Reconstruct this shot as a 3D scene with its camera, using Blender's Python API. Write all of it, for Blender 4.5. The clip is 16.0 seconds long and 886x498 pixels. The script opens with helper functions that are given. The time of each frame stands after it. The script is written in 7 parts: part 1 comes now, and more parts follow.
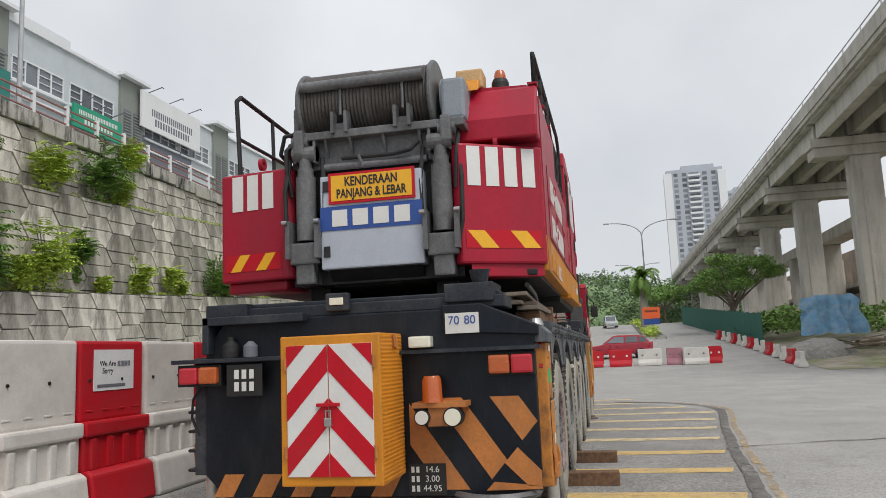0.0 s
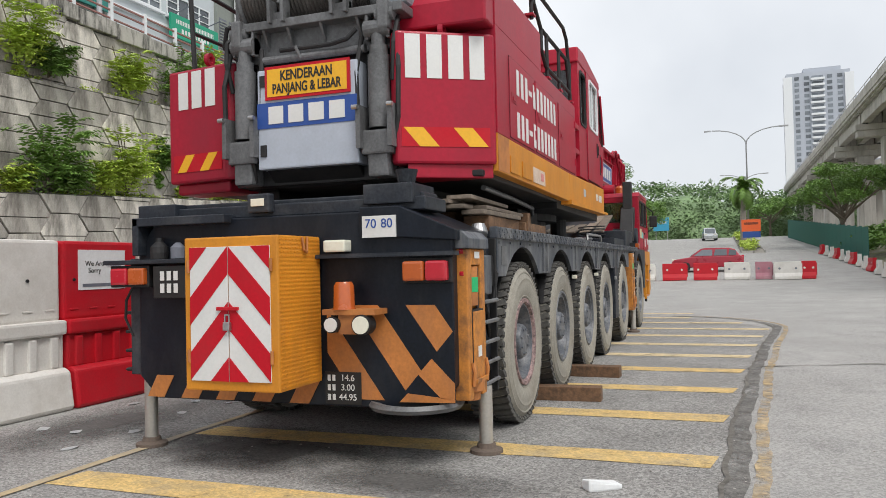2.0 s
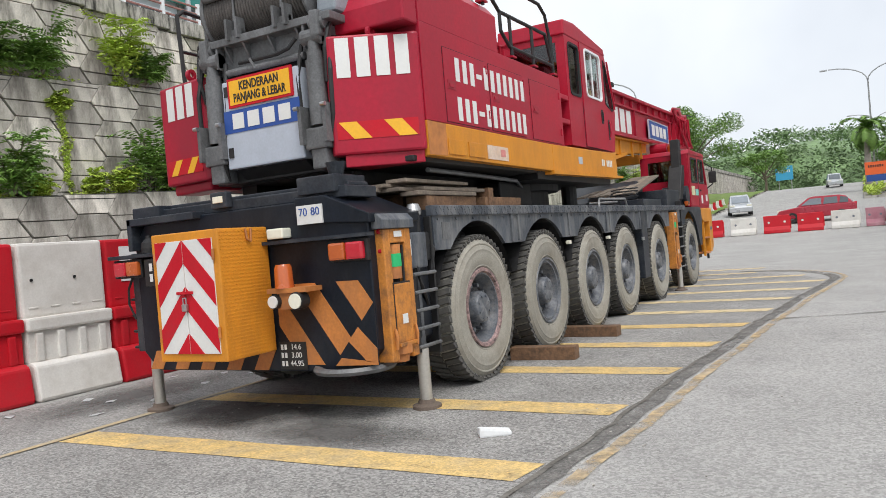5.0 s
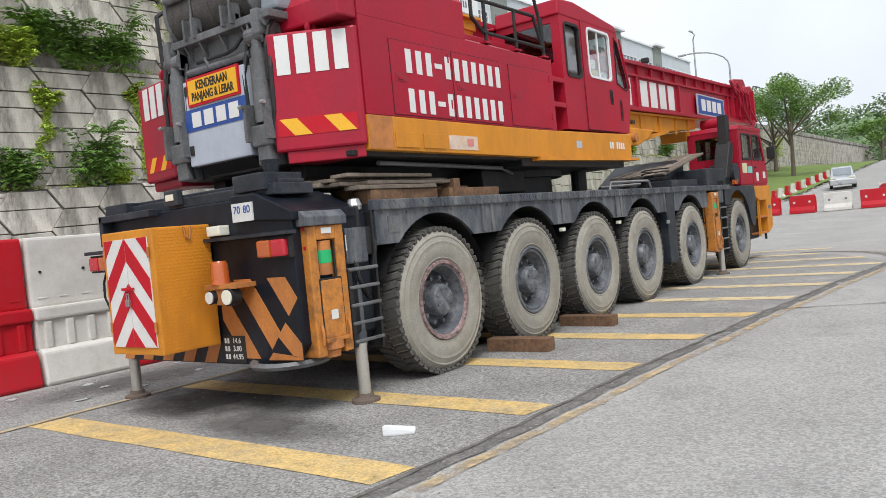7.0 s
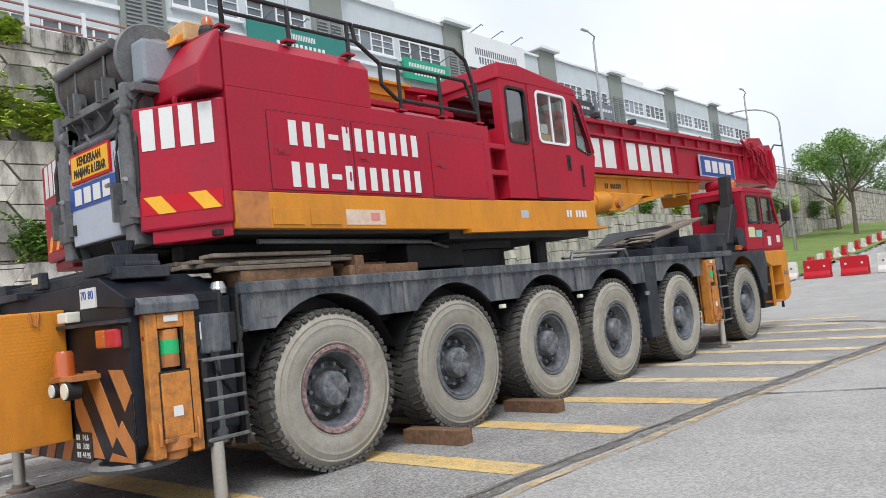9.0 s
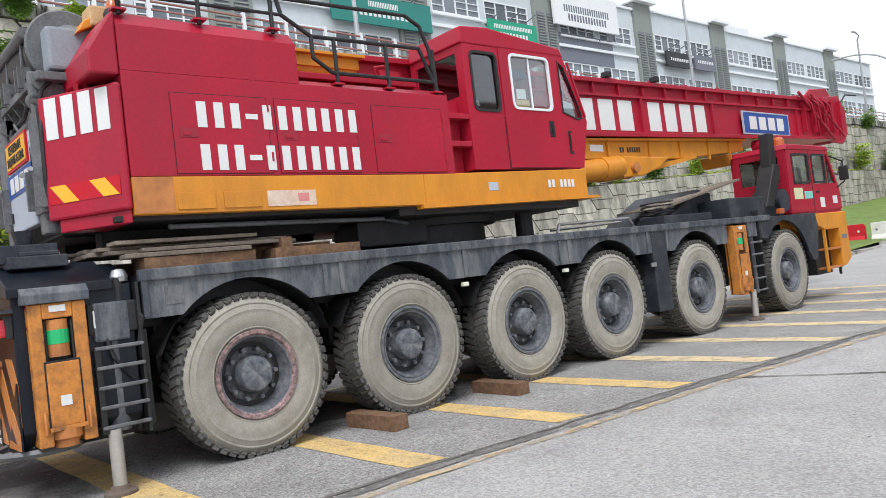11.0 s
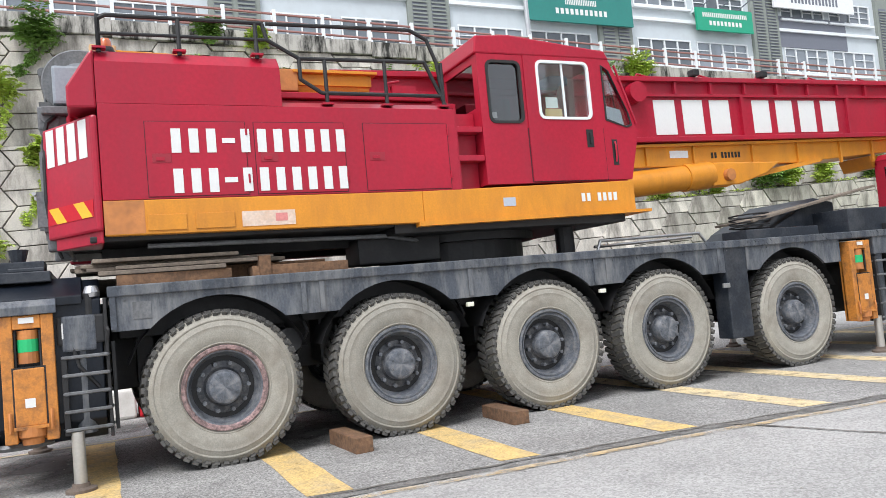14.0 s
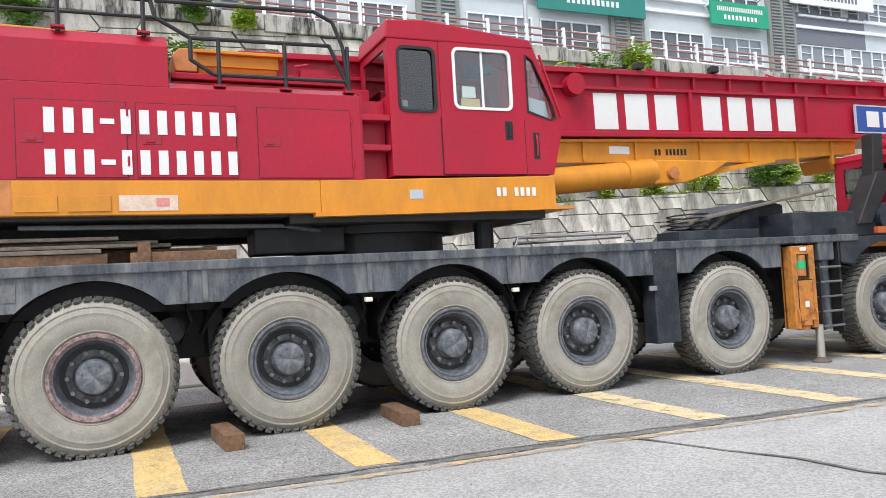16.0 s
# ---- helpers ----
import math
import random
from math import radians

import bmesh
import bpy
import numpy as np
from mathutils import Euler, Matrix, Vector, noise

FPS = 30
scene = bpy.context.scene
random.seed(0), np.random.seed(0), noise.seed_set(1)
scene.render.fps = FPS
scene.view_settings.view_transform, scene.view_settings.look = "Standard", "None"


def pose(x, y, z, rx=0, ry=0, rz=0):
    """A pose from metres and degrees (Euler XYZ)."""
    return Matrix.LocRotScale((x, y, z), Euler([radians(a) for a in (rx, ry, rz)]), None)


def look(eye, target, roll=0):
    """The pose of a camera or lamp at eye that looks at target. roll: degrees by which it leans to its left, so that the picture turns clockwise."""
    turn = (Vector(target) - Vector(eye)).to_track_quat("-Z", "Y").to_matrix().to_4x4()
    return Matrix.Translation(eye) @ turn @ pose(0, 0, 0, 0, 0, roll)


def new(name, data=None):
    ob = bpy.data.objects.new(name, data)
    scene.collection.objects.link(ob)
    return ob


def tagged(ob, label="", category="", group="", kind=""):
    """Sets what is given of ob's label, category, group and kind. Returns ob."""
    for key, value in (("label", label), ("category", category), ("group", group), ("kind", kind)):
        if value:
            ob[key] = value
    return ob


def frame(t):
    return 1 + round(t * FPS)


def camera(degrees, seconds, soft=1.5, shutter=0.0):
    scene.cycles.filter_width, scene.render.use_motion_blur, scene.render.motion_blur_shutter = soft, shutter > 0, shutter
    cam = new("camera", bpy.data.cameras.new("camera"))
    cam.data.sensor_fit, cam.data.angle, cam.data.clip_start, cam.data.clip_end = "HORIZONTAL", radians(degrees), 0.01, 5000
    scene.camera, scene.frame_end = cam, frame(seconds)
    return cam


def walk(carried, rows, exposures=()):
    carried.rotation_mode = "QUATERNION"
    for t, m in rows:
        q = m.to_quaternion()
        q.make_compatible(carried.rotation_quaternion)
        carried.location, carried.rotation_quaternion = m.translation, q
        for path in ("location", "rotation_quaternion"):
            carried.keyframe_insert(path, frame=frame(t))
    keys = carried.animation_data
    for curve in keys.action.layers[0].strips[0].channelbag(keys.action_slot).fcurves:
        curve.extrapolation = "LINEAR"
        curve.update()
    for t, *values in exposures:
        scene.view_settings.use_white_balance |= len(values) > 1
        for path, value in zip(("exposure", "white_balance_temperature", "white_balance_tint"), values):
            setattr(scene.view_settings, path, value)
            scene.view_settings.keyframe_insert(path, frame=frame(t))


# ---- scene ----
cam = camera(60.5, 16.0, 0.8)
PATH = [
    (0, (2.021, -7.901, 1.542), (1.601, -5.965, 1.816), -2.5),
    (0.5, (2.322, -7.771, 1.518), (1.836, -5.854, 1.814), -4.0),
    (1, (2.643, -7.593, 1.512), (2.061, -5.689, 1.702), -2.4),
    (1.5, (2.865, -7.248, 1.508), (2.273, -5.343, 1.645), -2.6),
    (2, (3.225, -7.072, 1.475), (2.537, -5.194, 1.521), -1.3),
    (2.5, (3.506, -7.064, 1.455), (2.744, -5.215, 1.443), -2.6),
    (3, (3.782, -7.143, 1.455), (2.975, -5.315, 1.354), -4.4),
    (3.5, (4.119, -7.082, 1.456), (3.268, -5.273, 1.386), -2.2),
    (4, (4.37, -7.118, 1.45), (3.506, -5.316, 1.386), -3.5),
    (4.2, (4.489, -7.149, 1.45), (3.608, -5.354, 1.39), -3.5),
    (6.3, (5.776, -6.647, 1.473), (4.636, -5.004, 1.48), -6.3),
    (6.5, (5.928, -6.573, 1.491), (4.755, -4.953, 1.459), -5.5),
    (7, (6.146, -6.22, 1.477), (4.947, -4.62, 1.422), -5.6),
    (7.5, (6.37, -5.847, 1.516), (5.168, -4.249, 1.525), -7.2),
    (8, (6.687, -5.51, 1.554), (5.432, -3.953, 1.612), -6.9),
    (8.2, (6.759, -5.345, 1.546), (5.498, -3.796, 1.633), -6.4),
    (10.3, (7.63, -3.692, 1.495), (6.123, -2.382, 1.605), -5.9),
    (10.5, (7.761, -3.548, 1.507), (6.221, -2.276, 1.611), -5.8),
    (11, (7.969, -3.226, 1.488), (6.458, -1.917, 1.545), -6.8),
    (11.5, (8.16, -2.773, 1.484), (6.657, -1.454, 1.494), -5.7),
    (12, (8.27, -2.369, 1.471), (6.621, -1.237, 1.495), -7.6),
    (12.5, (8.463, -2.016, 1.447), (6.807, -0.899, 1.529), -6.9),
    (13, (8.649, -1.642, 1.47), (6.948, -0.592, 1.533), -6.3),
    (13.5, (8.92, -1.33, 1.444), (7.154, -0.395, 1.523), -5.7),
    (14, (9.068, -1.073, 1.462), (7.253, -0.239, 1.576), -5.3),
    (14.5, (9.143, -0.795, 1.495), (7.3, -0.033, 1.649), -3.9),
    (15, (9.24, -0.506, 1.502), (7.388, 0.218, 1.72), -4.0),
    (15.5, (9.32, -0.174, 1.491), (7.462, 0.557, 1.617), -3.1),
    (16, (9.272, 0.191, 1.456), (7.44, 0.99, 1.54), -3.3),
]
EXPOSURES = [(0, -0.12, 6500, 10), (1.5, 0.0, 6480, 10), (2.5, 0.2, 6440, 10), (3.5, 0.25, 6400, 10), (7, 0.26, 6300, 10), (11, 0.44, 6150, 11), (12.5, 0.64, 6150, 11), (14.5, 0.68, 6150, 11), (16, 0.68, 6150, 11)]
walk(cam, [(t, look(eye, target, roll)) for t, eye, target, roll in PATH], EXPOSURES)

# ---- light ----
world = bpy.data.worlds.new("overcast_sky")
scene.world = world
world.use_nodes = True
wn, wl = world.node_tree.nodes, world.node_tree.links
wbg = wn["Background"]
sky = wn.new("ShaderNodeTexSky")
sky.sky_type, sky.sun_disc = "NISHITA", False
sky.sun_elevation, sky.sun_rotation = radians(58), radians(150)
sky.dust_density, sky.ozone_density = 4.0, 1.0
wtc, wno, wrm, wmx = (wn.new("ShaderNodeTexCoord"), wn.new("ShaderNodeTexNoise"), wn.new("ShaderNodeValToRGB"), wn.new("ShaderNodeMix"))
wno.inputs["Scale"].default_value, wno.inputs["Detail"].default_value = 2.2, 5
wrm.color_ramp.elements[0].position, wrm.color_ramp.elements[1].position = 0.32, 0.68
wrm.color_ramp.elements[0].color, wrm.color_ramp.elements[1].color = (7.6, 7.9, 8.3, 1), (10.2, 10.4, 10.6, 1)
wmx.data_type = "RGBA"
wmx.inputs[0].default_value = 0.86
wl.new(wtc.outputs["Generated"], wno.inputs["Vector"])
wl.new(wno.outputs["Fac"], wrm.inputs["Fac"])
wl.new(sky.outputs["Color"], wmx.inputs[6])
wl.new(wrm.outputs["Color"], wmx.inputs[7])
wl.new(wmx.outputs[2], wbg.inputs["Color"])
wbg.inputs["Strength"].default_value = 0.1
sun_data = bpy.data.lights.new("sun", "SUN")
sun_data.energy, sun_data.angle, sun_data.color = 2.0, radians(24), (1.0, 0.97, 0.93)
sun = new("sun", sun_data)
sun.matrix_world = look((30, -25, 60), (0, 4, 0))


# ---- materials ----
def mat(name, color, rough=0.6, metal=0.0, var=0.12, scale=3.0, fine=40.0, bump=0.15, dirt=None, dirt_amount=0.0, dirt_scale=1.2, per_object=0.0, coat=0.0, dist=0.01, streak=1.0, speck=0.0, spec=0.5):
    """A procedural surface: base colour with broad and fine variation, patches of dirt and a fine relief."""
    m = bpy.data.materials.new(name)
    m.use_nodes = True
    n, l = m.node_tree.nodes, m.node_tree.links
    b = n["Principled BSDF"]
    tc = n.new("ShaderNodeTexCoord")
    src = tc.outputs["Object"]
    n1, n2 = n.new("ShaderNodeTexNoise"), n.new("ShaderNodeTexNoise")
    for q, s, d in ((n1, scale, 5), (n2, fine, 4)):
        q.inputs["Scale"].default_value, q.inputs["Detail"].default_value = s, d
        q.inputs["Roughness"].default_value = 0.62
        l.new(src, q.inputs["Vector"])
    mixn = n.new("ShaderNodeMath")
    mixn.operation = "ADD"
    l.new(n1.outputs["Fac"], mixn.inputs[0]), l.new(n2.outputs["Fac"], mixn.inputs[1])
    mr = n.new("ShaderNodeMapRange")
    mr.inputs["From Min"].default_value, mr.inputs["From Max"].default_value = 0.6, 1.4
    mr.inputs["To Min"].default_value, mr.inputs["To Max"].default_value = 1 - 2 * var, 1 + 2 * var
    l.new(mixn.outputs[0], mr.inputs["Value"])
    last = mr.outputs["Result"]
    if per_object:
        oi, ml, ad = n.new("ShaderNodeObjectInfo"), n.new("ShaderNodeMath"), n.new("ShaderNodeMath")
        ml.operation, ad.operation = "MULTIPLY_ADD", "MULTIPLY"
        ml.inputs[1].default_value, ml.inputs[2].default_value = 2 * per_object, 1 - per_object
        l.new(oi.outputs["Random"], ml.inputs[0]), l.new(ml.outputs[0], ad.inputs[0]), l.new(last, ad.inputs[1])
        last = ad.outputs[0]
    sc = n.new("ShaderNodeVectorMath")
    sc.operation = "SCALE"
    sc.inputs[0].default_value = color[:3]
    l.new(last, sc.inputs["Scale"])
    col = sc.outputs["Vector"]
    if dirt is not None:
        n3, rp, mx = n.new("ShaderNodeTexNoise"), n.new("ShaderNodeMapRange"), n.new("ShaderNodeMix")
        n3.inputs["Scale"].default_value, n3.inputs["Detail"].default_value, n3.inputs["Roughness"].default_value = dirt_scale, 8, 0.7
        mp = n.new("ShaderNodeMapping")
        mp.inputs["Scale"].default_value = (1, 1, streak)
        l.new(src, mp.inputs["Vector"]), l.new(mp.outputs["Vector"], n3.inputs["Vector"])
        rp.inputs["From Min"].default_value, rp.inputs["From Max"].default_value = 0.45, 0.75
        rp.inputs["To Max"].default_value = dirt_amount
        l.new(n3.outputs["Fac"], rp.inputs["Value"])
        mx.data_type = "RGBA"
        l.new(rp.outputs["Result"], mx.inputs[0]), l.new(col, mx.inputs[6])
        mx.inputs[7].default_value = (*dirt, 1)
        col = mx.outputs[2]
    if speck:
        n4, r4, m4 = n.new("ShaderNodeTexVoronoi"), n.new("ShaderNodeMapRange"), n.new("ShaderNodeVectorMath")
        n4.inputs["Scale"].default_value = 62.0
        l.new(src, n4.inputs["Vector"])
        r4.inputs["To Min"].default_value, r4.inputs["To Max"].default_value = 1 - speck, 1 + speck
        sep = n.new("ShaderNodeSeparateColor")
        l.new(n4.outputs["Color"], sep.inputs["Color"]), l.new(sep.outputs["Red"], r4.inputs["Value"])
        m4.operation = "SCALE"
        l.new(col, m4.inputs[0]), l.new(r4.outputs["Result"], m4.inputs["Scale"])
        col = m4.outputs["Vector"]
    l.new(col, b.inputs["Base Color"])
    rr = n.new("ShaderNodeMapRange")
    rr.inputs["To Min"].default_value, rr.inputs["To Max"].default_value = max(rough - 0.12, 0.02), min(rough + 0.12, 1)
    l.new(n1.outputs["Fac"], rr.inputs["Value"]), l.new(rr.outputs["Result"], b.inputs["Roughness"])
    b.inputs["Metallic"].default_value, b.inputs["Coat Weight"].default_value = metal, coat
    b.inputs["Specular IOR Level"].default_value = spec
    if bump:
        bp = n.new("ShaderNodeBump")
        bp.inputs["Strength"].default_value, bp.inputs["Distance"].default_value = bump, dist
        l.new(n2.outputs["Fac"], bp.inputs["Height"]), l.new(bp.outputs["Normal"], b.inputs["Normal"])
    return m


RED = mat("red_paint", (0.37, 0.0105, 0.031), 0.42, var=0.10, scale=0.9, fine=24, bump=0.03, dirt=(0.25, 0.022, 0.04), dirt_amount=0.75, dirt_scale=1.3, coat=0.06, streak=0.3, spec=0.28)
ORANGE = mat("orange_paint", (0.64, 0.255, 0.022), 0.45, var=0.08, scale=2, fine=50, bump=0.04, dirt=(0.33, 0.13, 0.03), dirt_amount=0.55, dirt_scale=3.0, streak=0.3, spec=0.35)
CHIPPED = mat("chipped_orange_paint", (0.55, 0.21, 0.035), 0.55, var=0.14, scale=3, fine=40, bump=0.12, dirt=(0.10, 0.05, 0.03), dirt_amount=1.1, dirt_scale=6)
SEAM = mat("dark_red_seam", (0.06, 0.006, 0.012), 0.7, var=0.1, bump=0)
RUSTY = mat("rusty_orange_paint", (0.50, 0.19, 0.05), 0.6, var=0.12, scale=4, bump=0.1, dirt=(0.16, 0.06, 0.03), dirt_amount=0.8, dirt_scale=5)
DARK = mat("dark_chassis_paint", (0.020, 0.025, 0.034), 0.45, var=0.25, scale=2, bump=0.08, dirt=(0.12, 0.12, 0.12), dirt_amount=0.5, dirt_scale=2.5, spec=0.35)
BUMPER = mat("blue_black_paint", (0.0065, 0.0095, 0.016), 0.38, var=0.3, scale=2, bump=0.06, dirt=(0.045, 0.047, 0.05), dirt_amount=0.45, dirt_scale=3, streak=0.35, spec=0.28)
SKIRT = mat("dusty_dark_paint", (0.055, 0.063, 0.077), 0.55, var=0.25, scale=2.5, bump=0.1, dirt=(0.26, 0.26, 0.255), dirt_amount=0.85, dirt_scale=4.5, streak=0.25)
# grimy black parts; also the shade painted under and behind the engine cover
BLACK = mat("black_grime_and_shade", (0.010, 0.010, 0.011), 0.6, var=0.2, bump=0.1, dirt=(0.045, 0.042, 0.04), dirt_amount=0.5, dirt_scale=4)
GREY = mat("grey_machine_paint", (0.135, 0.138, 0.142), 0.45, var=0.22, scale=2.5, bump=0.06, dirt=(0.035, 0.033, 0.03), dirt_amount=0.75, dirt_scale=5, streak=0.5)
PALE = mat("pale_grey_panel", (0.44, 0.48, 0.55), 0.45, var=0.05, bump=0.03, dirt=(0.3, 0.3, 0.3), dirt_amount=0.4)
BLUE = mat("blue_sign_paint", (0.025, 0.075, 0.30), 0.4, var=0.05, bump=0.02)
WHITE = mat("white_paint", (0.70, 0.70, 0.68), 0.5, var=0.04, bump=0.03, dirt=(0.5, 0.48, 0.44), dirt_amount=0.4)
SIGNRED = mat("red_film", (0.50, 0.008, 0.020), 0.4, var=0.07, bump=0.02, dirt=(0.36, 0.03, 0.035), dirt_amount=0.5, dirt_scale=4, spec=0.25)
YELLOW = mat("yellow_film", (0.80, 0.42, 0.02), 0.35, var=0.05, bump=0.02)
INK = mat("black_ink", (0.015, 0.015, 0.015), 0.5, var=0.05, bump=0)
STRIPE = mat("dull_orange_stripe", (0.50, 0.185, 0.045), 0.5, var=0.1, scale=5, bump=0.05, dirt=(0.22, 0.10, 0.05), dirt_amount=0.6, dirt_scale=5, streak=0.4)
TYRE = mat("dusty_rubber_sidewall", (0.30, 0.283, 0.24), 0.9, var=0.15, scale=3.5, fine=70, bump=0.12, dirt=(0.175, 0.15, 0.12), dirt_amount=0.75, dirt_scale=3.0, per_object=0.13)
TREAD = mat("worn_rubber_tread", (0.07, 0.068, 0.064), 0.9, var=0.2, scale=8, bump=0.3, dirt=(0.16, 0.15, 0.125), dirt_amount=0.6, dirt_scale=6)
RIM = mat("dark_wheel_steel", (0.038, 0.042, 0.050), 0.4, var=0.3, scale=6, bump=0.08, dirt=(0.20, 0.19, 0.18), dirt_amount=0.8, dirt_scale=14)
STEEL = mat("bare_steel", (0.45, 0.45, 0.45), 0.35, metal=0.9, var=0.1, bump=0.05)
CHROME = mat("pale_cylinder_rod", (0.50, 0.48, 0.44), 0.35, metal=0.6, var=0.08, bump=0.02)
TIMBER = mat("old_timber", (0.155, 0.085, 0.045), 0.85, var=0.35, scale=6, fine=22, bump=0.5, dirt=(0.07, 0.045, 0.032), dirt_amount=0.7, dirt_scale=16, per_object=0.25)
PLANK = mat("grey_weathered_board", (0.22, 0.18, 0.14), 0.9, var=0.25, scale=7, fine=40, bump=0.3, dirt=(0.1, 0.08, 0.07), dirt_amount=0.7, dirt_scale=3, per_object=0.3)
ROPE = mat("greasy_wire_rope", (0.075, 0.066, 0.060), 0.5, metal=0.3, var=0.3, scale=9, fine=90, bump=0.5)
AMBER = mat("amber_lens", (0.46, 0.10, 0.02), 0.25, var=0.05, bump=0.0, coat=0.5)
REDLENS = mat("red_lens", (0.48, 0.015, 0.03), 0.25, var=0.05, bump=0.0, coat=0.5)
CLEAR = mat("clear_lamp_lens", (0.75, 0.74, 0.62), 0.2, var=0.04, bump=0.0, coat=0.5)
GREEN = mat("green_band", (0.02, 0.42, 0.14), 0.5, var=0.05, bump=0.02)
ASPHALT = mat("old_grey_asphalt", (0.345, 0.337, 0.322), 0.93, var=0.2, scale=1.2, fine=110, bump=0.7, dirt=(0.22, 0.214, 0.202), dirt_amount=0.65, dirt_scale=0.6, dist=0.008, speck=0.26)
BAYTAR = mat("coarse_bay_asphalt", (0.30, 0.292, 0.278), 0.95, var=0.26, scale=2.2, fine=60, bump=1.0, dirt=(0.13, 0.126, 0.118), dirt_amount=0.8, dirt_scale=1.1, dist=0.012, speck=0.42)
CRACK = mat("dark_crack_sealant", (0.13, 0.12, 0.105), 0.95, var=0.3, scale=4, bump=0.6, dirt=(0.2, 0.19, 0.17), dirt_amount=0.6, dirt_scale=8)
LINE = mat("worn_yellow_line", (0.60, 0.42, 0.165), 0.85, var=0.12, scale=5, fine=60, bump=0.2, dirt=(0.30, 0.26, 0.19), dirt_amount=0.85, dirt_scale=3, speck=0.2)
PALELINE = mat("pale_worn_line", (0.60, 0.475, 0.27), 0.88, var=0.14, scale=5, fine=60, bump=0.2, dirt=(0.36, 0.33, 0.28), dirt_amount=0.85, dirt_scale=3, speck=0.2)
FADED = mat("faded_yellow_line", (0.42, 0.33, 0.20), 0.9, var=0.15, scale=5, fine=60, bump=0.2, dirt=(0.32, 0.31, 0.29), dirt_amount=1.0, dirt_scale=2)
CONCRETE = mat("stained_wall_concrete", (0.53, 0.495, 0.44), 0.92, var=0.16, scale=0.8, fine=25, bump=0.25, dirt=(0.11, 0.098, 0.083), dirt_amount=1.25, dirt_scale=1.3, per_object=0.34, dist=0.03, streak=0.28)
JOINT = mat("dark_wall_joint", (0.12, 0.112, 0.098), 0.95, var=0.2, bump=0.3, dirt=(0.04, 0.042, 0.03), dirt_amount=0.8)
COPING = mat("mouldy_coping_concrete", (0.42, 0.40, 0.36), 0.92, var=0.15, scale=1.0, bump=0.2, dirt=(0.022, 0.021, 0.018), dirt_amount=1.9, dirt_scale=1.9, streak=0.22)
PIERC = mat("viaduct_concrete", (0.50, 0.475, 0.43), 0.9, var=0.1, scale=0.4, fine=10, bump=0.1, dirt=(0.24, 0.22, 0.19), dirt_amount=0.8, dirt_scale=0.7, streak=0.2)
RUSTC = mat("brown_stained_concrete", (0.34, 0.27, 0.21), 0.9, var=0.2, scale=0.3, fine=6, bump=0.1, dirt=(0.10, 0.08, 0.065), dirt_amount=0.9, dirt_scale=0.35, streak=0.4)
RENDERW = mat("pale_building_render", (0.52, 0.565, 0.585), 0.85, var=0.05, scale=0.4, bump=0.03, dirt=(0.42, 0.44, 0.45), dirt_amount=0.5, dirt_scale=0.5)
SAGE = mat("grey_green_render", (0.23, 0.25, 0.225), 0.85, var=0.06, bump=0.03)
SLATE = mat("slate_grey_cladding", (0.15, 0.16, 0.19), 0.7, var=0.06, bump=0.03)
GLASS_FAR = mat("grey_window_glass", (0.16, 0.18, 0.20), 0.12, var=0.15, scale=0.6, bump=0.0, per_object=0.5)
FRAMEW = mat("white_window_frame", (0.72, 0.74, 0.75), 0.6, var=0.03, bump=0.0)
RAILRED = mat("faded_red_rail", (0.30, 0.15, 0.13), 0.7, var=0.1, bump=0.05)
SIGNGREEN = mat("green_shop_sign", (0.01, 0.30, 0.17), 0.5, var=0.05, bump=0.0)
SIGNTEAL = mat("teal_shop_sign", (0.02, 0.19, 0.16), 0.5, var=0.05, bump=0.0)
LEAF = mat("leaf_green", (0.15, 0.27, 0.05), 0.5, var=0.4, scale=1.2, fine=9, bump=0.0)
LEAFY = mat("bright_leaf", (0.42, 0.54, 0.08), 0.5, var=0.3, scale=1.2, fine=9, bump=0.0)
LEAFD = mat("dark_leaf", (0.135, 0.215, 0.085), 0.6, var=0.45, scale=0.2, fine=3, bump=0.0)
BARK = mat("bark", (0.16, 0.13, 0.10), 0.9, var=0.2, scale=5, bump=0.4)
GRASS = mat("verge_grass", (0.13, 0.20, 0.035), 0.9, var=0.25, scale=0.7, fine=12, bump=0.6, dirt=(0.2, 0.17, 0.1), dirt_amount=0.4, dist=0.05)
SOIL = mat("bare_soil", (0.40, 0.35, 0.28), 0.95, var=0.25, scale=1.5, bump=0.6, dirt=(0.17, 0.24, 0.05), dirt_amount=1.2, dirt_scale=0.5, dist=0.05)
PLASTW = mat("dusty_white_plastic", (0.66, 0.64, 0.60), 0.6, var=0.06, scale=1.5, bump=0.05, dirt=(0.42, 0.38, 0.33), dirt_amount=0.6, dirt_scale=2, per_object=0.06)
PLASTR = mat("red_plastic", (0.48, 0.010, 0.020), 0.5, var=0.08, scale=1.5, bump=0.05, dirt=(0.33, 0.04, 0.045), dirt_amount=0.5, dirt_scale=2, spec=0.3)
PAPER = mat("paper_sheet", (0.72, 0.73, 0.73), 0.8, var=0.05, bump=0.05)
TARP = mat("blue_tarpaulin", (0.24, 0.47, 0.68), 0.45, var=0.2, scale=1.5, bump=0.4, dirt=(0.55, 0.64, 0.70), dirt_amount=0.8, dirt_scale=2.2, dist=0.05)
HOARD = mat("green_metal_hoarding", (0.025, 0.13, 0.105), 0.5, var=0.06, bump=0.03)
CAR_SILVER = mat("silver_car_paint", (0.50, 0.52, 0.54), 0.3, metal=0.4, var=0.04, bump=0, coat=0.6)
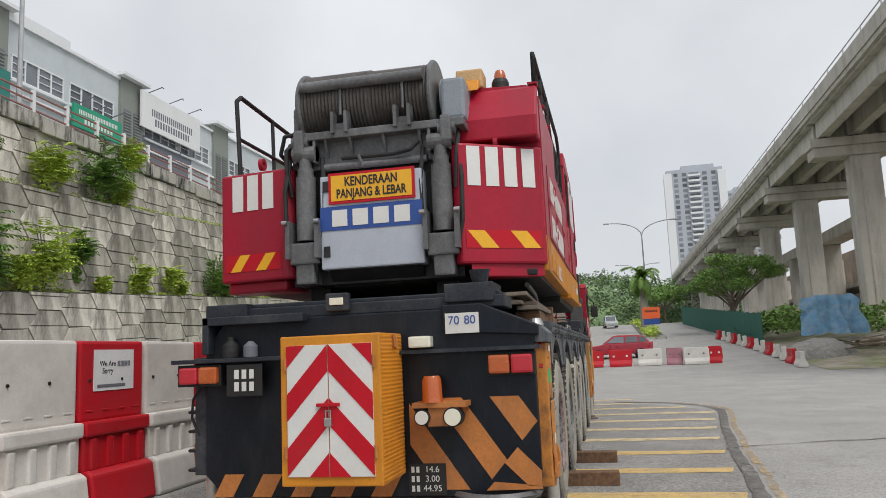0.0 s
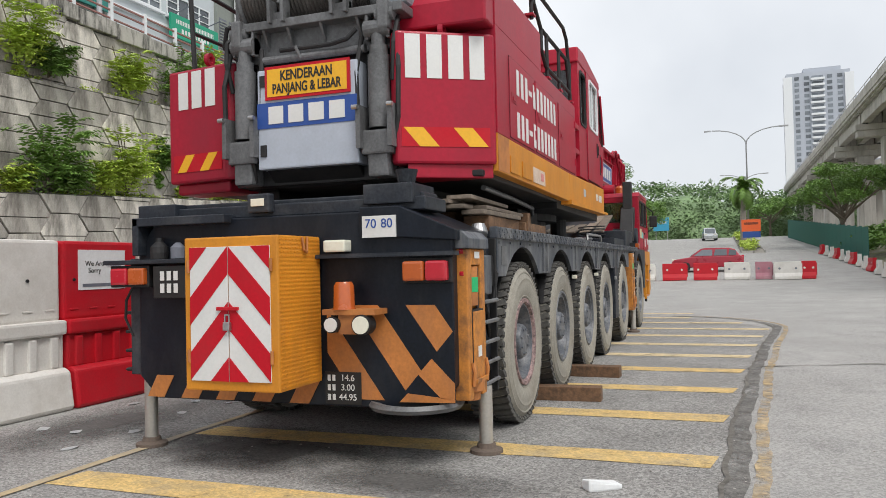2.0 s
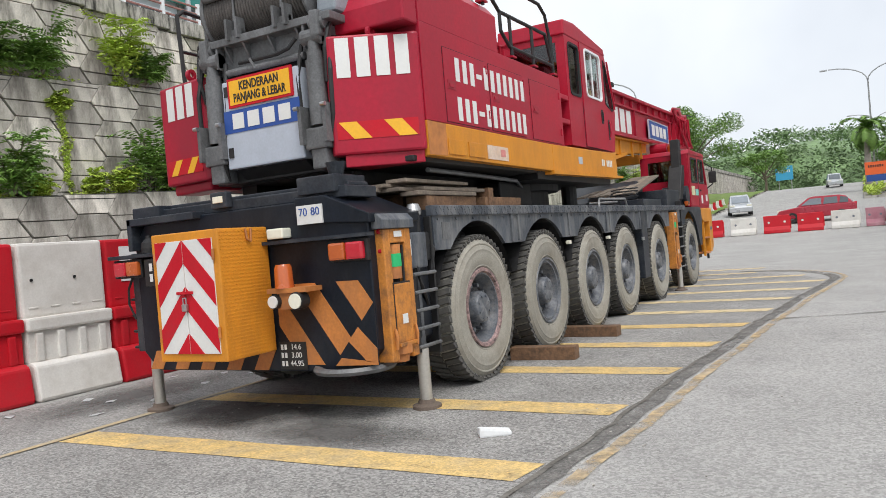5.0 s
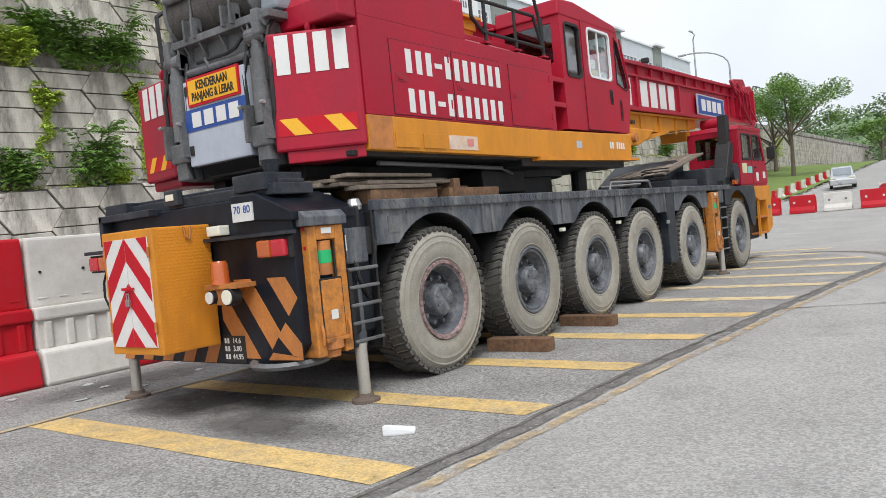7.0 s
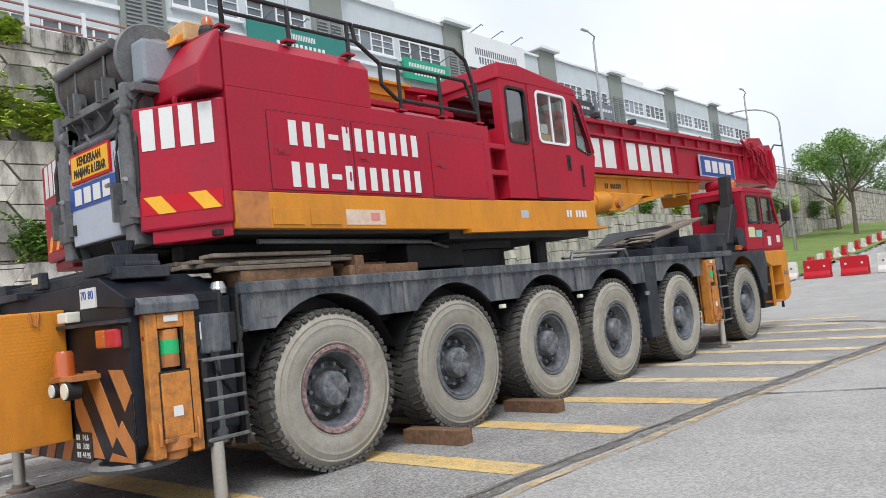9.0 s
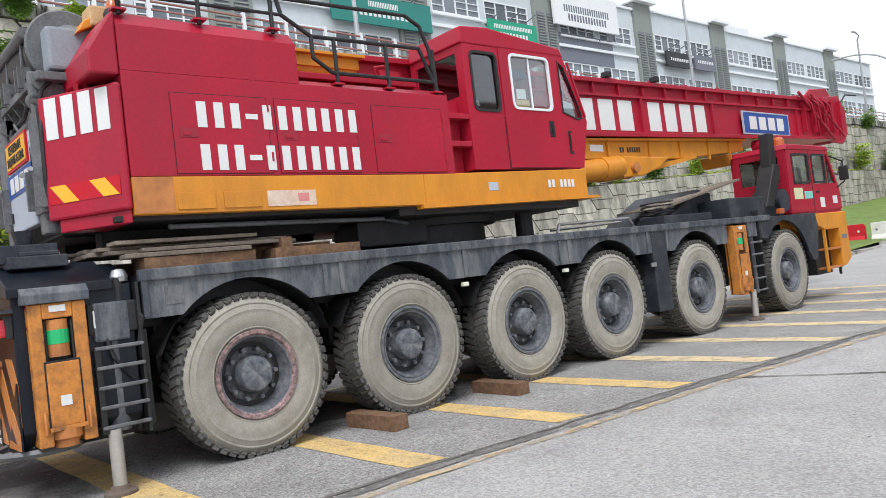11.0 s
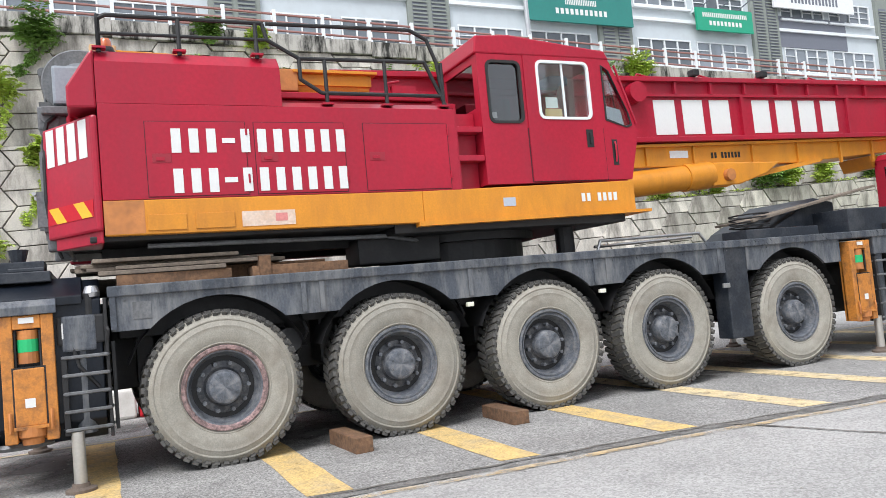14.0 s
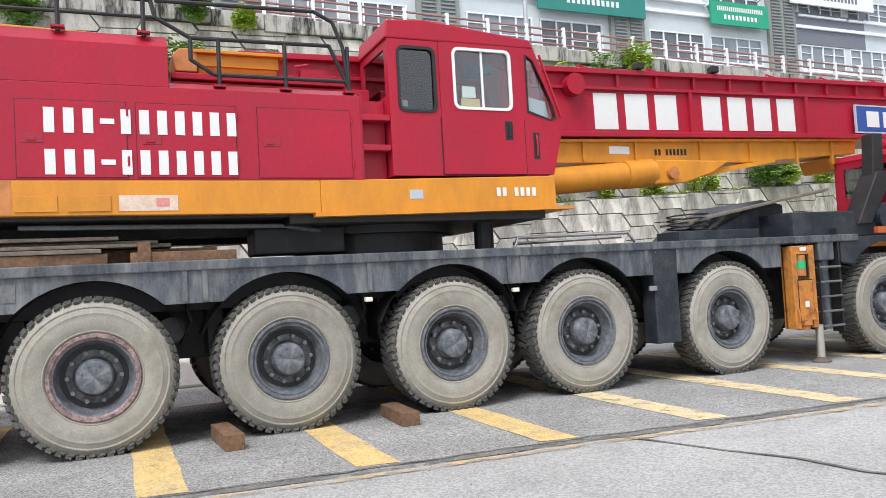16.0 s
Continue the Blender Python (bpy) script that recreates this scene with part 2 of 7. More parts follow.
CAR_RED = mat("red_car_paint", (0.33, 0.012, 0.03), 0.3, var=0.05, bump=0, coat=0.6)
RUBBER = mat("black_rubber", (0.02, 0.02, 0.02), 0.8, var=0.1, bump=0.05)
SEAT = mat("dark_cab_interior", (0.05, 0.05, 0.055), 0.8, var=0.2, bump=0.1)
SIGNORANGE = mat("orange_road_sign", (0.80, 0.13, 0.03), 0.5, var=0.03, bump=0)
TOWERW = mat("tower_wall", (0.42, 0.45, 0.50), 0.8, var=0.05, scale=0.1, bump=0)


def glass_mat(name, color, rough, gloss):
    """A thin pane: tinted see-through, with gloss that grows towards a grazing view."""
    m = bpy.data.materials.new(name)
    m.use_nodes = True
    n, l = m.node_tree.nodes, m.node_tree.links
    out = n["Material Output"]
    tr, gl, lw, mr, mx = (n.new("ShaderNodeBsdfTransparent"), n.new("ShaderNodeBsdfGlossy"), n.new("ShaderNodeLayerWeight"), n.new("ShaderNodeMapRange"), n.new("ShaderNodeMixShader"))
    tr.inputs["Color"].default_value = (*color, 1)
    gl.inputs["Roughness"].default_value = rough
    lw.inputs["Blend"].default_value = 0.25
    mr.inputs["To Min"].default_value, mr.inputs["To Max"].default_value = gloss, 0.75
    l.new(lw.outputs["Facing"], mr.inputs["Value"]), l.new(mr.outputs["Result"], mx.inputs[0])
    l.new(tr.outputs[0], mx.inputs[1]), l.new(gl.outputs[0], mx.inputs[2])
    l.new(mx.outputs[0], out.inputs["Surface"])
    return m


GLASS = glass_mat("clear_cab_glass", (0.88, 0.92, 0.91), 0.02, 0.04)
TINT = glass_mat("tinted_cab_glass", (0.36, 0.38, 0.38), 0.04, 0.06)


# ---- mesh helpers ----
def box(bm, x0, x1, y0, y1, z0, z1, bev=0.0):
    m = Matrix.LocRotScale(((x0 + x1) / 2, (y0 + y1) / 2, (z0 + z1) / 2), None, (abs(x1 - x0), abs(y1 - y0), abs(z1 - z0)))
    g = bmesh.ops.create_cube(bm, size=1, matrix=m)
    if bev:
        es = list({e for v in g["verts"] for e in v.link_edges})
        bmesh.ops.bevel(bm, geom=es, offset=bev, segments=2, affect="EDGES", profile=0.6)
    return bm


def cyl(bm, p, q, r, seg=16, r2=None):
    p, q = Vector(p), Vector(q)
    d = q - p
    m = Matrix.Translation((p + q) / 2) @ d.to_track_quat("Z", "Y").to_matrix().to_4x4()
    bmesh.ops.create_cone(bm, cap_ends=True, segments=seg, radius1=r, radius2=r if r2 is None else r2, depth=d.length, matrix=m)
    return bm


def prism(bm, pts, axis, a, b):
    """A polygon pulled along an axis: pts are (y, z) for x, (x, z) for y, (x, y) for z."""
    def at(p, w):
        return {"x": (w, p[0], p[1]), "y": (p[0], w, p[1]), "z": (p[0], p[1], w)}[axis]
    lo, hi = [bm.verts.new(at(p, a)) for p in pts], [bm.verts.new(at(p, b)) for p in pts]
    n = len(pts)
    fs = [bm.faces.new(lo), bm.faces.new(hi[::-1])]
    fs += [bm.faces.new((lo[i], hi[i], hi[(i + 1) % n], lo[(i + 1) % n])) for i in range(n)]
    bmesh.ops.recalc_face_normals(bm, faces=fs)
    return bm


def tube(bm, pts, r, seg=8):
    for p, q in zip(pts, pts[1:]):
        cyl(bm, p, q, r, seg)
    for p in pts[1:-1]:
        bmesh.ops.create_icosphere(bm, subdivisions=1, radius=r, matrix=Matrix.Translation(p))
    return bm


def lathe(bm, prof, seg=40, axis="x", caps=False):
    """A profile of (radius, along) turned round the axis."""
    rings = []
    for r, a in prof:
        ring = []
        for i in range(seg):
            c, s = r * math.cos(math.tau * i / seg), r * math.sin(math.tau * i / seg)
            ring.append(bm.verts.new((a, c, s) if axis == "x" else (c, s, a)))
        rings.append(ring)
    fs = []
    for u, v in zip(rings, rings[1:]):
        fs += [bm.faces.new((u[i], u[(i + 1) % seg], v[(i + 1) % seg], v[i])) for i in range(seg)]
    for ring in (rings[0], rings[-1]) if caps else ():
        if (ring[0].co - ring[seg // 2].co).length > 1e-5:
            fs.append(bm.faces.new(ring))
    bmesh.ops.recalc_face_normals(bm, faces=fs)
    return bm


def B():
    return bmesh.new()


def mesh_of(name, bm, material, smooth=False):
    me = bpy.data.meshes.new(name)
    bm.to_mesh(me)
    bm.free()
    me.materials.append(material)
    if smooth:
        me.polygons.foreach_set("use_smooth", [True] * len(me.polygons))
        me.set_sharp_from_angle(angle=radians(38))
    return me


def part(name, bm, material, parent=None, label="", smooth=False, bev=0.0):
    """One mesh object; a child where a parent is given."""
    ob = new(name, mesh_of(name, bm, material, smooth))
    ob.parent = parent
    if label:
        ob["label"] = label
    if bev:
        md = ob.modifiers.new("edge", "BEVEL")
        md.width, md.segments, md.limit_method, md.angle_limit = bev, 2, "ANGLE", radians(40)
    return ob


def thing(name, label, category, group="", at=(0, 0, 0)):
    e = new(name)
    e.location = at
    e.empty_display_size = 0.2
    return tagged(e, label, category, group)


def text_mesh(name, body, size, material, parent, m, label="", stretch=1.0, bold=0.0):
    cu = bpy.data.curves.new(name, "FONT")
    cu.body, cu.size, cu.align_x, cu.align_y, cu.extrude, cu.offset = body, size, "CENTER", "CENTER", 0.002, bold
    tmp = bpy.data.objects.new(name, cu)
    me = bpy.data.meshes.new_from_object(tmp)
    bpy.data.objects.remove(tmp)
    me.materials.clear()
    me.materials.append(material)
    ob = new(name, me)
    ob.parent = parent
    ob.matrix_basis = m @ Matrix.Diagonal((stretch, 1, 1, 1))
    if label:
        ob["label"] = label
    return ob


def bars(name, n, w, h, fill, material, parent, m, label="", gaps=()):
    """A row of n plain upright bars that stand in for characters, in a w by h field round the pose m."""
    pitch = w / n
    hw = pitch * fill / 2
    me = mesh_of(name, box(B(), -hw, hw, -h / 2, h / 2, 0, 0.004, min(hw, h / 2) * 0.0), material)
    for i in range(n):
        if i in gaps:
            continue
        ob = new(name, me)
        ob.parent = parent
        ob.matrix_basis = m @ Matrix.Translation((-w / 2 + (i + 0.5) * pitch, 0, 0))
        if label:
            ob["label"] = label


def face_pose(o, right, up):
    """The pose whose x runs along right and y along up, at o."""
    r, u = Vector(right).normalized(), Vector(up).normalized()
    w = r.cross(u)
    return Matrix.Translation(o) @ Matrix((r, u, w)).transposed().to_4x4()


def gz(x, y):
    """The ground's height: level round the crane, rising along the road ahead and up the bank beside it."""
    t = max(y - 30.0, 0.0)
    return 0.06 * t - 0.025 * min(t, 4.0) if t < 80 else 4.70 + 0.006 * (t - 80)


# ---- setting: ground, road, markings ----
def sheet(name, xs, ys, lift, material, label, category, kind="structure"):
    bm = B()
    g = [[bm.verts.new((x, y, gz(x, y) + lift)) for x in xs] for y in ys]
    for r0, r1 in zip(g, g[1:]):
        for i in range(len(xs) - 1):
            bm.faces.new((r0[i], r0[i + 1], r1[i + 1], r1[i]))
    return tagged(part(name, bm, material), label, category, kind=kind)


xs_g = [-900, -300, -100, -40, -20, -10, 0, 10, 20, 40, 100, 300, 900]
ys_g = [-900, -300, -100, -30, 0, 10, 18, 26, 30, 32, 34, 40, 60, 80, 100, 110, 140, 200, 400, 1500]
sheet("ground", xs_g, ys_g, 0.0, ASPHALT, "grey worn asphalt ground, patched and stained", "ground")


def edge_x(y):
    """The right edge of the hatched parking bay."""
    return 3.28 + 0.055 * y + 0.0035 * max(y, 0) ** 2 if y < 10.5 else 4.24


bay = []
for i in range(12):
    y0 = -2.98 + 1.635 * i
    x1 = edge_x(y0) - 0.10 if y0 < 11 else (3.6 if y0 < 13 else 2.4)
    bm = B()
    n = 10
    lo = [bm.verts.new((-1.32 + (x1 + 1.32) * k / n, y0 + 0.008 * math.sin(k * 1.7 + i), 0.006)) for k in range(n + 1)]
    hi = [bm.verts.new((-1.28 + (x1 + 0.06 + 1.28) * k / n, y0 + 0.36 + 0.008 * math.sin(k * 2.3 + i), 0.006)) for k in range(n + 1)]
    for k in range(n):
        bm.faces.new((lo[k], lo[k + 1], hi[k + 1], hi[k]))
    tagged(part("bay_stripe", bm, LINE if i < 5 else PALELINE), "worn yellow painted stripe across the parking bay", "road marking", "bay stripes", "structure")


def ribbon(name, pts, width, z, material, label, jitter=0.0, category="road marking"):
    bm = B()
    L, R = [], []
    for i, p in enumerate(pts):
        a, b = Vector(pts[max(i - 1, 0)]), Vector(pts[min(i + 1, len(pts) - 1)])
        d = (b - a).normalized()
        nn = Vector((-d.y, d.x))
        w = width / 2 * (1 + jitter * random.uniform(-1, 1))
        q = Vector(p) + nn * jitter * random.uniform(-0.06, 0.06)
        L.append(bm.verts.new((q.x + nn.x * w, q.y + nn.y * w, z + gz(q.x, q.y))))
        R.append(bm.verts.new((q.x - nn.x * w, q.y - nn.y * w, z + gz(q.x, q.y))))
    for i in range(len(pts) - 1):
        bm.faces.new((R[i], R[i + 1], L[i + 1], L[i]))
    return tagged(part(name, bm, material), label, category, kind="structure")


bm = B()
vs = []
for k in range(41):
    y = -9 + 0.56 * k
    vs.append([bm.verts.new((x, y, 0.0015)) for x in (-3.3, -1.0, 1.2, edge_x(y) if y < 10.5 else 4.24 - 0.5 * (y - 10.5))])
for r0, r1 in zip(vs, vs[1:]):
    for j in range(3):
        bm.faces.new((r0[j], r0[j + 1], r1[j + 1], r1[j]))
tagged(part("bay_surface", bm, BAYTAR), "coarse dark worn asphalt of the parking bay", "parking bay", kind="structure")
border = [(edge_x(-9 + 0.2 * k) + 0.012 * math.sin(k * 0.37) + 0.008 * math.sin(k * 1.9), -9 + 0.2 * k) for k in range(97)]
curve = [(4.24 - 2.6 * (1 - math.cos(a)), 10.4 + 3.7 * math.sin(a)) for a in [radians(6 * k) for k in range(1, 15)]]
def worn_through(m, lo, hi, scale):
    """Wears a thin coating away in patches, so that the asphalt below shows."""
    nn, ll = m.node_tree.nodes, m.node_tree.links
    co, no, ra = nn.new("ShaderNodeTexCoord"), nn.new("ShaderNodeTexNoise"), nn.new("ShaderNodeMapRange")
    no.inputs["Scale"].default_value, no.inputs["Detail"].default_value, no.inputs["Roughness"].default_value = scale, 8, 0.7
    ra.inputs["From Min"].default_value, ra.inputs["From Max"].default_value = lo, hi
    ll.new(co.outputs["Object"], no.inputs["Vector"])
    ll.new(no.outputs["Fac"], ra.inputs["Value"])
    ll.new(ra.outputs["Result"], nn["Principled BSDF"].inputs["Alpha"])
    return m


BROKEN = worn_through(mat("broken_old_asphalt", (0.16, 0.153, 0.142), 0.95, var=0.3, scale=3, fine=60, bump=0.7, speck=0.25), 0.36, 0.56, 1.6)
WORN = worn_through(mat("flaking_yellow_line", (0.50, 0.37, 0.20), 0.9, var=0.15, scale=5, fine=60, bump=0.25, dirt=(0.32, 0.31, 0.29), dirt_amount=0.9, dirt_scale=2), 0.36, 0.62, 3.5)
worn_through(LINE, 0.22, 0.40, 5.0)
worn_through(PALELINE, 0.26, 0.46, 5.0)
ribbon("bay_crack", border + curve + [(0.9, 14.7), (-0.3, 15.0)], 0.035, 0.012, CRACK, "dark broken crack along the edge of the parking bay", 0.3, "crack")
ribbon("bay_border", [(x + 0.24, y) for x, y in border] + [(x + 0.26 * math.cos(k * 0.1), y + 0.2) for k, (x, y) in enumerate(curve)], 0.10, 0.0105, WORN, "faded yellow border line beside the cracked bay edge", 0.1)
ribbon("bay_edge", [(x + 0.07, y) for x, y in border] + [(x + 0.10 * math.cos(k * 0.1), y + 0.08) for k, (x, y) in enumerate(curve)], 0.15, 0.008, BROKEN, "darker strip of broken asphalt along the bay edge", 0.12, "road")
ribbon("bay_line", [(-1.38, -12 + 0.6 * k) for k in range(45)], 0.09, 0.010, FADED, "thin faded line along the bay's inner side", 0.2)
ribbon("road_crack", [(3.6 + 0.5 * k, 4.2 + 0.16 * k + 0.05 * (k % 2)) for k in range(12)], 0.05, 0.009, CRACK, "dark cross crack in the road", 0.6, "crack")

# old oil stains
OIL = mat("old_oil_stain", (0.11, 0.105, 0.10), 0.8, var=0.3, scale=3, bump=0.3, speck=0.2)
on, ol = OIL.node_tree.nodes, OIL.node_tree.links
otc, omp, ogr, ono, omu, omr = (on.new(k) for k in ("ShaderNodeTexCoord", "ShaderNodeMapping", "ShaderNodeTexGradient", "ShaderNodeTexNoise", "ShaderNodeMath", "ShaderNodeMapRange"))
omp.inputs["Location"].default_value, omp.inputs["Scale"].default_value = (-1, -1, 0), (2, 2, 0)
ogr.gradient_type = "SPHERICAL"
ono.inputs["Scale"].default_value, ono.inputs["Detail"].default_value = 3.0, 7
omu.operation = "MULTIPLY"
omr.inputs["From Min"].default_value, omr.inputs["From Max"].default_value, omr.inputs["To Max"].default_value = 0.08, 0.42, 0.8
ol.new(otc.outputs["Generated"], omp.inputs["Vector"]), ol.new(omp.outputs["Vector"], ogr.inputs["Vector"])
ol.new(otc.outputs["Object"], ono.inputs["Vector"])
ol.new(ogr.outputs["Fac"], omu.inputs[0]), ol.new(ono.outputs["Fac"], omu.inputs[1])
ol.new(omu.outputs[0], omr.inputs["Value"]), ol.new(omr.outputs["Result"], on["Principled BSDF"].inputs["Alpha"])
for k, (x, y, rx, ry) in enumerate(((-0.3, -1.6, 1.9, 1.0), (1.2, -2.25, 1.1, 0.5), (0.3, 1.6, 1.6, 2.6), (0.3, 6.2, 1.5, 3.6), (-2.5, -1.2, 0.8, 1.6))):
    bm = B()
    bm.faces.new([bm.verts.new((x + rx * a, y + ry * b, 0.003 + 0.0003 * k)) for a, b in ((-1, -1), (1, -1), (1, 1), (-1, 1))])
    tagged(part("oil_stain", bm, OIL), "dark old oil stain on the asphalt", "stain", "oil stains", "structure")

# grass bank and verge before the wall, and the soil on the other side of the road
bm = B()
vs = []
for k in range(30):
    y = 24 + 4.5 * k
    row = []
    for j in range(7):
        s = j / 6
        x = -5.6 - 0.02 * (y - 24) - s * 12.6
        row.append(bm.verts.new((x, y, gz(x, y) + 0.12 + 0.35 * s + 0.35 * s * s + 0.06 * math.sin(3 * j + y))))
    vs.append(row)
for r0, r1 in zip(vs, vs[1:]):
    for j in range(6):
        bm.faces.new((r0[j + 1], r0[j], r1[j], r1[j + 1]))
tagged(part("grass_bank", bm, GRASS), "green grass verge sloping up to the wall", "grass", kind="stuff")
bm = B()
for k in range(33):
    y = 24 + 4.0 * k
    x = -5.6 - 0.02 * (y - 24)
    box(bm, x, x + 0.28, y - 0.01, y + 3.97, gz(x, y) - 0.2, gz(x, y) + 0.16)
tagged(part("kerb", bm, COPING), "pale concrete kerb along the grass verge", "kerb", kind="structure")
bm = B()
vs = []
for k in range(26):
    y = 31 + 3.0 * k
    row = []
    for j in range(9):
        s = j / 8
        x = 11.7 + 0.05 * (y - 31) + s * 22
        h = 1.1 * math.sin(min(s * 3.2, 1.57)) + 0.5 * noise.noise((x * 0.3, y * 0.3, 0)) * min(1, s * 4)
        row.append(bm.verts.new((x, y, gz(x, y) + 0.02 + max(h, 0) * min(1.0, (k + 0.0) / 4))))
    vs.append(row)
for r0, r1 in zip(vs, vs[1:]):
    for j in range(8):
        bm.faces.new((r0[j], r0[j + 1], r1[j + 1], r1[j]))
tagged(part("soil_mound", bm, SOIL), "rough soil and weeds beneath the viaduct", "soil", kind="stuff")

# ---- setting: retaining wall of six-sided panels ----
WX = -20.0


def wall_top(y):
    return 12.45 - 0.028 * max(y, -6) if y < 40 else 11.33


LEAN = 0.05     # the courses climb along the road
COURSE = Matrix(((1, 0, 0, 0), (0, 1, 0, 0), (0, LEAN, 1, 0), (0, 0, 0, 1)))


def course_z(y):
    return LEAN * (min(y, 48.0) - 7.5)


LEDGE, SET = 4.10, 8.30     # the two setbacks of the wall, at y = 7.5
FACES = ((LEDGE, WX + 0.74), (SET, WX), (99.0, WX - 0.45))
PW, PH, PS = 2.18, 1.37, 0.47


def clip_z(poly, lim, sign):
    """The part of a (y, z) polygon above (sign 1) or below (sign -1) a level."""
    res = []
    for p, q in zip(poly, poly[1:] + poly[:1]):
        pin, qin = sign * (p[1] - lim) >= 0, sign * (q[1] - lim) >= 0
        if pin:
            res.append(p)
        if pin != qin:
            t = (lim - p[1]) / (q[1] - p[1])
            res.append((p[0] + t * (q[0] - p[0]), lim))
    return res


def hex_panel(lo, hi, seed):
    """A six-sided facing panel kept between two heights about its middle, with a recessed joint across it."""
    rnd = random.Random(seed)
    w, h, g = PW / 2 - 0.022, PH / 2 - 0.02, 0.014
    cut = rnd.choice((-0.10, 0.06, 0.16)) * PH
    body = [(-w, 0.0), (-w + PS, h), (w - PS, h), (w, 0.0), (w - PS, -h), (-w + PS, -h)]
    bm = B()
    for (z0, z1), d in (((max(lo, -h), min(hi, cut - g)), 0.07 + 0.02 * rnd.random()), ((max(lo, cut + g), min(hi, h)), 0.085 + 0.03 * rnd.random())):
        if z1 - z0 < 0.06:
            continue
        poly = clip_z(clip_z(body, z0, 1), z1, -1)
        if len(poly) < 3:
            continue
        cy, cz = sum(p[0] for p in poly) / len(poly), sum(p[1] for p in poly) / len(poly)
        ins = [(cy + (p[0] - cy) * 0.985, cz + (p[1] - cz) * 0.965) for p in poly]
        back = [bm.verts.new((-0.05, *p)) for p in poly]
        mid = [bm.verts.new((d - 0.015, *p)) for p in poly]
        front = [bm.verts.new((d, *p)) for p in ins]
        n = len(poly)
        fs = [bm.faces.new(front)]
        for u, v in ((back, mid), (mid, front)):
            fs += [bm.faces.new((u[i], u[(i + 1) % n], v[(i + 1) % n], v[i])) for i in range(n)]
        bmesh.ops.recalc_face_normals(bm, faces=fs)
    return bm


bm = B()
for k in range(31):
    y0 = -60 + 10 * k
    a, c = course_z(y0), course_z(y0 + 10)
    for x0, x1, za, zb in ((WX - 1.6, WX - 0.45, 10.9, 10.9), (WX - 1.6, WX, SET + a, SET + c), (WX - 1.6, WX + 0.74, LEDGE + a, LEDGE + c)):
        prism(bm, [(y0, -1), (y0 + 10, -1), (y0 + 10, zb), (y0, za)], "x", x0, x1)
for k in range(139):
    y = -28 + 2 * k
    box(bm, WX - 1.58, WX - 0.46, y, y + 1.999, 10.7, wall_top(y) - 0.5)
wall = part("retaining_wall", bm, JOINT)
tagged(wall, "tall stepped retaining wall of weathered six-sided concrete panels", "wall", kind="structure")
for k in range(139):
    y = -28 + 2 * k
    part("coping_block", box(B(), WX - 1.7, WX - 0.25 + 0.012 * (k % 3), y, y + 1.985, wall_top(y) - 0.58 - 0.04 * (k % 3), wall_top(y) + 0.02 * (k % 2), 0.03), COPING, wall, "mould-blackened concrete coping block")
shapes = {}
rest = B()
count = 0
for tier, (top, x) in enumerate(FACES):
    low = (-1.0, LEDGE, SET)[tier]
    shift = (0.0, 0.24, 0.24)[tier]
    for col in range(-22, 144):
        y = 7.31 + shift + col * (PW - PS)
        roof = top if tier < 2 else wall_top(y) - 0.62 - course_z(y)
        for row in range(-1, 9):
            z = (3.38 if tier == 0 else 7.58) - 6 * PH + PH * (row + 2.5 + 0.5 * (col % 2))
            lo, hi = max(low - z, -PH / 2), min(roof - z, PH / 2)
            if hi - lo < 0.12:
                continue
            key = (round(lo, 1), round(hi, 1), random.randrange(4))
            if key not in shapes:
                shapes[key] = mesh_of("panel", hex_panel(key[0] if lo > -PH / 2 else -PH, key[1] if hi < PH / 2 else PH, key[2] + 10 * tier), CONCRETE)
            m = Matrix.Translation((x, y, z + course_z(y))) @ (COURSE if y < 48 else Matrix.Identity(4))
            if 1 < y < 34 and z > 2.2 and count < 298:
                ob = new("panel", shapes[key])
                ob.parent, ob.matrix_basis = wall, m
                count += 1
            else:
                tmp = shapes[key].copy()
                tmp.transform(m)
                rest.from_mesh(tmp)
                bpy.data.meshes.remove(tmp)
tagged(part("panels", rest, CONCRETE, wall), "weathered concrete panels", kind="stuff")
tagged(part("upper_street", box(B(), -90, WX - 1.6, -60, 260, 11.0, 11.6), ASPHALT), "street on top of the retaining wall", "street", kind="structure")

# railing along the wall's top
rail = thing("railing", "faded red and white railing on the retaining wall", "railing", at=(0, 0, 0))
for k in range(56):
    y = -8 + 2.0 * k
    z = wall_top(y)
    part("post", box(B(), WX - 0.75, WX - 0.6, y, y + 0.14, z - 0.02, z + 1.15), FRAMEW, rail)
for dz in (0.35, 0.7, 1.02):
    bm = B()
    tube(bm, [(WX - 0.68, -8, wall_top(-8) + dz), (WX - 0.68, 40, wall_top(40) + dz), (WX - 0.68, 104, wall_top(104) + dz)], 0.05, 6)
    part("rail", bm, RAILRED, rail)


# ---- buildings above the wall ----
BX = -53.0


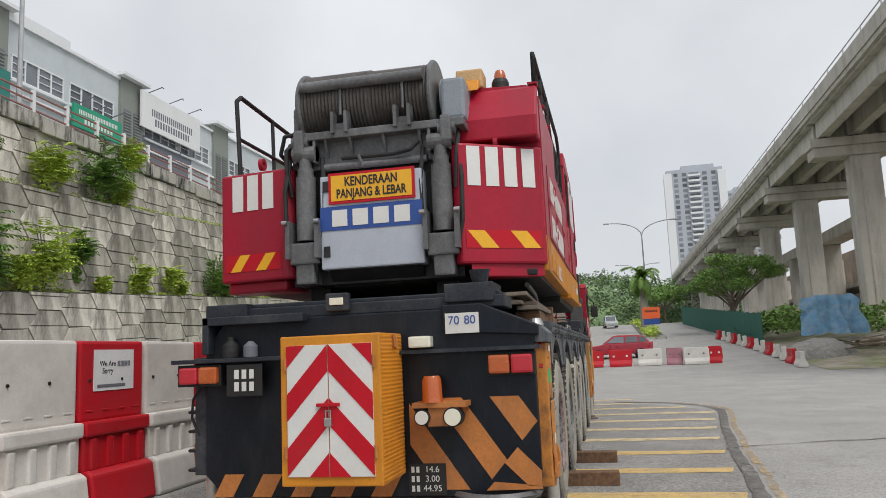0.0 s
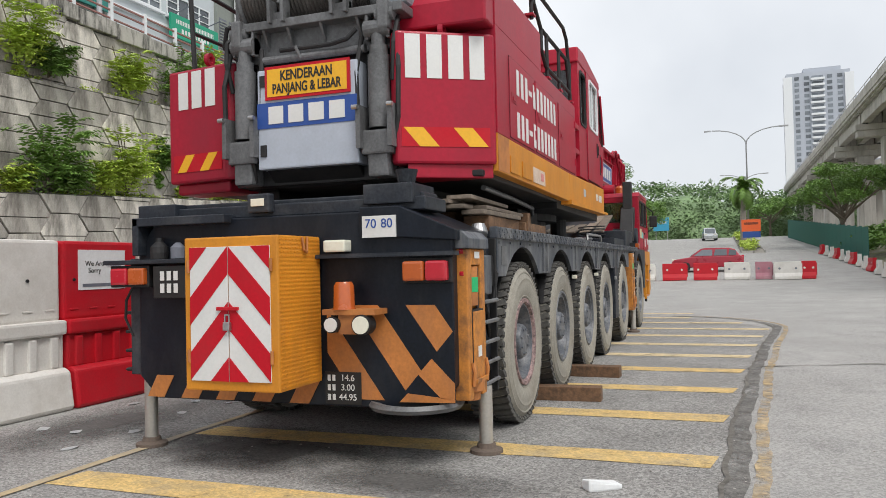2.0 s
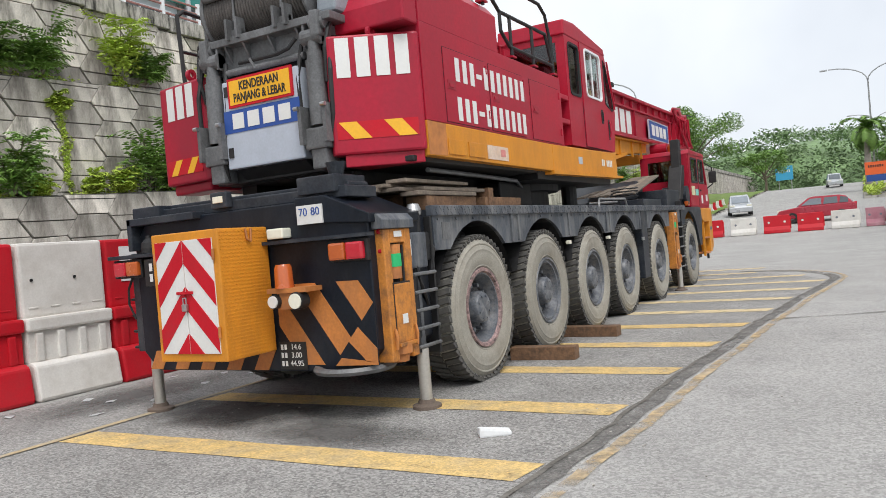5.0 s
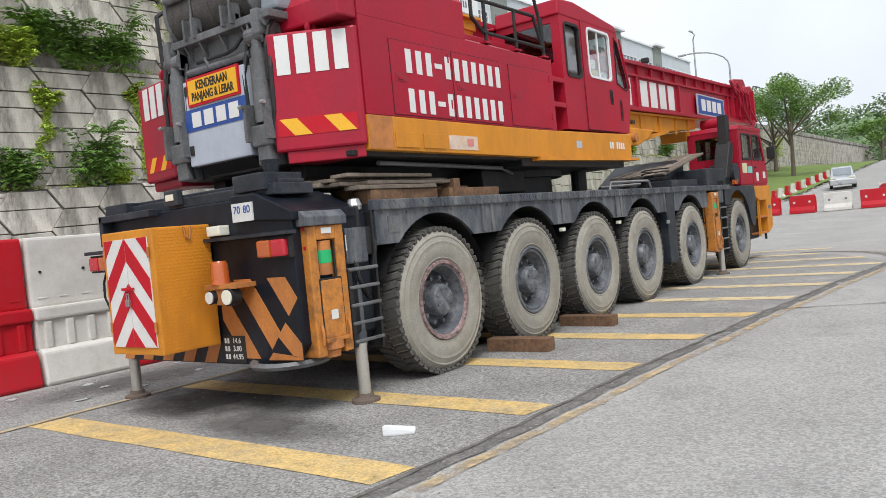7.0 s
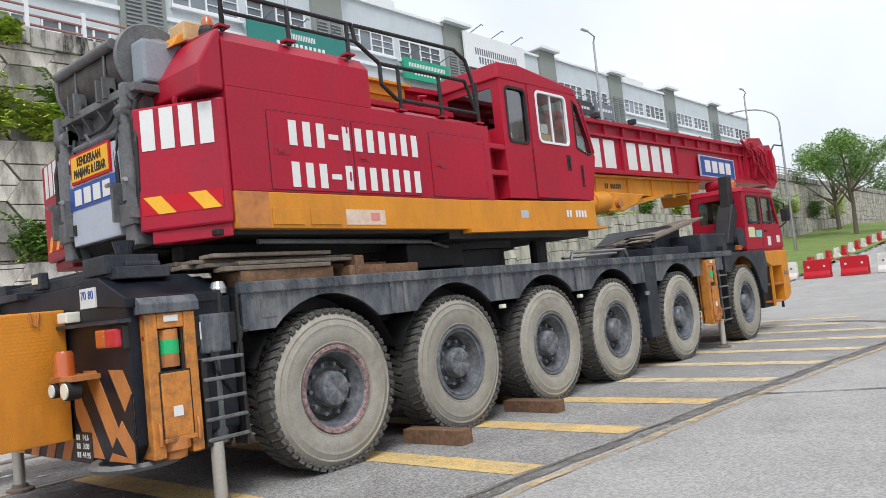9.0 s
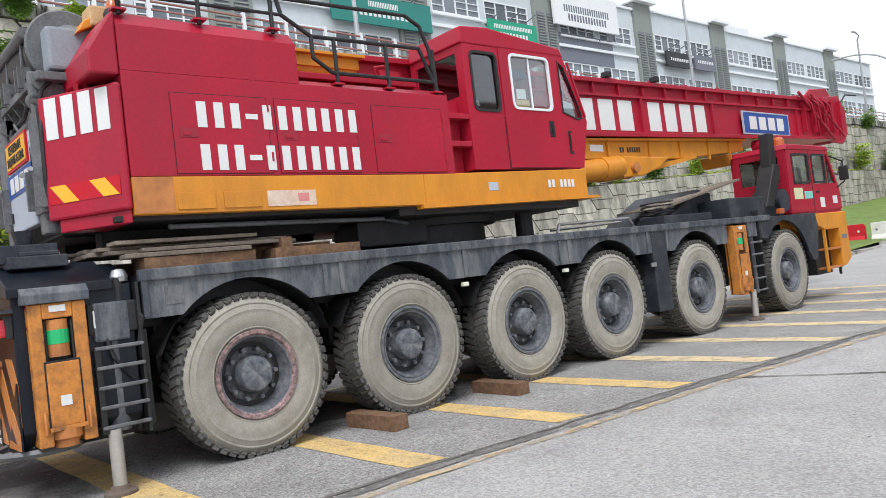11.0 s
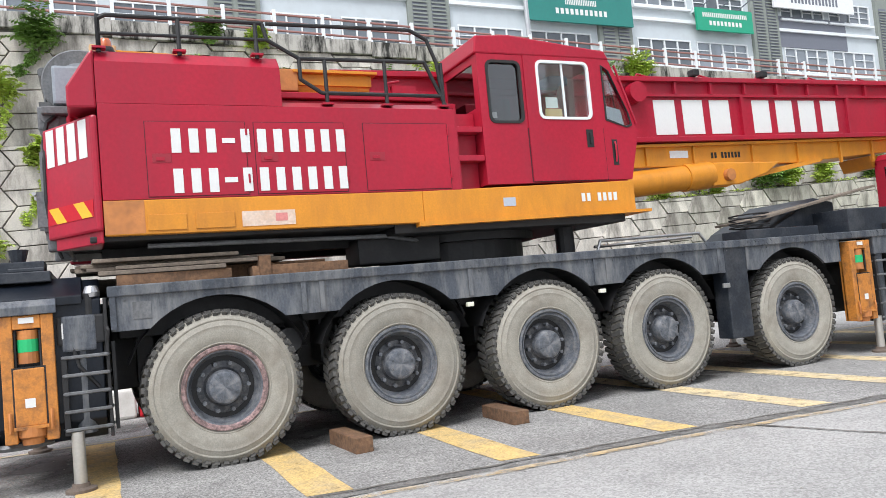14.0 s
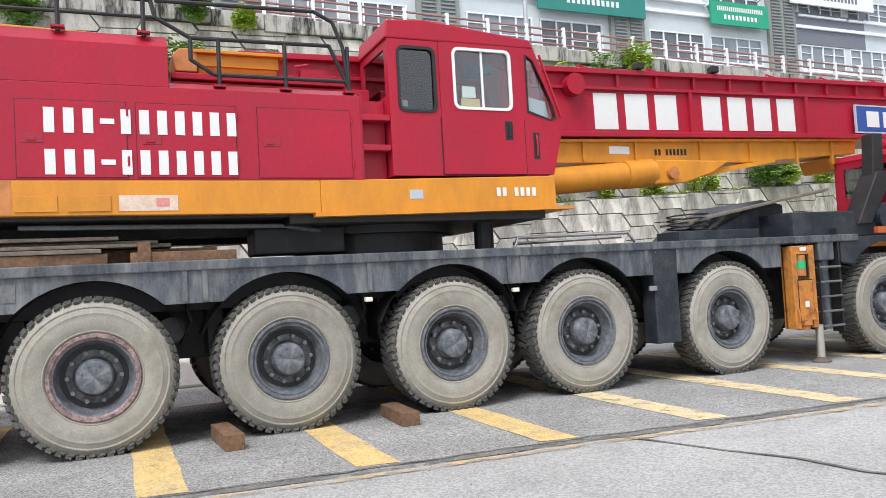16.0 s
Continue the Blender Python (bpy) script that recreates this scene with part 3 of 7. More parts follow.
def window_unit(parent, y0, y1, z0, z1, panes):
    w = part("window", box(B(), BX - 0.16, BX - 0.10, y0, y1, z0, z1), GLASS_FAR, parent)
    bm = B()
    for k in range(panes + 1):
        y = y0 + (y1 - y0) * k / panes
        box(bm, BX - 0.09, BX + 0.06, y - 0.07, y + 0.07, z0, z1)
    for k in range(panes):
        if k % 3 != 1:
            a, b = y0 + (y1 - y0) * k / panes, y0 + (y1 - y0) * (k + 1) / panes
            for f in (0.34, 0.67):
                box(bm, BX - 0.08, BX + 0.03, a, b, z0 + (z1 - z0) * f - 0.04, z0 + (z1 - z0) * f + 0.04)
    for z in (z0, z1):
        box(bm, BX - 0.09, BX + 0.055, y0 - 0.07, y1 + 0.07, z - 0.07, z + 0.07)
    part("window_frame", bm, FRAMEW, w)
    part("sill", box(B(), BX, BX + 0.4, y0 - 0.3, y1 + 0.3, z0 - 0.45, z0 - 0.22), FRAMEW, w)


def shop_house(y0, y1, style, top):
    """One unit of the row, y0 to y1, with its louvred stair tower at the near end."""
    h = thing("shop_house", "pale rendered shop house with banded windows and a grey-green louvred bay" if style != "dark" else "shop house with a slate-grey bay and a grey-green louvred tower", "building", "shop houses")
    TW = 4.2
    part("wall", box(B(), BX - 14, BX - 0.18, y0 + TW, y1 - 0.03, 11.4, top), RENDERW, h)
    wz = [(23.4, 26.2), (29.9, 32.2)]
    mid = (y0 + TW + y1) / 2
    for a, b in [(11.6, 23.4), (26.2, 29.9), (32.2, top + 0.02)]:
        part("wall_band", box(B(), BX - 0.179, BX, y0 + TW, y1, a, b), RENDERW, h)
    for c in (y0 + TW, mid - 0.5, y1 - 0.8):
        for a, b in wz:
            part("wall_pier", box(B(), BX - 0.179, BX, c, c + 0.8, a, b), RENDERW, h)
    if style == "dark":
        part("dark_bay", box(B(), BX + 0.002, BX + 0.12, y0 + TW, mid + 3, 26.3, 30.0), SLATE, h, "slate-grey cladding")
        part("dark_bay", box(B(), BX + 0.06, BX + 0.13, y0 + TW, mid + 3, 32.1, top), SLATE, h, "slate-grey cladding")
    part("ledge", box(B(), BX, BX + 0.35, y0 + TW, y1, 28.1, 28.45), FRAMEW, h)
    step = top + (0.9 if int(y0) % 2 else 0.0)
    part("parapet", box(B(), BX - 0.6, BX + 0.3, y0 + TW, mid, top + 0.021, step + 0.3), FRAMEW, h)
    part("parapet", box(B(), BX - 0.6, BX + 0.3, mid, y1, top + 0.021, top + 0.35), FRAMEW, h)
    part("tower", box(B(), BX - 12, BX + 0.4, y0, y0 + TW - 0.02, 11.4, top + 0.8), SAGE, h)
    part("tower_cap", box(B(), BX - 12.4, BX + 1.2, y0 - 0.6, y0 + TW + 0.5, top + 0.8, top + 1.2), FRAMEW, h)
    for yy in (y0 + 0.45, y0 + 2.35):
        lv = part("louvre", box(B(), BX + 0.402, BX + 0.44, yy, yy + 1.4, 13.5, 32.0), SLATE, h)
        bm = B()
        for k in range(40):
            z = 17.5 + 0.36 * k
            box(bm, BX + 0.44, BX + 0.54, yy, yy + 1.4, z, z + 0.15)
        tagged(part("slats", bm, SAGE, lv), kind="stuff")
    for a, b in wz:
        window_unit(h, y0 + TW + 0.9, mid - 0.6, a, b, 4)
        window_unit(h, mid + 0.4, y1 - 0.9, a, b, 4)
    return h


edges = [-11, 8.5, 26.0, 47.0, 68.5, 90, 111, 132.5, 154, 178]
for k, (a, b) in enumerate(zip(edges, edges[1:])):
    shop_house(a, b, "dark" if k == 4 else "pale", 35.0 + 0.4 * (k % 2))


def shop_sign(y0, y1, z0, z1, material, label, x=BX + 0.8, lines=((0.3, 0.7, 20),)):
    s = thing("shop_sign", label, "sign", "shop signs")
    part("board", box(B(), x, x + 0.25, y0, y1, z0, z1), material, s)
    for yb in (y0 + 1.0, y1 - 1.0):
        part("bracket", box(B(), BX, x, yb, yb + 0.15, z0 + 0.3, z0 + 0.45), SLATE, s)
    for f, wdt, n in lines:
        w = (y1 - y0) * wdt
        bars("lettering", n, w, (z1 - z0) * 0.2, 0.62, WHITE if material is not PAPER else SLATE, s, face_pose((x + 0.252, (y0 + y1) / 2, z1 - (z1 - z0) * f), (0, 1, 0), (0, 0, 1)))
    for k in range(3):
        y = y0 + (y1 - y0) * (k + 0.5) / 3
        part("sign_lamp", tube(B(), [(BX, y, z1 + 0.2), (x + 1.6, y, z1 + 0.8), (x + 1.8, y, z1 + 0.6)], 0.07, 6), SLATE, s)


shop_sign(38.2, 50.9, 26.9, 29.8, SIGNTEAL, "dark teal shop signboard with white lettering", lines=((0.28, 0.3, 18), (0.62, 0.5, 11)))
shop_sign(59.6, 67.8, 27.2, 29.7, SIGNGREEN, "bright green shop signboard with pale lettering", lines=((0.3, 0.8, 24), (0.66, 0.6, 9)))
shop_sign(71.5, 85.0, 30.6, 35.2, PAPER, "large white billboard with faint grey print", lines=((0.5, 0.7, 20), (0.75, 0.6, 14)))
shop_sign(96.0, 103, 27.4, 29.6, INK, "black shop signboard with white lettering", lines=((0.5, 0.7, 10),))
shop_sign(104, 109.8, 27.5, 29.8, SLATE, "dark shop signboard with coloured lettering", lines=((0.45, 0.8, 9),))

# ---- viaduct ----
VD = Vector((0.004, 1.0))


def via(s, off, z):
    """A point of the viaduct: s along it from the first pier, off across it."""
    return Vector((23.9 + VD.x * s + VD.y * off, 60 + VD.y * s - VD.x * off, z))


viaduct = thing("viaduct", "unfinished grey concrete viaduct on tall piers", "viaduct")


def vbox(bm, s0, s1, o0, o1, z0, z1):
    vs = [bm.verts.new(via(s, o, z)) for s in (s0, s1) for o in (o0, o1) for z in (z0, z1)]
    fs = [bm.faces.new([vs[i] for i in f]) for f in ((0, 1, 3, 2), (4, 6, 7, 5), (0, 4, 5, 1), (2, 3, 7, 6), (0, 2, 6, 4), (1, 5, 7, 3))]
    bmesh.ops.recalc_face_normals(bm, faces=fs)
    return bm


for k in range(-2, 9):
    s = 20.0 * k
    pr = part("pier", vbox(B(), s - 0.9, s + 0.9, -1.75, 0.55, 0.0, 16.34), PIERC, viaduct, bev=0.12)
    part("pier_rib", vbox(B(), s - 1.02, s + 1.02, -1.1, -0.1, 0.0, 15.2), PIERC, pr, bev=0.1)
    part("cap_beam", vbox(B(), s - 1.0, s + 1.0, -4.55, 4.55, 16.35, 17.2), PIERC, viaduct, bev=0.1)
    part("cap_top", vbox(B(), s - 1.21, s + 1.21, -4.75, 4.75, 17.202, 17.9), PIERC, viaduct)
    for o in (-3.6, -1.2, 1.2, 3.6):
        part("bearing", vbox(B(), s - 0.8, s + 0.8, o - 0.3, o + 0.3, 17.9, 18.05), INK, viaduct)
    if k < 8:
        for o in (-3.6, -1.2, 1.2, 3.6):
            part("girder", vbox(vbox(B(), s + 0.4, s + 19.6, o - 0.4, o + 0.4, 18.06, 19.4), s + 0.4, s + 19.6, o - 0.9, o + 0.9, 19.41, 19.6), PIERC, viaduct)
        part("deck", vbox(B(), s, s + 19.96, -4.75, 4.75, 19.61, 19.95), PIERC, viaduct)
        part("parapet", vbox(B(), s, s + 19.96, -4.85, -4.6, 19.96, 21.0), PIERC, viaduct)
        part("handrail", tube(B(), [via(s, -4.7, 21.5), via(s + 19.9, -4.7, 21.5)], 0.05, 6), STEEL, viaduct)
        for q in range(5):
            part("rail_post", cyl(B(), via(s + 4 * q, -4.7, 21.0), via(s + 4 * q, -4.7, 21.5), 0.05, 6), STEEL, viaduct)
annex = thing("construction_frame", "bare concrete frame under construction behind the viaduct", "building")
for k in range(7):
    part("column", vbox(B(), -6 + 18 * k, -3.4 + 18 * k, 7.5, 10.2, 0, 14.5), PIERC, annex, bev=0.1)
    bm = B()
    part("bay_wall", vbox(B(), 1 + 18 * k, 8 + 18 * k, 11.5, 12.2, 0, 12.8), RUSTY if k == 2 else PIERC, annex)
    part("floor_slab", vbox(B(), -8 + 18 * k, 9.9 + 18 * k, 10.5, 16, 8.2, 8.8), PIERC, annex)
part("beam", vbox(B(), -10, 115, 7.4, 10.3, 14.51, 16.0), PIERC, annex)
part("rear_wall", vbox(B(), -30, 125, 17.0, 17.6, 0, 15.5), RUSTC, annex, "brown-stained concrete wall")

# ---- tower blocks ----


def tower_block(x0, x1, y, top, floors, label):
    t = thing("apartment_tower", label, "building", "far towers")
    part("wall", box(box(B(), x0, x1, y, y + 25, 0, top - 3), x0 + 9, x1 - 4, y + 4, y + 20, top - 3, top), TOWERW, t)
    w = x1 - x0
    for c in (0.02, 0.98):
        part("wing", box(B(), x0 + w * c - 2.2, x0 + w * c + 2.2, y - 1.2, y + 2, 0, top - 5), FRAMEW, t)
    wm = [(a, mesh_of("window", box(B(), 0, w * (b - a), -0.15, -0.05, 0, 1.9), GLASS_FAR)) for a, b in ((0.13, 0.20), (0.28, 0.36), (0.40, 0.58), (0.64, 0.72), (0.80, 0.88))]
    bal = mesh_of("balcony", box(B(), 0, w * 0.22, -1.6, -0.2, -0.6, 0.5), FRAMEW)
    for f in range(floors):
        z = top - 7 - 3.2 * f
        for a, me in wm:
            o = new("window", me)
            o.parent, o.location = t, (x0 + w * a, y, z)
        o = new("balcony", bal)
        o.parent, o.location = t, (x0 + w * 0.38, y, z)
    return t


tower_block(39.5, 71, 450, 106, 30, "tall pale apartment tower with stacked balconies")
tower_block(86, 118, 560, 112, 30, "distant pale apartment tower behind the viaduct")

# ---- street furniture across the road ----


def street_lamp(x, y, h, arms, label):
    s = thing("street_lamp", label, "street lamp", "street lamps")
    z = gz(x, y)
    part("pole", cyl(B(), (x, y, z - 0.2), (x, y, z + h * 0.86), 0.13, 10, 0.07), STEEL, s)
    for d in arms:
        pts = [(x + d * 0.27 * h * (1 - math.cos(radians(a))) , y, z + h * 0.86 + h * 0.13 * math.sin(radians(a))) for a in range(0, 91, 15)]
        part("arm", tube(B(), pts, 0.06, 6), STEEL, s)
        part("lamp_head", box(B(), pts[-1][0] - 0.1, pts[-1][0] + d * 0.8, y - 0.14, y + 0.14, pts[-1][2] - 0.09, pts[-1][2] + 0.06, 0.03), STEEL, s)
    return s


street_lamp(6.08, 82, 12.9, (-1, 1), "twin-armed grey street lamp on the road's median")
street_lamp(-12.4, 62, 13.0, (-1,), "grey single-armed street lamp on the verge")
street_lamp(7.3, 135, 11.6, (-1, 1), "far twin-armed street lamp on the median")


def terrace_lamp(y, h):
    s = thing("street_lamp", "tall grey street lamp on the upper street", "street lamp", "terrace lamps")
    x = -22.2
    part("pole", cyl(B(), (x, y, 11.5), (x, y, 11.6 + h), 0.13, 10, 0.08), STEEL, s)
    part("arm", tube(B(), [(x, y, 11.55 + h), (x + 0.3, y - 0.3, 11.9 + h), (x + 0.5, y - 1.8, 12.0 + h)], 0.06, 6), STEEL, s)
    part("lamp_head", box(B(), x + 0.38, x + 0.62, y - 2.6, y - 1.7, 11.92 + h, 12.06 + h, 0.03), STEEL, s)


for y in (19.0, 50.0, 84.0):
    terrace_lamp(y, 9.0)


# ---- mobile crane ----
crane = thing("mobile_crane", "red and orange six-axle mobile crane parked on jacks, boom lowered", "crane")
HUBS = [0.0, 1.83, 3.69, 5.46, 7.75, 10.85]
WR, HZ = 0.755, 0.745

# wheels
tyre_prof = [(0.40, -0.36), (0.44, -0.385), (0.56, -0.40), (0.66, -0.39), (0.715, -0.36), (0.735, -0.33), (0.735, -0.05), (0.715, -0.02), (0.672, 0.004), (0.665, 0.014), (0.655, 0.014), (0.648, 0.008), (0.625, 0.018), (0.605, 0.022), (0.60, 0.026), (0.594, 0.026), (0.587, 0.023), (0.56, 0.026), (0.52, 0.026), (0.48, 0.02), (0.44, 0.008), (0.432, 0.012), (0.424, 0.006), (0.405, -0.02)]
tyre_me = mesh_of("tyre", lathe(B(), tyre_prof, 64), TYRE, True)
bm = B()
for i in range(52):
    a = math.tau * i / 52
    for side in (0, 1):
        x0, x1 = ((-0.185, 0.0) if side else (-0.385, -0.20))
        aa = a + side * math.tau / 104
        g = bmesh.ops.create_cube(bm, size=1, matrix=Matrix.Rotation(aa, 4, "X") @ Matrix.Translation(((x0 + x1) / 2, 0, 0.738)) @ Matrix.Rotation(radians(14 if side else -14), 4, "Z") @ Matrix.Diagonal((x1 - x0, 0.058, 0.04, 1)))
    # shoulder lug
    g = bmesh.ops.create_cube(bm, size=1, matrix=Matrix.Rotation(a + math.tau / 104, 4, "X") @ Matrix.Translation((-0.024, 0, 0.710)) @ Matrix.Rotation(radians(35), 4, "Y") @ Matrix.Diagonal((0.036, 0.05, 0.06, 1)))
tread_me = mesh_of("tread", bm, TREAD)
RIM_EDGE = mat("scuffed_rim_steel", (0.095, 0.105, 0.122), 0.45, var=0.3, scale=7, bump=0.1, dirt=(0.30, 0.29, 0.28), dirt_amount=0.7, dirt_scale=12)
rim_me = mesh_of("rim", lathe(B(), [(0.415, -0.01), (0.405, 0.012), (0.385, 0.012), (0.378, -0.015), (0.365, -0.02), (0.36, -0.01), (0.345, -0.012), (0.338, -0.05), (0.325, -0.085), (0.30, -0.16)], 48), RIM_EDGE, True)
disc_me = mesh_of("wheel_disc", lathe(B(), [(0.30, -0.16), (0.27, -0.175), (0.25, -0.15), (0.19, -0.145), (0.15, -0.10)], 48), RIM, True)
bm = lathe(B(), [(0.17, -0.15), (0.165, -0.03), (0.15, -0.005), (0.135, 0.0), (0.06, 0.004), (0.0001, 0.004)], 32)
for i in range(8):
    a = math.tau * (i + 0.5) / 8
    cyl(bm, (-0.01, 0.12 * math.cos(a), 0.12 * math.sin(a)), (0.012, 0.12 * math.cos(a), 0.12 * math.sin(a)), 0.011, 6)
hub_me = mesh_of("hub", bm, RIM_EDGE, True)
nut_me = mesh_of("wheel_nut", cyl(B(), (-0.16, 0, 0), (-0.09, 0, 0), 0.022, 6), RIM_EDGE)
for side in (1, -1):
    for k, hy in enumerate(HUBS):
        w = new("wheel")
        w.parent, w.empty_display_size = crane, 0.1
        w.matrix_basis = Matrix.Translation((side * 1.44, hy, HZ)) @ (Matrix.Identity(4) if side > 0 else Matrix.Rotation(math.pi, 4, "Z")) @ Matrix.Rotation(0.7 * k, 4, "X")
        for nm, me in (("tyre", tyre_me), ("tread", tread_me), ("rim", rim_me), ("wheel_disc", disc_me), ("hub", hub_me)):
            o = new(nm, me)
            o.parent = w
        for i in range(10):
            o = new("wheel_nut", nut_me)
            o.parent = w
            o.location = (0, 0.235 * math.cos(math.tau * i / 10), 0.235 * math.sin(math.tau * i / 10))
        if k == 0 and side > 0:
            part("rusty_rim_ring", lathe(B(), [(0.412, 0.0), (0.406, 0.018), (0.375, 0.016), (0.36, -0.01)], 48), mat("rusty_rim", (0.30, 0.20, 0.19), 0.7, var=0.4, scale=14, bump=0.2, dirt=(0.05, 0.04, 0.04), dirt_amount=1.2, dirt_scale=16), w, "rusty ring")
        part("wheel_plate", lathe(B(), [(0.33, -0.155), (0.0001, -0.155)], 32), BLACK, w)
for hy in HUBS:
    part("axle", cyl(B(), (-1.2, hy, HZ), (1.2, hy, HZ), 0.12, 12), BLACK, crane)

# chassis frame, deck and skirts
part("chassis_frame", box(box(box(B(), -0.55, 0.55, -1.85, 12.6, 0.78, 1.62), -1.05, 1.05, -0.9, 11.0, 1.3, 1.66), -0.8, 0.8, 8.7, 9.8, 0.6, 1.4), BLACK, crane, bev=0.01)
for hy in HUBS[:5]:
    part("shock_absorber", cyl(B(), (1.0, hy + 0.5, 0.7), (0.9, hy + 0.45, 1.5), 0.06, 8), BLACK, crane)
    part("spring_hanger", box(B(), 0.6, 1.0, hy - 0.75, hy - 0.6, 0.85, 1.3), BLACK, crane)
    part("air_tank", cyl(B(), (0.75, hy + 0.7, 1.12), (1.25, hy + 0.7, 1.12), 0.13, 14), BLACK, crane)
    part("brake_hose", tube(B(), [(1.1, hy + 0.85, 1.4), (1.2, hy + 0.9, 1.2), (1.05, hy + 0.8, 0.95)], 0.02, 6), BLACK, crane)
part("deck", box(B(), -1.44, 1.44, -0.95, 10.2, 1.69, 1.765), DARK, crane, "dark worn deck plate")


def skirt_profile(y0, y1, zt, zb, hubs, r):
    pts = [(y0, zt), (y0, zb)]
    for h in hubs:
        dy = math.sqrt(r * r - (zb - HZ) ** 2)
        if h - dy > y0 + 0.02:
            pts.append((h - dy, zb))
        a0 = math.atan2(zb - HZ, -dy)
        a1 = math.atan2(zb - HZ, dy)
        for i in range(1, 12):
            a = a0 + (a1 - a0) * i / 12
            pts.append((h + r * math.cos(a), HZ + r * math.sin(a)))
        pts.append((h + dy, zb))
    pts += [(y1, zb), (y1, zt)]
    return pts


for side in (1, -1):
    a, b = (1.41, 1.45) if side > 0 else (-1.45, -1.41)
    sk = part("side_skirt", prism(B(), skirt_profile(-0.97, 8.72, 1.765, 1.38, HUBS[:5], 0.90), "x", a, b), SKIRT, crane, "dark grey arched mudguard skirt")
    part("edge_rail", box(B(), a - 0.03 if side < 0 else a, b if side < 0 else b + 0.03, -0.99, 10.25, 1.70, 1.80, 0.012), SKIRT, crane)
    for y in (-0.95, 0.83, 1.02, 2.72, 4.42, 4.6, 6.4, 6.9):
        part("skirt_rib", box(B(), (1.45 if side > 0 else -1.47), (1.47 if side > 0 else -1.45), y - 0.025, y + 0.025, 1.40, 1.70), SKIRT, crane)
    # inner mudguard arches
    for h in HUBS[:5]:
        bm = B()
        n = 14
        ring = []
        for i in range(n + 1):
            an = radians(20 + 140 * i / n)
            for x in (1.41 * side, 0.95 * side):
                ring.append(bm.verts.new((x, h + 0.90 * math.cos(an), HZ + 0.90 * math.sin(an))))
        for i in range(n):
            bm.faces.new((ring[2 * i], ring[2 * i + 1], ring[2 * i + 3], ring[2 * i + 2]))
        part("mudguard", bm, BLACK, crane)
# chequer plate tread along the deck's edge
bm = B()
for i in range(150):
    y = -0.9 + i * 0.073
    for z in (1.727, 1.773):
        g = bmesh.ops.create_cube(bm, size=1, matrix=Matrix.Translation((1.481, y, z)) @ Matrix.Rotation(radians(45 if (i + (z > 1.75)) % 2 else -45), 4, "X") @ Matrix.Diagonal((0.007, 0.05, 0.012, 1)))
tagged(part("chequer_tread", bm, SKIRT, crane), kind="stuff")
# tool locker and hanging plates between axles
part("locker", box(B(), 1.2, 1.46, 6.50, 6.88, 0.50, 1.72, 0.015), DARK, crane, "tall dark grey locker")
part("locker_latch", box(B(), 1.46, 1.49, 6.40, 6.52, 1.18, 1.24, 0.008), STEEL, crane)
part("marker_lamp", box(B(), 1.41, 1.47, 4.46, 4.54, 1.28, 1.33, 0.01), CLEAR, crane)
part("marker_lamp", box(B(), 1.41, 1.47, 2.66, 2.74, 1.28, 1.33, 0.01), CLEAR, crane)


# rear end
RY = -1.95
part("rear_bumper", prism(B(), [(-1.38, 0.62), (-1.38, 1.66), (-1.2, 1.90), (1.0, 1.90), (1.42, 1.70), (1.42, 0.62), (1.25, 0.44), (-1.2, 0.44)], "y", RY, -1.05), BUMPER, crane, "dark blue-grey rear bumper plate", bev=0.012)
part("rear_shoulder", prism(B(), [(0.7, 1.72), (0.7, 1.93), (1.02, 1.93), (1.46, 1.74), (1.46, 1.66)], "y", RY - 0.03, -1.2), BUMPER, crane, bev=0.01)
part("housing_cap", prism(B(), [(1.30, 1.602), (1.528, 1.602), (1.528, 1.675), (1.475, 1.73), (1.30, 1.73)], "y", -1.90, -1.41), SKIRT, crane, "dusty grey cap over the outrigger housing", bev=0.006)
part("rear_lip", box(B(), 0.36, 1.47, RY - 0.10, RY, 1.555, 1.585), DARK, crane)
# upper rear cross beams
part("cross_beam", box(box(B(), -1.22, 1.2, -1.9, -1.45, 1.9, 2.0), -1.1, 1.15, -1.8, -1.5, 2.0, 2.04), DARK, crane, bev=0.01)
part("beam_step", box(B(), 0.72, 1.12, -1.95, -1.5, 1.95, 2.10, 0.01), DARK, crane, "dark chequer-plate step")
part("beam_step", box(B(), -1.38, -1.0, -1.95, -1.5, 1.88, 2.04, 0.01), DARK, crane, "dark chequer-plate step")
part("cup_bracket", cyl(B(), (0.98, -1.72, 2.1), (0.98, -1.72, 2.22), 0.06, 12, 0.09), DARK, crane)
wlamp = part("work_lamp", box(B(), -0.28, -0.08, -1.98, -1.9, 1.93, 2.08, 0.015), DARK, crane)
part("lens", box(B(), -0.24, -0.12, -1.992, -1.98, 1.98, 2.04, 0.005), CLEAR, wlamp)
# warning stripes, as thin plates on the bumper
def stripe_field(x0, x1, z0, z1, w, lean, flip=1):
    bm = B()
    x = x0 - (z1 - z0)
    while x < x1 + (z1 - z0):
        poly = [(x, z1), (x + w, z1), (x + w + flip * lean, z0), (x + flip * lean, z0)]
        # cut to the field
        out = poly
        for lim, sgn in ((x0, 1), (x1, -1)):
            res = []
            for i in range(len(out)):
                p, q = out[i], out[(i + 1) % len(out)]
                pin, qin = sgn * (p[0] - lim) >= 0, sgn * (q[0] - lim) >= 0
                if pin:
                    res.append(p)
                if pin != qin:
                    t = (lim - p[0]) / (q[0] - p[0])
                    res.append((lim, p[1] + t * (q[1] - p[1])))
            out = res
            if len(out) < 3:
                break
        if len(out) >= 3:
            prism(bm, out, "y", RY - 0.006, RY)
        x += 2 * w
    return bm
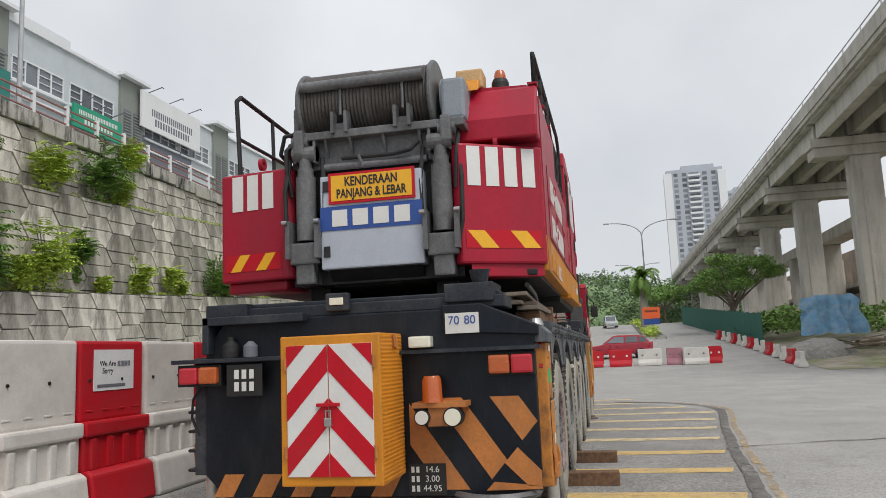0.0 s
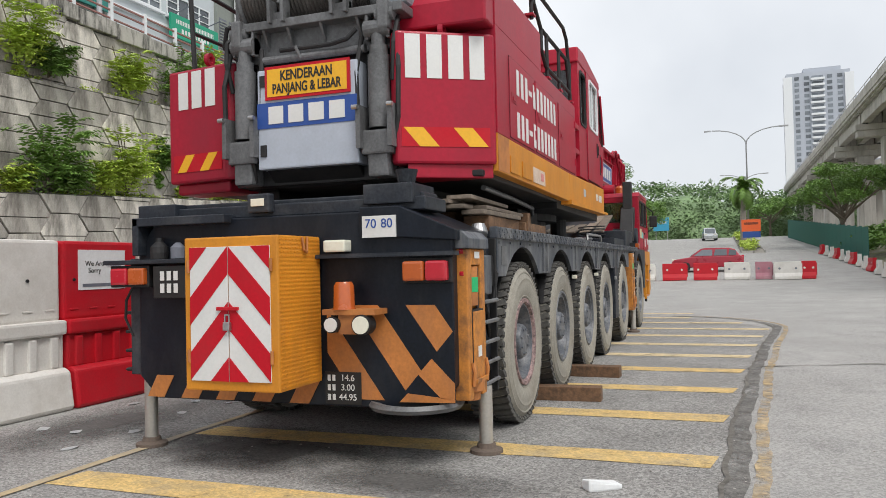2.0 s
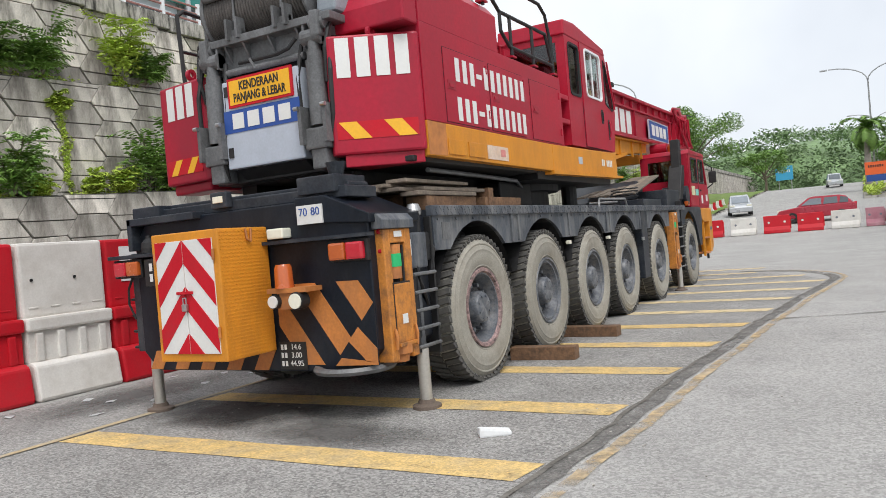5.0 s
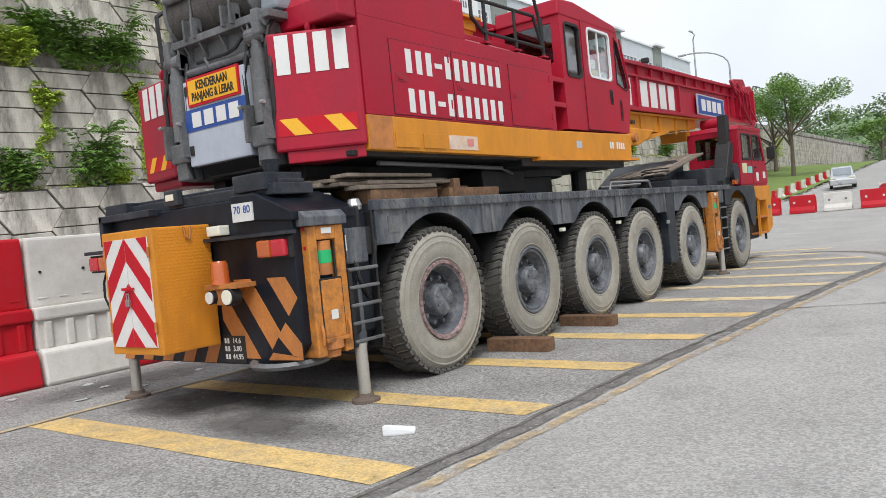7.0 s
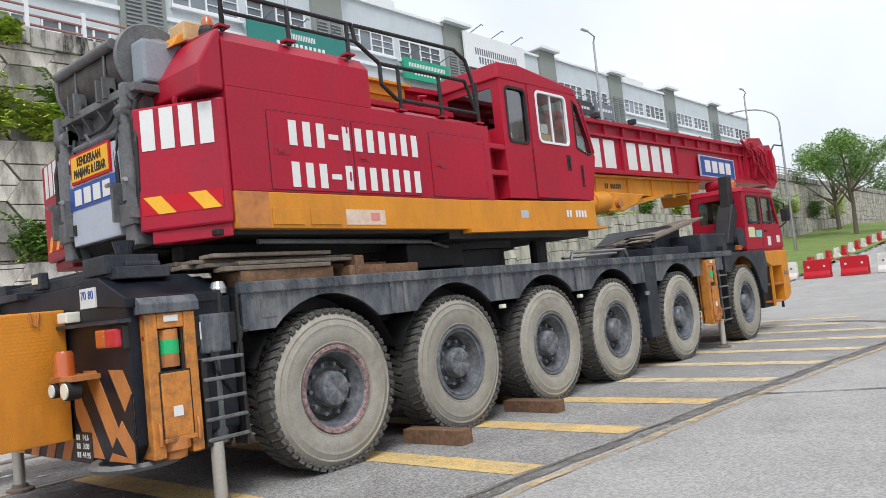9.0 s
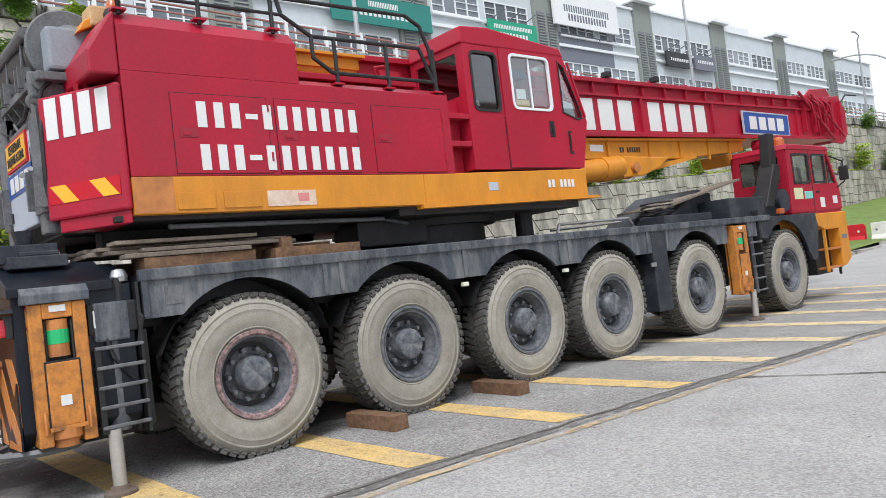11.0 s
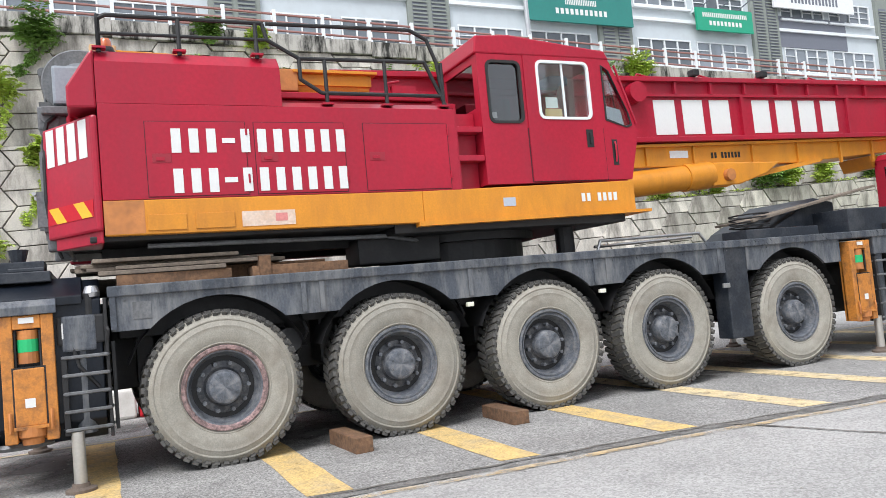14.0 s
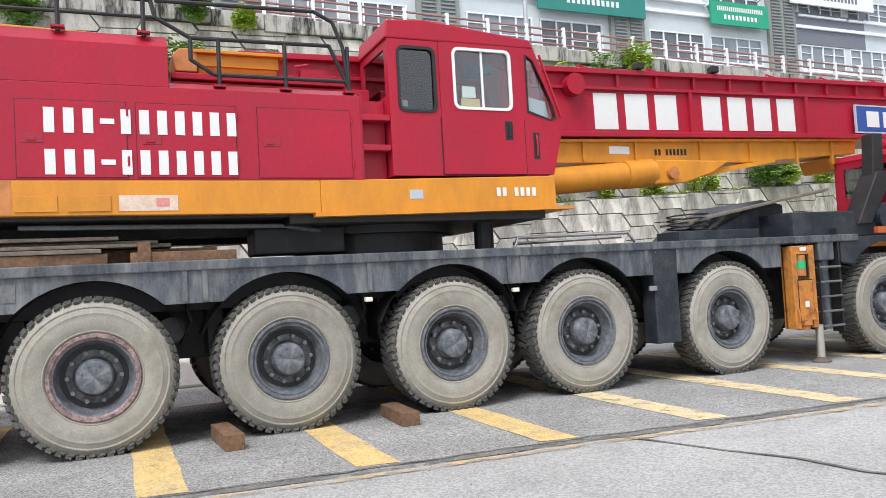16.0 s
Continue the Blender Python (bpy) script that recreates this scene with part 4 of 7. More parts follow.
part("warning_stripes", stripe_field(0.40, 1.415, 0.50, 1.20, 0.225, 0.49), STRIPE, crane, "dull orange diagonal warning stripes")
part("warning_stripes", stripe_field(-1.36, 0.37, 0.45, 0.63, 0.17, -0.10), STRIPE, crane, "dull orange diagonal warning stripes")
gd = part("corner_guard", prism(B(), [(1.425, 0.50), (1.425, 1.02), (0.99, 0.52), (1.0, 0.49)], "y", RY - 0.02, RY - 0.0065), BUMPER, crane, "striped corner plate")
part("guard_stripe", prism(B(), [(1.145, 0.70), (1.25, 0.815), (1.424, 0.64), (1.424, 0.53), (1.32, 0.53)], "y", RY - 0.026, RY - 0.0205), STRIPE, gd)
part("guard_edge", prism(B(), [(0.995, 0.495), (1.424, 0.505), (1.424, 0.528), (1.06, 0.56)], "y", RY - 0.026, RY - 0.0205), STRIPE, gd)
part("spare_ring", lathe(B(), [(0.28, 0.0), (0.28, 0.04), (0.34, 0.05), (0.36, 0.02), (0.34, -0.01)], 40, "z"), GREY, crane, "", True).location = (1.05, -1.78, 0.44)
# weight plate with its figures
wp = part("weight_plate", box(B(), 0.38, 0.68, RY - 0.012, RY - 0.006, 0.46, 0.70), INK, crane, "black plate with white figures")
for i, s in enumerate(("14.6", "3.00", "44.95")):
    text_mesh("figure", s, 0.068, WHITE, wp, face_pose((0.57, RY - 0.014, 0.655 - 0.072 * i), (1, 0, 0), (0, 0, 1)))
    bars("character_bar", 2, 0.08, 0.045, 0.6, WHITE, wp, face_pose((0.435, RY - 0.014, 0.655 - 0.072 * i), (1, 0, 0), (0, 0, 1)))
# speed plate
sp = part("speed_plate", box(B(), 0.73, 1.0, RY - 0.045, RY - 0.03, 1.70, 1.86), WHITE, crane, "white plate reading 70 80")
for tx, body in ((0.80, "70"), (0.93, "80")):
    text_mesh("figure", body, 0.095, BLUE, sp, face_pose((tx, RY - 0.047, 1.80), (1, 0, 0), (0, 0, 1)))
part("plate_lamp", box(B(), 0.44, 0.62, RY - 0.12, RY, 1.60, 1.69, 0.015), CLEAR, crane, "white reversing lamp")


def lamp_pair(x0, col, w, label):
    return part("tail_lamp", box(B(), x0, x0 + w, RY - 0.10, RY, 1.375, 1.52, 0.02), col, crane, label)


part("lamp_housing", box(B(), 1.05, 1.43, RY - 0.05, RY, 1.36, 1.54, 0.01), BLACK, crane)
lamp_pair(1.065, AMBER, 0.165, "amber tail lamp"), lamp_pair(1.24, REDLENS, 0.165, "red tail lamp")
for z in (1.42, 1.58):
    part("reflector", cyl(B(), (1.44, RY + 0.12, z), (1.47, RY + 0.12, z), 0.035, 14), REDLENS, crane, "round red reflector")
part("lamp_housing", box(B(), -1.58, -1.18, -2.06, -1.94, 1.36, 1.54, 0.01), BLACK, crane)
part("lamp_arm", box(B(), -1.62, -0.5, -2.10, -1.75, 1.55, 1.585, 0.006), DARK, crane)
part("tail_lamp", box(B(), -1.55, -1.38, -2.10, -2.03, 1.38, 1.52, 0.02), REDLENS, crane, "red tail lamp")
part("tail_lamp", box(B(), -1.37, -1.20, -2.10, -2.03, 1.38, 1.52, 0.02), AMBER, crane, "amber tail lamp")
np_ = part("number_plate", box(B(), -1.12, -0.80, RY - 0.13, RY - 0.115, 1.27, 1.53, 0.006), INK, crane, "black number plate")
bars("character_bar", 3, 0.20, 0.075, 0.6, WHITE, np_, face_pose((-0.96, RY - 0.132, 1.45), (1, 0, 0), (0, 0, 1)))
bars("character_bar", 3, 0.20, 0.075, 0.6, WHITE, np_, face_pose((-0.96, RY - 0.132, 1.35), (1, 0, 0), (0, 0, 1)))
part("rear_tool_tray", box(box(B(), -1.36, -0.45, -2.05, -1.4, 1.86, 1.93), -1.36, -1.30, -2.05, -1.4, 1.62, 1.93), DARK, crane, bev=0.008)
part("oil_jug", lathe(B(), [(0.001, 0), (0.07, 0), (0.075, 0.05), (0.07, 0.10), (0.03, 0.14), (0.028, 0.17), (0.001, 0.17)], 16, "z"), BLACK, crane).location = (-1.12, -2.0, 1.59)
part("oil_jug", lathe(B(), [(0.001, 0), (0.06, 0), (0.06, 0.09), (0.02, 0.13), (0.001, 0.13)], 14, "z"), SLATE, crane).location = (-0.95, -1.98, 1.59)
# climbing rungs on the left corner
for z in (0.66, 0.82, 0.98, 1.14):
    part("rung", tube(B(), [(-1.36, -1.9, z), (-1.56, -1.9, z), (-1.56, -1.55, z), (-1.36, -1.55, z)], 0.014, 6), BLACK, crane)
part("hose", tube(B(), [(-1.4, -2.0, 1.36), (-1.47, -2.0, 1.25), (-1.48, -2.0, 1.1), (-1.42, -1.98, 0.95)], 0.012, 6), BLACK, crane)
# beacon and spot lamps
part("rear_beacon", lathe(B(), [(0.001, 0.20), (0.06, 0.20), (0.075, 0.17), (0.08, 0.02), (0.085, 0), (0.001, 0)], 20, "z"), AMBER, crane, "amber beacon", True).location = (0.63, RY - 0.16, 1.18)
part("lamp_bracket", box(box(B(), 0.48, 0.9, RY - 0.22, RY, 1.14, 1.18), 0.60, 0.80, RY - 0.2, RY - 0.16, 1.0, 1.16), RUSTY, crane)
for x, m_, r in ((0.56, WHITE, 0.06), (0.80, CLEAR, 0.075)):
    sl = part("spot_lamp", cyl(B(), (x, RY - 0.24, 1.07), (x, RY - 0.14, 1.07), r, 20), BLACK, crane)
    part("lens", cyl(B(), (x, RY - 0.252, 1.07), (x, RY - 0.24, 1.07), r * 0.85, 20), m_, sl)

# orange tool box with the chevron doors
BXx0, BXx1, BXy0, BXy1, BXz0, BXz1 = -0.42, 0.36, -2.56, -1.97, 0.63, 1.72
tb = part("tool_box", box(B(), BXx0, BXx1, BXy0, BXy1, BXz0, BXz1, 0.012), ORANGE, crane, "orange chequer-plate tool box")
bm = B()
for i in range(24):
    for j in range(36):
        y, z = BXy0 + 0.03 + i * 0.0235, BXz0 + 0.03 + j * 0.0295
        bmesh.ops.create_cube(bm, size=1, matrix=Matrix.Translation((BXx1 + 0.001, y, z)) @ Matrix.Rotation(radians(45 if (i + j) % 2 else -45), 4, "X") @ Matrix.Diagonal((0.006, 0.019, 0.006, 1)))
part("chequer_relief", bm, ORANGE, tb)
DZ0, DZ1 = BXz0 + 0.07, BXz1 - 0.07
cx = (BXx0 + BXx1) / 2 - 0.01
for s in (-1, 1):
    xa, xb = (BXx0 + 0.055, cx - 0.004) if s < 0 else (cx + 0.004, BXx1 - 0.06)
    door = part("door", box(B(), xa, xb, BXy0 - 0.012, BXy0, DZ0, DZ1, 0.003), WHITE, crane, "white and red chevron door")
    bm = B()
    wdt = xb - xa
    for k in range(-2, 2):
        # rising towards the middle
        zi = DZ1 - 0.195 + 0.39 * k
        zo = zi - 0.36
        if s < 0:
            poly = [(xa, zo), (xb, zi), (xb, zi + 0.195), (xa, zo + 0.195)]
        else:
            poly = [(xa, zi), (xb, zo), (xb, zo + 0.195), (xa, zi + 0.195)]
        out = poly
        for lim, sgn in ((DZ0 + 0.001, 1), (DZ1 - 0.001, -1)):
            res = []
            for i in range(len(out)):
                p, q = out[i], out[(i + 1) % len(out)]
                pin, qin = sgn * (p[1] - lim) >= 0, sgn * (q[1] - lim) >= 0
                if pin:
                    res.append(p)
                if pin != qin:
                    t = (lim - p[1]) / (q[1] - p[1])
                    res.append((p[0] + t * (q[0] - p[0]), lim))
            out = res
            if len(out) < 3:
                break
        if len(out) >= 3:
            prism(bm, out, "y", BXy0 - 0.016, BXy0 - 0.0125)
    part("chevron", bm, SIGNRED, door, "red chevron stripes")
    for z in (BXz0 + 0.2, BXz1 - 0.25):
        xh = xa if s < 0 else xb
        part("hinge", cyl(B(), (xh + s * 0.012, BXy0 - 0.015, z), (xh + s * 0.012, BXy0 - 0.015, z + 0.09), 0.012, 8), RUSTY, door)
part("hasp", box(B(), cx - 0.09, cx + 0.09, BXy0 - 0.035, BXy0 - 0.016, 1.20, 1.225, 0.004), SIGNRED, tb)
pad = part("padlock", box(B(), cx - 0.025, cx + 0.03, BXy0 - 0.05, BXy0 - 0.02, 1.06, 1.12, 0.006), STEEL, tb, "brass-grey padlock")
part("shackle", tube(B(), [(cx - 0.015, BXy0 - 0.035, 1.12), (cx - 0.015, BXy0 - 0.035, 1.17), (cx + 0.02, BXy0 - 0.035, 1.17), (cx + 0.02, BXy0 - 0.035, 1.12)], 0.006, 6), STEEL, tb)
part("lifting_loop", tube(B(), [(BXx1 + 0.012, -2.25, 1.71), (BXx1 + 0.02, -2.24, 1.62), (BXx1 + 0.02, -2.20, 1.60), (BXx1 + 0.012, -2.18, 1.71)], 0.010, 6), RUSTY, tb)


# outrigger boxes with their jacks
def outrigger(y0, y1, side, z0, z1, foot_y, foot_x, paint=CHIPPED):
    """An orange jack housing at the chassis' side, open at the front, with a green-banded jack inside."""
    s = side
    xf = 1.50 * s
    a, b = sorted((1.32 * s, xf))
    fr = part("outrigger_box", box(box(box(box(B(), a, b, y0, y0 + 0.10, z0, z1), a, b, y1 - 0.10, y1, z0, z1), a, b, y0 + 0.1, y1 - 0.1, z1 - 0.12, z1), *sorted((1.30 * s, 1.36 * s)), y0, y1, z0, z1), paint, crane, "chipped outrigger housing", bev=0.01)
    part("jack_cover", box(B(), *sorted((1.40 * s, 1.515 * s)), y0 + 0.09, y1 - 0.09, z0 + 0.14, z0 + (z1 - z0) * 0.58, 0.012), paint, fr)
    part("cover_seam", box(B(), *sorted((1.41 * s, 1.504 * s)), y0 + 0.078, y1 - 0.078, z0 + 0.128, z0 + (z1 - z0) * 0.58 + 0.014), BLACK, fr)
    for yy in (y0 + 0.05, y1 - 0.05):
        part("cover_lever", tube(B(), [(1.515 * s, yy, z0 + 0.10), (1.525 * s, yy, z0 + 0.20), (1.51 * s, yy, z0 + 0.27)], 0.014, 6), RUSTY, fr)
        part("guide_rod", cyl(B(), (1.47 * s, yy + (0.06 if yy < (y0 + y1) / 2 else -0.06), z1 - 0.45), (1.47 * s, yy + (0.06 if yy < (y0 + y1) / 2 else -0.06), z1 - 0.14), 0.012, 8), BLACK, fr)
    part("cover_lip", box(B(), *sorted((1.505 * s, 1.535 * s)), y0 + 0.075, y1 - 0.075, z0 + 0.115, z0 + 0.145, 0.004), paint, fr)
    part("jack_head", cyl(B(), (1.42 * s, (y0 + y1) / 2, z1 - 0.42), (1.42 * s, (y0 + y1) / 2, z1 - 0.13), 0.085, 16), RUSTY, fr, "rusty jack head")
    part("green_band", cyl(B(), (1.42 * s, (y0 + y1) / 2, z1 - 0.32), (1.42 * s, (y0 + y1) / 2, z1 - 0.21), 0.088, 16), GREEN, fr)
    part("jack_base", lathe(B(), [(0.001, 0), (0.085, 0), (0.09, 0.05), (0.12, 0.07), (0.12, 0.15), (0.001, 0.15)], 18, "z"), RUSTY, fr).location = (1.42 * s, (y0 + y1) / 2, z0 - 0.02)
    part("label_plate", box(B(), *sorted((1.515 * s, 1.518 * s)), (y0 + y1) / 2 - 0.04, (y0 + y1) / 2 + 0.04, z0 + 0.3, z0 + 0.38), WHITE, fr)
    part("top_label", box(B(), *sorted((1.505 * s, 1.508 * s)), (y0 + y1) / 2 - 0.06, (y0 + y1) / 2 + 0.06, z1 - 0.07, z1 - 0.02), WHITE, fr)
    rod = part("jack_rod", cyl(B(), (foot_x, foot_y, 0.04), (foot_x, foot_y, z0 + 0.03), 0.055, 18), CHROME, crane, "pale jack rod standing on the asphalt", True)
    part("jack_foot", lathe(B(), [(0.001, 0), (0.13, 0.0), (0.13, 0.03), (0.08, 0.045), (0.07, 0.08), (0.001, 0.08)], 24, "z"), mat("muddy_foot", (0.13, 0.10, 0.08), 0.9, var=0.2), rod).location = (foot_x, foot_y, 0.0)


outrigger(-1.86, -1.44, 1, 0.50, 1.60, -1.30, 1.44)
outrigger(8.86, 9.30, 1, 0.50, 1.66, 9.36, 1.44)
outrigger(-1.92, -1.5, -1, 0.62, 1.60, -1.80, -1.40, DARK)
outrigger(8.86, 9.30, -1, 0.50, 1.66, 9.36, -1.44, DARK)
# black ladder between rear outrigger and first wheel
for y0, y1, z0, z1, n in ((-1.40, -1.0, 0.50, 1.30, 5), (9.42, 9.85, 0.45, 1.50, 5)):
    lad = part("side_ladder", box(box(box(B(), 1.20, 1.30, y0, y1, z0, z1 + 0.35), 1.28, 1.47, y1 - 0.03, y1, z0 - 0.05, z1 + 0.4), 1.28, 1.47, y0, y0 + 0.05, z0, z1 - 0.1), BLACK, crane, bev=0.006)
    part("ladder_cylinder", cyl(B(), (1.34, (y0 + y1) / 2 - 0.02, z0), (1.34, (y0 + y1) / 2 - 0.02, z1 + 0.2), 0.085, 18), SKIRT, lad, "", True)
    part("ladder_cover", box(B(), 1.30, 1.46, y0 + 0.02, y1 - 0.1, z1 - 0.06, z1 + 0.26, 0.02), SKIRT, lad)
    for i in range(n):
        z = z0 + 0.05 + i * (z1 - z0) / n
        part("rung", tube(B(), [(1.32, y0, z), (1.475, y0 + 0.02, z), (1.475, y1 - 0.02, z), (1.32, y1, z)], 0.017, 6), GREY, lad)
part("valve_block", box(cyl(cyl(B(), (1.38, -1.15, 1.55), (1.38, -1.15, 1.75), 0.05, 12), (1.28, -1.28, 1.55), (1.28, -1.28, 1.68), 0.03, 10), 1.2, 1.45, -1.42, -1.02, 1.30, 1.56, 0.02), BLACK, crane)
part("valve_knob", lathe(B(), [(0.001, 0), (0.07, 0), (0.075, 0.04), (0.05, 0.1), (0.001, 0.11)], 16, "z"), STEEL, crane).location = (1.36, -1.12, 1.72)
for pts in ([(1.44, -1.3, 1.3), (1.46, -1.25, 1.1), (1.42, -1.1, 0.9)], [(1.40, -1.05, 1.55), (1.47, -1.0, 1.4), (1.44, -1.03, 1.2)]):
    part("hose", tube(B(), pts, 0.018, 6), BLACK, crane)
part("label_plate", box(B(), 1.455, 1.458, -1.38, -1.28, 1.36, 1.50), WHITE, crane)
part("rear_mud_flap", box(B(), 0.95, 1.40, -0.98, -0.95, 0.5, 1.3), BLACK, crane)

# ---- superstructure ----
part("slew_ring", cyl(cyl(B(), (0, 3.2, 1.76), (0, 3.2, 2.05), 0.95, 40), (0, 3.2, 2.05), (0, 3.2, 2.22), 1.1, 40), BLACK, crane)
part("slew_base", box(box(B(), -1.45, 1.40, 1.9, 5.0, 2.14, 2.27), -1.45, 1.40, -1.1, 1.898, 2.215, 2.27), BLACK, crane, bev=0.01)
for x in (-0.7, 0.55):
    part("base_rail", box(B(), x - 0.1, x + 0.1, -1.0, 2.0, 2.08, 2.214), BLACK, crane)
part("base_pipe", tube(B(), [(1.25, -0.6, 2.17), (1.2, 0.6, 2.16), (1.1, 1.9, 2.15), (0.9, 2.6, 2.05)], 0.025, 8), GREY, crane)
part("slew_motor", cyl(B(), (0.9, 4.4, 1.8), (0.9, 4.4, 2.14), 0.12, 14), BLACK, crane)
part("slew_gearbox", box(B(), 0.5, 1.0, 1.6, 2.6, 1.85, 2.14, 0.02), BLACK, crane)
# orange belt along the lower edge
part("orange_belt", prism(prism(B(), [(-0.97, 2.26), (2.22, 2.24), (2.22, 2.585), (-0.97, 2.585)], "x", 0.6, 1.50), [(2.222, 2.20), (5.10, 2.26), (5.10, 2.64), (2.222, 2.585)], "x", 0.6, 1.50), ORANGE, crane, "orange lower belt", bev=0.008)
part("belt_lip", prism(B(), [(2.15, 2.20), (5.32, 2.24), (5.32, 2.275), (2.15, 2.25)], "x", 0.9, 1.53), ORANGE, crane)
part("belt_rust", box(B(), 1.501, 1.503, -0.97, -0.62, 2.27, 2.58), RUSTY, crane, "rusty corner of the belt")
for y0, y1 in ((-0.60, -0.25), (-0.17, 0.20)):
    part("belt_hatch", box(B(), 1.50, 1.512, y0, y1, 2.29, 2.44, 0.004), ORANGE, crane)
rs = part("reflective_strip", box(B(), 1.50, 1.506, 0.27, 0.80, 2.29, 2.44), mat("worn_reflective_film", (0.66, 0.52, 0.42), 0.5, var=0.12, scale=9, bump=0.02, dirt=(0.55, 0.28, 0.12), dirt_amount=0.6, dirt_scale=6), crane, "worn pale reflective strip")
part("strip_patch", box(B(), 1.506, 1.508, 0.60, 0.72, 2.33, 2.41), mat("faded_red_patch", (0.6, 0.22, 0.2), 0.6), rs)
part("model_plate", box(B(), 1.50, 1.505, 3.22, 3.38, 2.38, 2.48), PALE, crane)
bars("model_bar", 7, 0.55, 0.10, 0.62, WHITE, crane, face_pose((1.502, 4.56, 2.45), (0, 1, 0), (0, 0, 1)), "white model marking as bars", gaps=(2,))
# engine house: rear housing with chamfers, and the lower middle part
ehouse = part("engine_house", prism(B(), [(-0.97, 2.587), (2.70, 2.587), (2.70, 3.50), (-0.97, 3.50)], "x", 0.72, 1.50), RED, crane, "dull crimson engine house", bev=0.006)
part("upper_house", prism(B(), [(0.72, 3.501), (1.499, 3.501), (1.499, 3.90), (1.39, 4.03), (0.72, 4.06)], "y", -0.97, 0.76), RED, crane, "crimson upper engine housing with chamfered edges", bev=0.004)
part("house_rear", prism(B(), [(-1.22, 3.46), (-1.22, 3.66), (-1.02, 3.98), (-0.972, 4.02), (-0.972, 3.46)], "x", 0.68, 1.49), RED, crane, "crimson upper rear housing", bev=0.02)
part("deck_slope", prism(B(), [(1.495, 3.50), (1.32, 3.59), (1.0, 3.59), (1.0, 3.50)], "y", 0.77, 2.68), RED, crane)
# panel joints, latches and hinges
for y0, y1 in ((-0.57, 0.36), (0.45, 1.38), (1.60, 2.58)):
    part("panel_seam", box(B(), 1.4995, 1.5035, y0 - 0.007, y1 + 0.007, 2.604, 3.337), SEAM, crane)
    pn = part("side_panel", box(B(), 1.500, 1.508, y0, y1, 2.61, 3.33, 0.004), RED, crane)
    lt = part("latch", box(B(), 1.508, 1.512, y0 + 0.05, y0 + 0.22, 2.93, 3.02, 0.003), mat("latch_red", (0.28, 0.01, 0.025), 0.5, var=0.05), pn)
    part("latch_bar", box(B(), 1.512, 1.520, y0 + 0.08, y0 + 0.16, 2.95, 2.985, 0.003), RED, pn)
    for z in (2.72, 3.2):
        part("hinge", cyl(B(), (1.512, y1 + 0.01, z), (1.512, y1 + 0.01, z + 0.09), 0.011, 8), RED, pn)
for z, n in ((3.145, 11), (2.755, 11)):
    bars("phone_number_bar", n, 1.80, 0.235, 0.54, WHITE, crane, face_pose((1.5095, 0.52, z), (0, 1, 0), (0, 0, 1)), "white painted number as plain bars", gaps=(3,))
    b_ = part("number_dash", box(B(), 1.5085, 1.5125, 0.52 - 0.9 + 0.164 * 3 + 0.02, 0.52 - 0.9 + 0.164 * 4 - 0.02, z - 0.025, z + 0.025), WHITE, crane)
# counterweights
def weight(name, plan, z0, z1, label):
    return part(name, prism(B(), plan, "z", z0, z1), RED, crane, label, bev=0.025)


cwr = weight("counterweight", [(0.80, -1.47), (1.49, -1.03), (1.495, -0.975), (0.72, -0.975), (0.72, -1.40)], 2.31, 3.40, "crimson counterweight block")
weight("counterweight_toe", [(0.86, -1.40), (1.46, -1.0), (1.46, -0.98), (0.80, -0.98)], 2.20, 2.32, "")
cwl = weight("counterweight", [(-1.58, -1.31), (-0.87, -1.41), (-0.80, -1.36), (-0.80, -0.9), (-1.56, -0.9)], 2.29, 3.34, "crimson counterweight block")
weight("counterweight_toe", [(-1.54, -1.25), (-0.9, -1.34), (-0.84, -0.95), (-1.5, -0.95)], 2.19, 2.30, "")
rR, uZ = (0.69, 0.44, 0), (0, 0, 1)
nR = Vector(rR).normalized().cross(Vector(uZ))
cR = Vector((1.145, -1.25, 0)) + nR * 0.002
bars("name_letter", 4, 0.72, 0.36, 0.70, WHITE, cwr, face_pose((cR.x, cR.y, 3.19), rR, uZ), "white letter-sized blocks")
rL = (0.71, -0.10, 0)
nL = Vector(rL).normalized().cross(Vector(uZ))
cL = Vector((-1.225, -1.36, 0)) + nL * 0.002
bars("name_letter", 3, 0.50, 0.34, 0.72, WHITE, cwl, face_pose((cL.x, cL.y, 3.14), rL, uZ), "white letter-sized blocks")
# yellow and red reflective bands
def hazard(o, r, w, parent):
    n_ = Vector(r).normalized().cross(Vector(uZ))
    base = part("hazard_band", box(B(), -w / 2, w / 2, -0.08, 0.08, 0, 0.003), SIGNRED, parent, "red and yellow reflective band")
    base.matrix_basis = face_pose(o, r, uZ)
    for k in (-0.28, 0.28):
        y_ = part("hazard_slash", prism(B(), [(k * w - w * 0.2, 0.078), (k * w + w * 0.02, 0.078), (k * w + w * 0.2, -0.078), (k * w - w * 0.02, -0.078)], "z", 0.0035, 0.005), YELLOW, parent)
        y_.matrix_basis = base.matrix_basis
hz1 = Vector((1.145, -1.25, 2.53)) + nR * 0.002
hazard(hz1, rR, 0.74, cwr)
hz2 = Vector((-1.225, -1.36, 2.47)) + nL * 0.002
base = part("hazard_band", box(B(), -0.30, 0.30, -0.08, 0.08, 0, 0.003), SIGNRED, cwl, "red and yellow reflective band")
base.matrix_basis = face_pose(hz2, rL, uZ)
for k in (-0.14, 0.14):
    part("hazard_slash", prism(B(), [(k, 0.078), (k + 0.11, 0.078), (k, -0.078), (k - 0.11, -0.078)], "z", 0.0035, 0.005), YELLOW, cwl).matrix_basis = base.matrix_basis
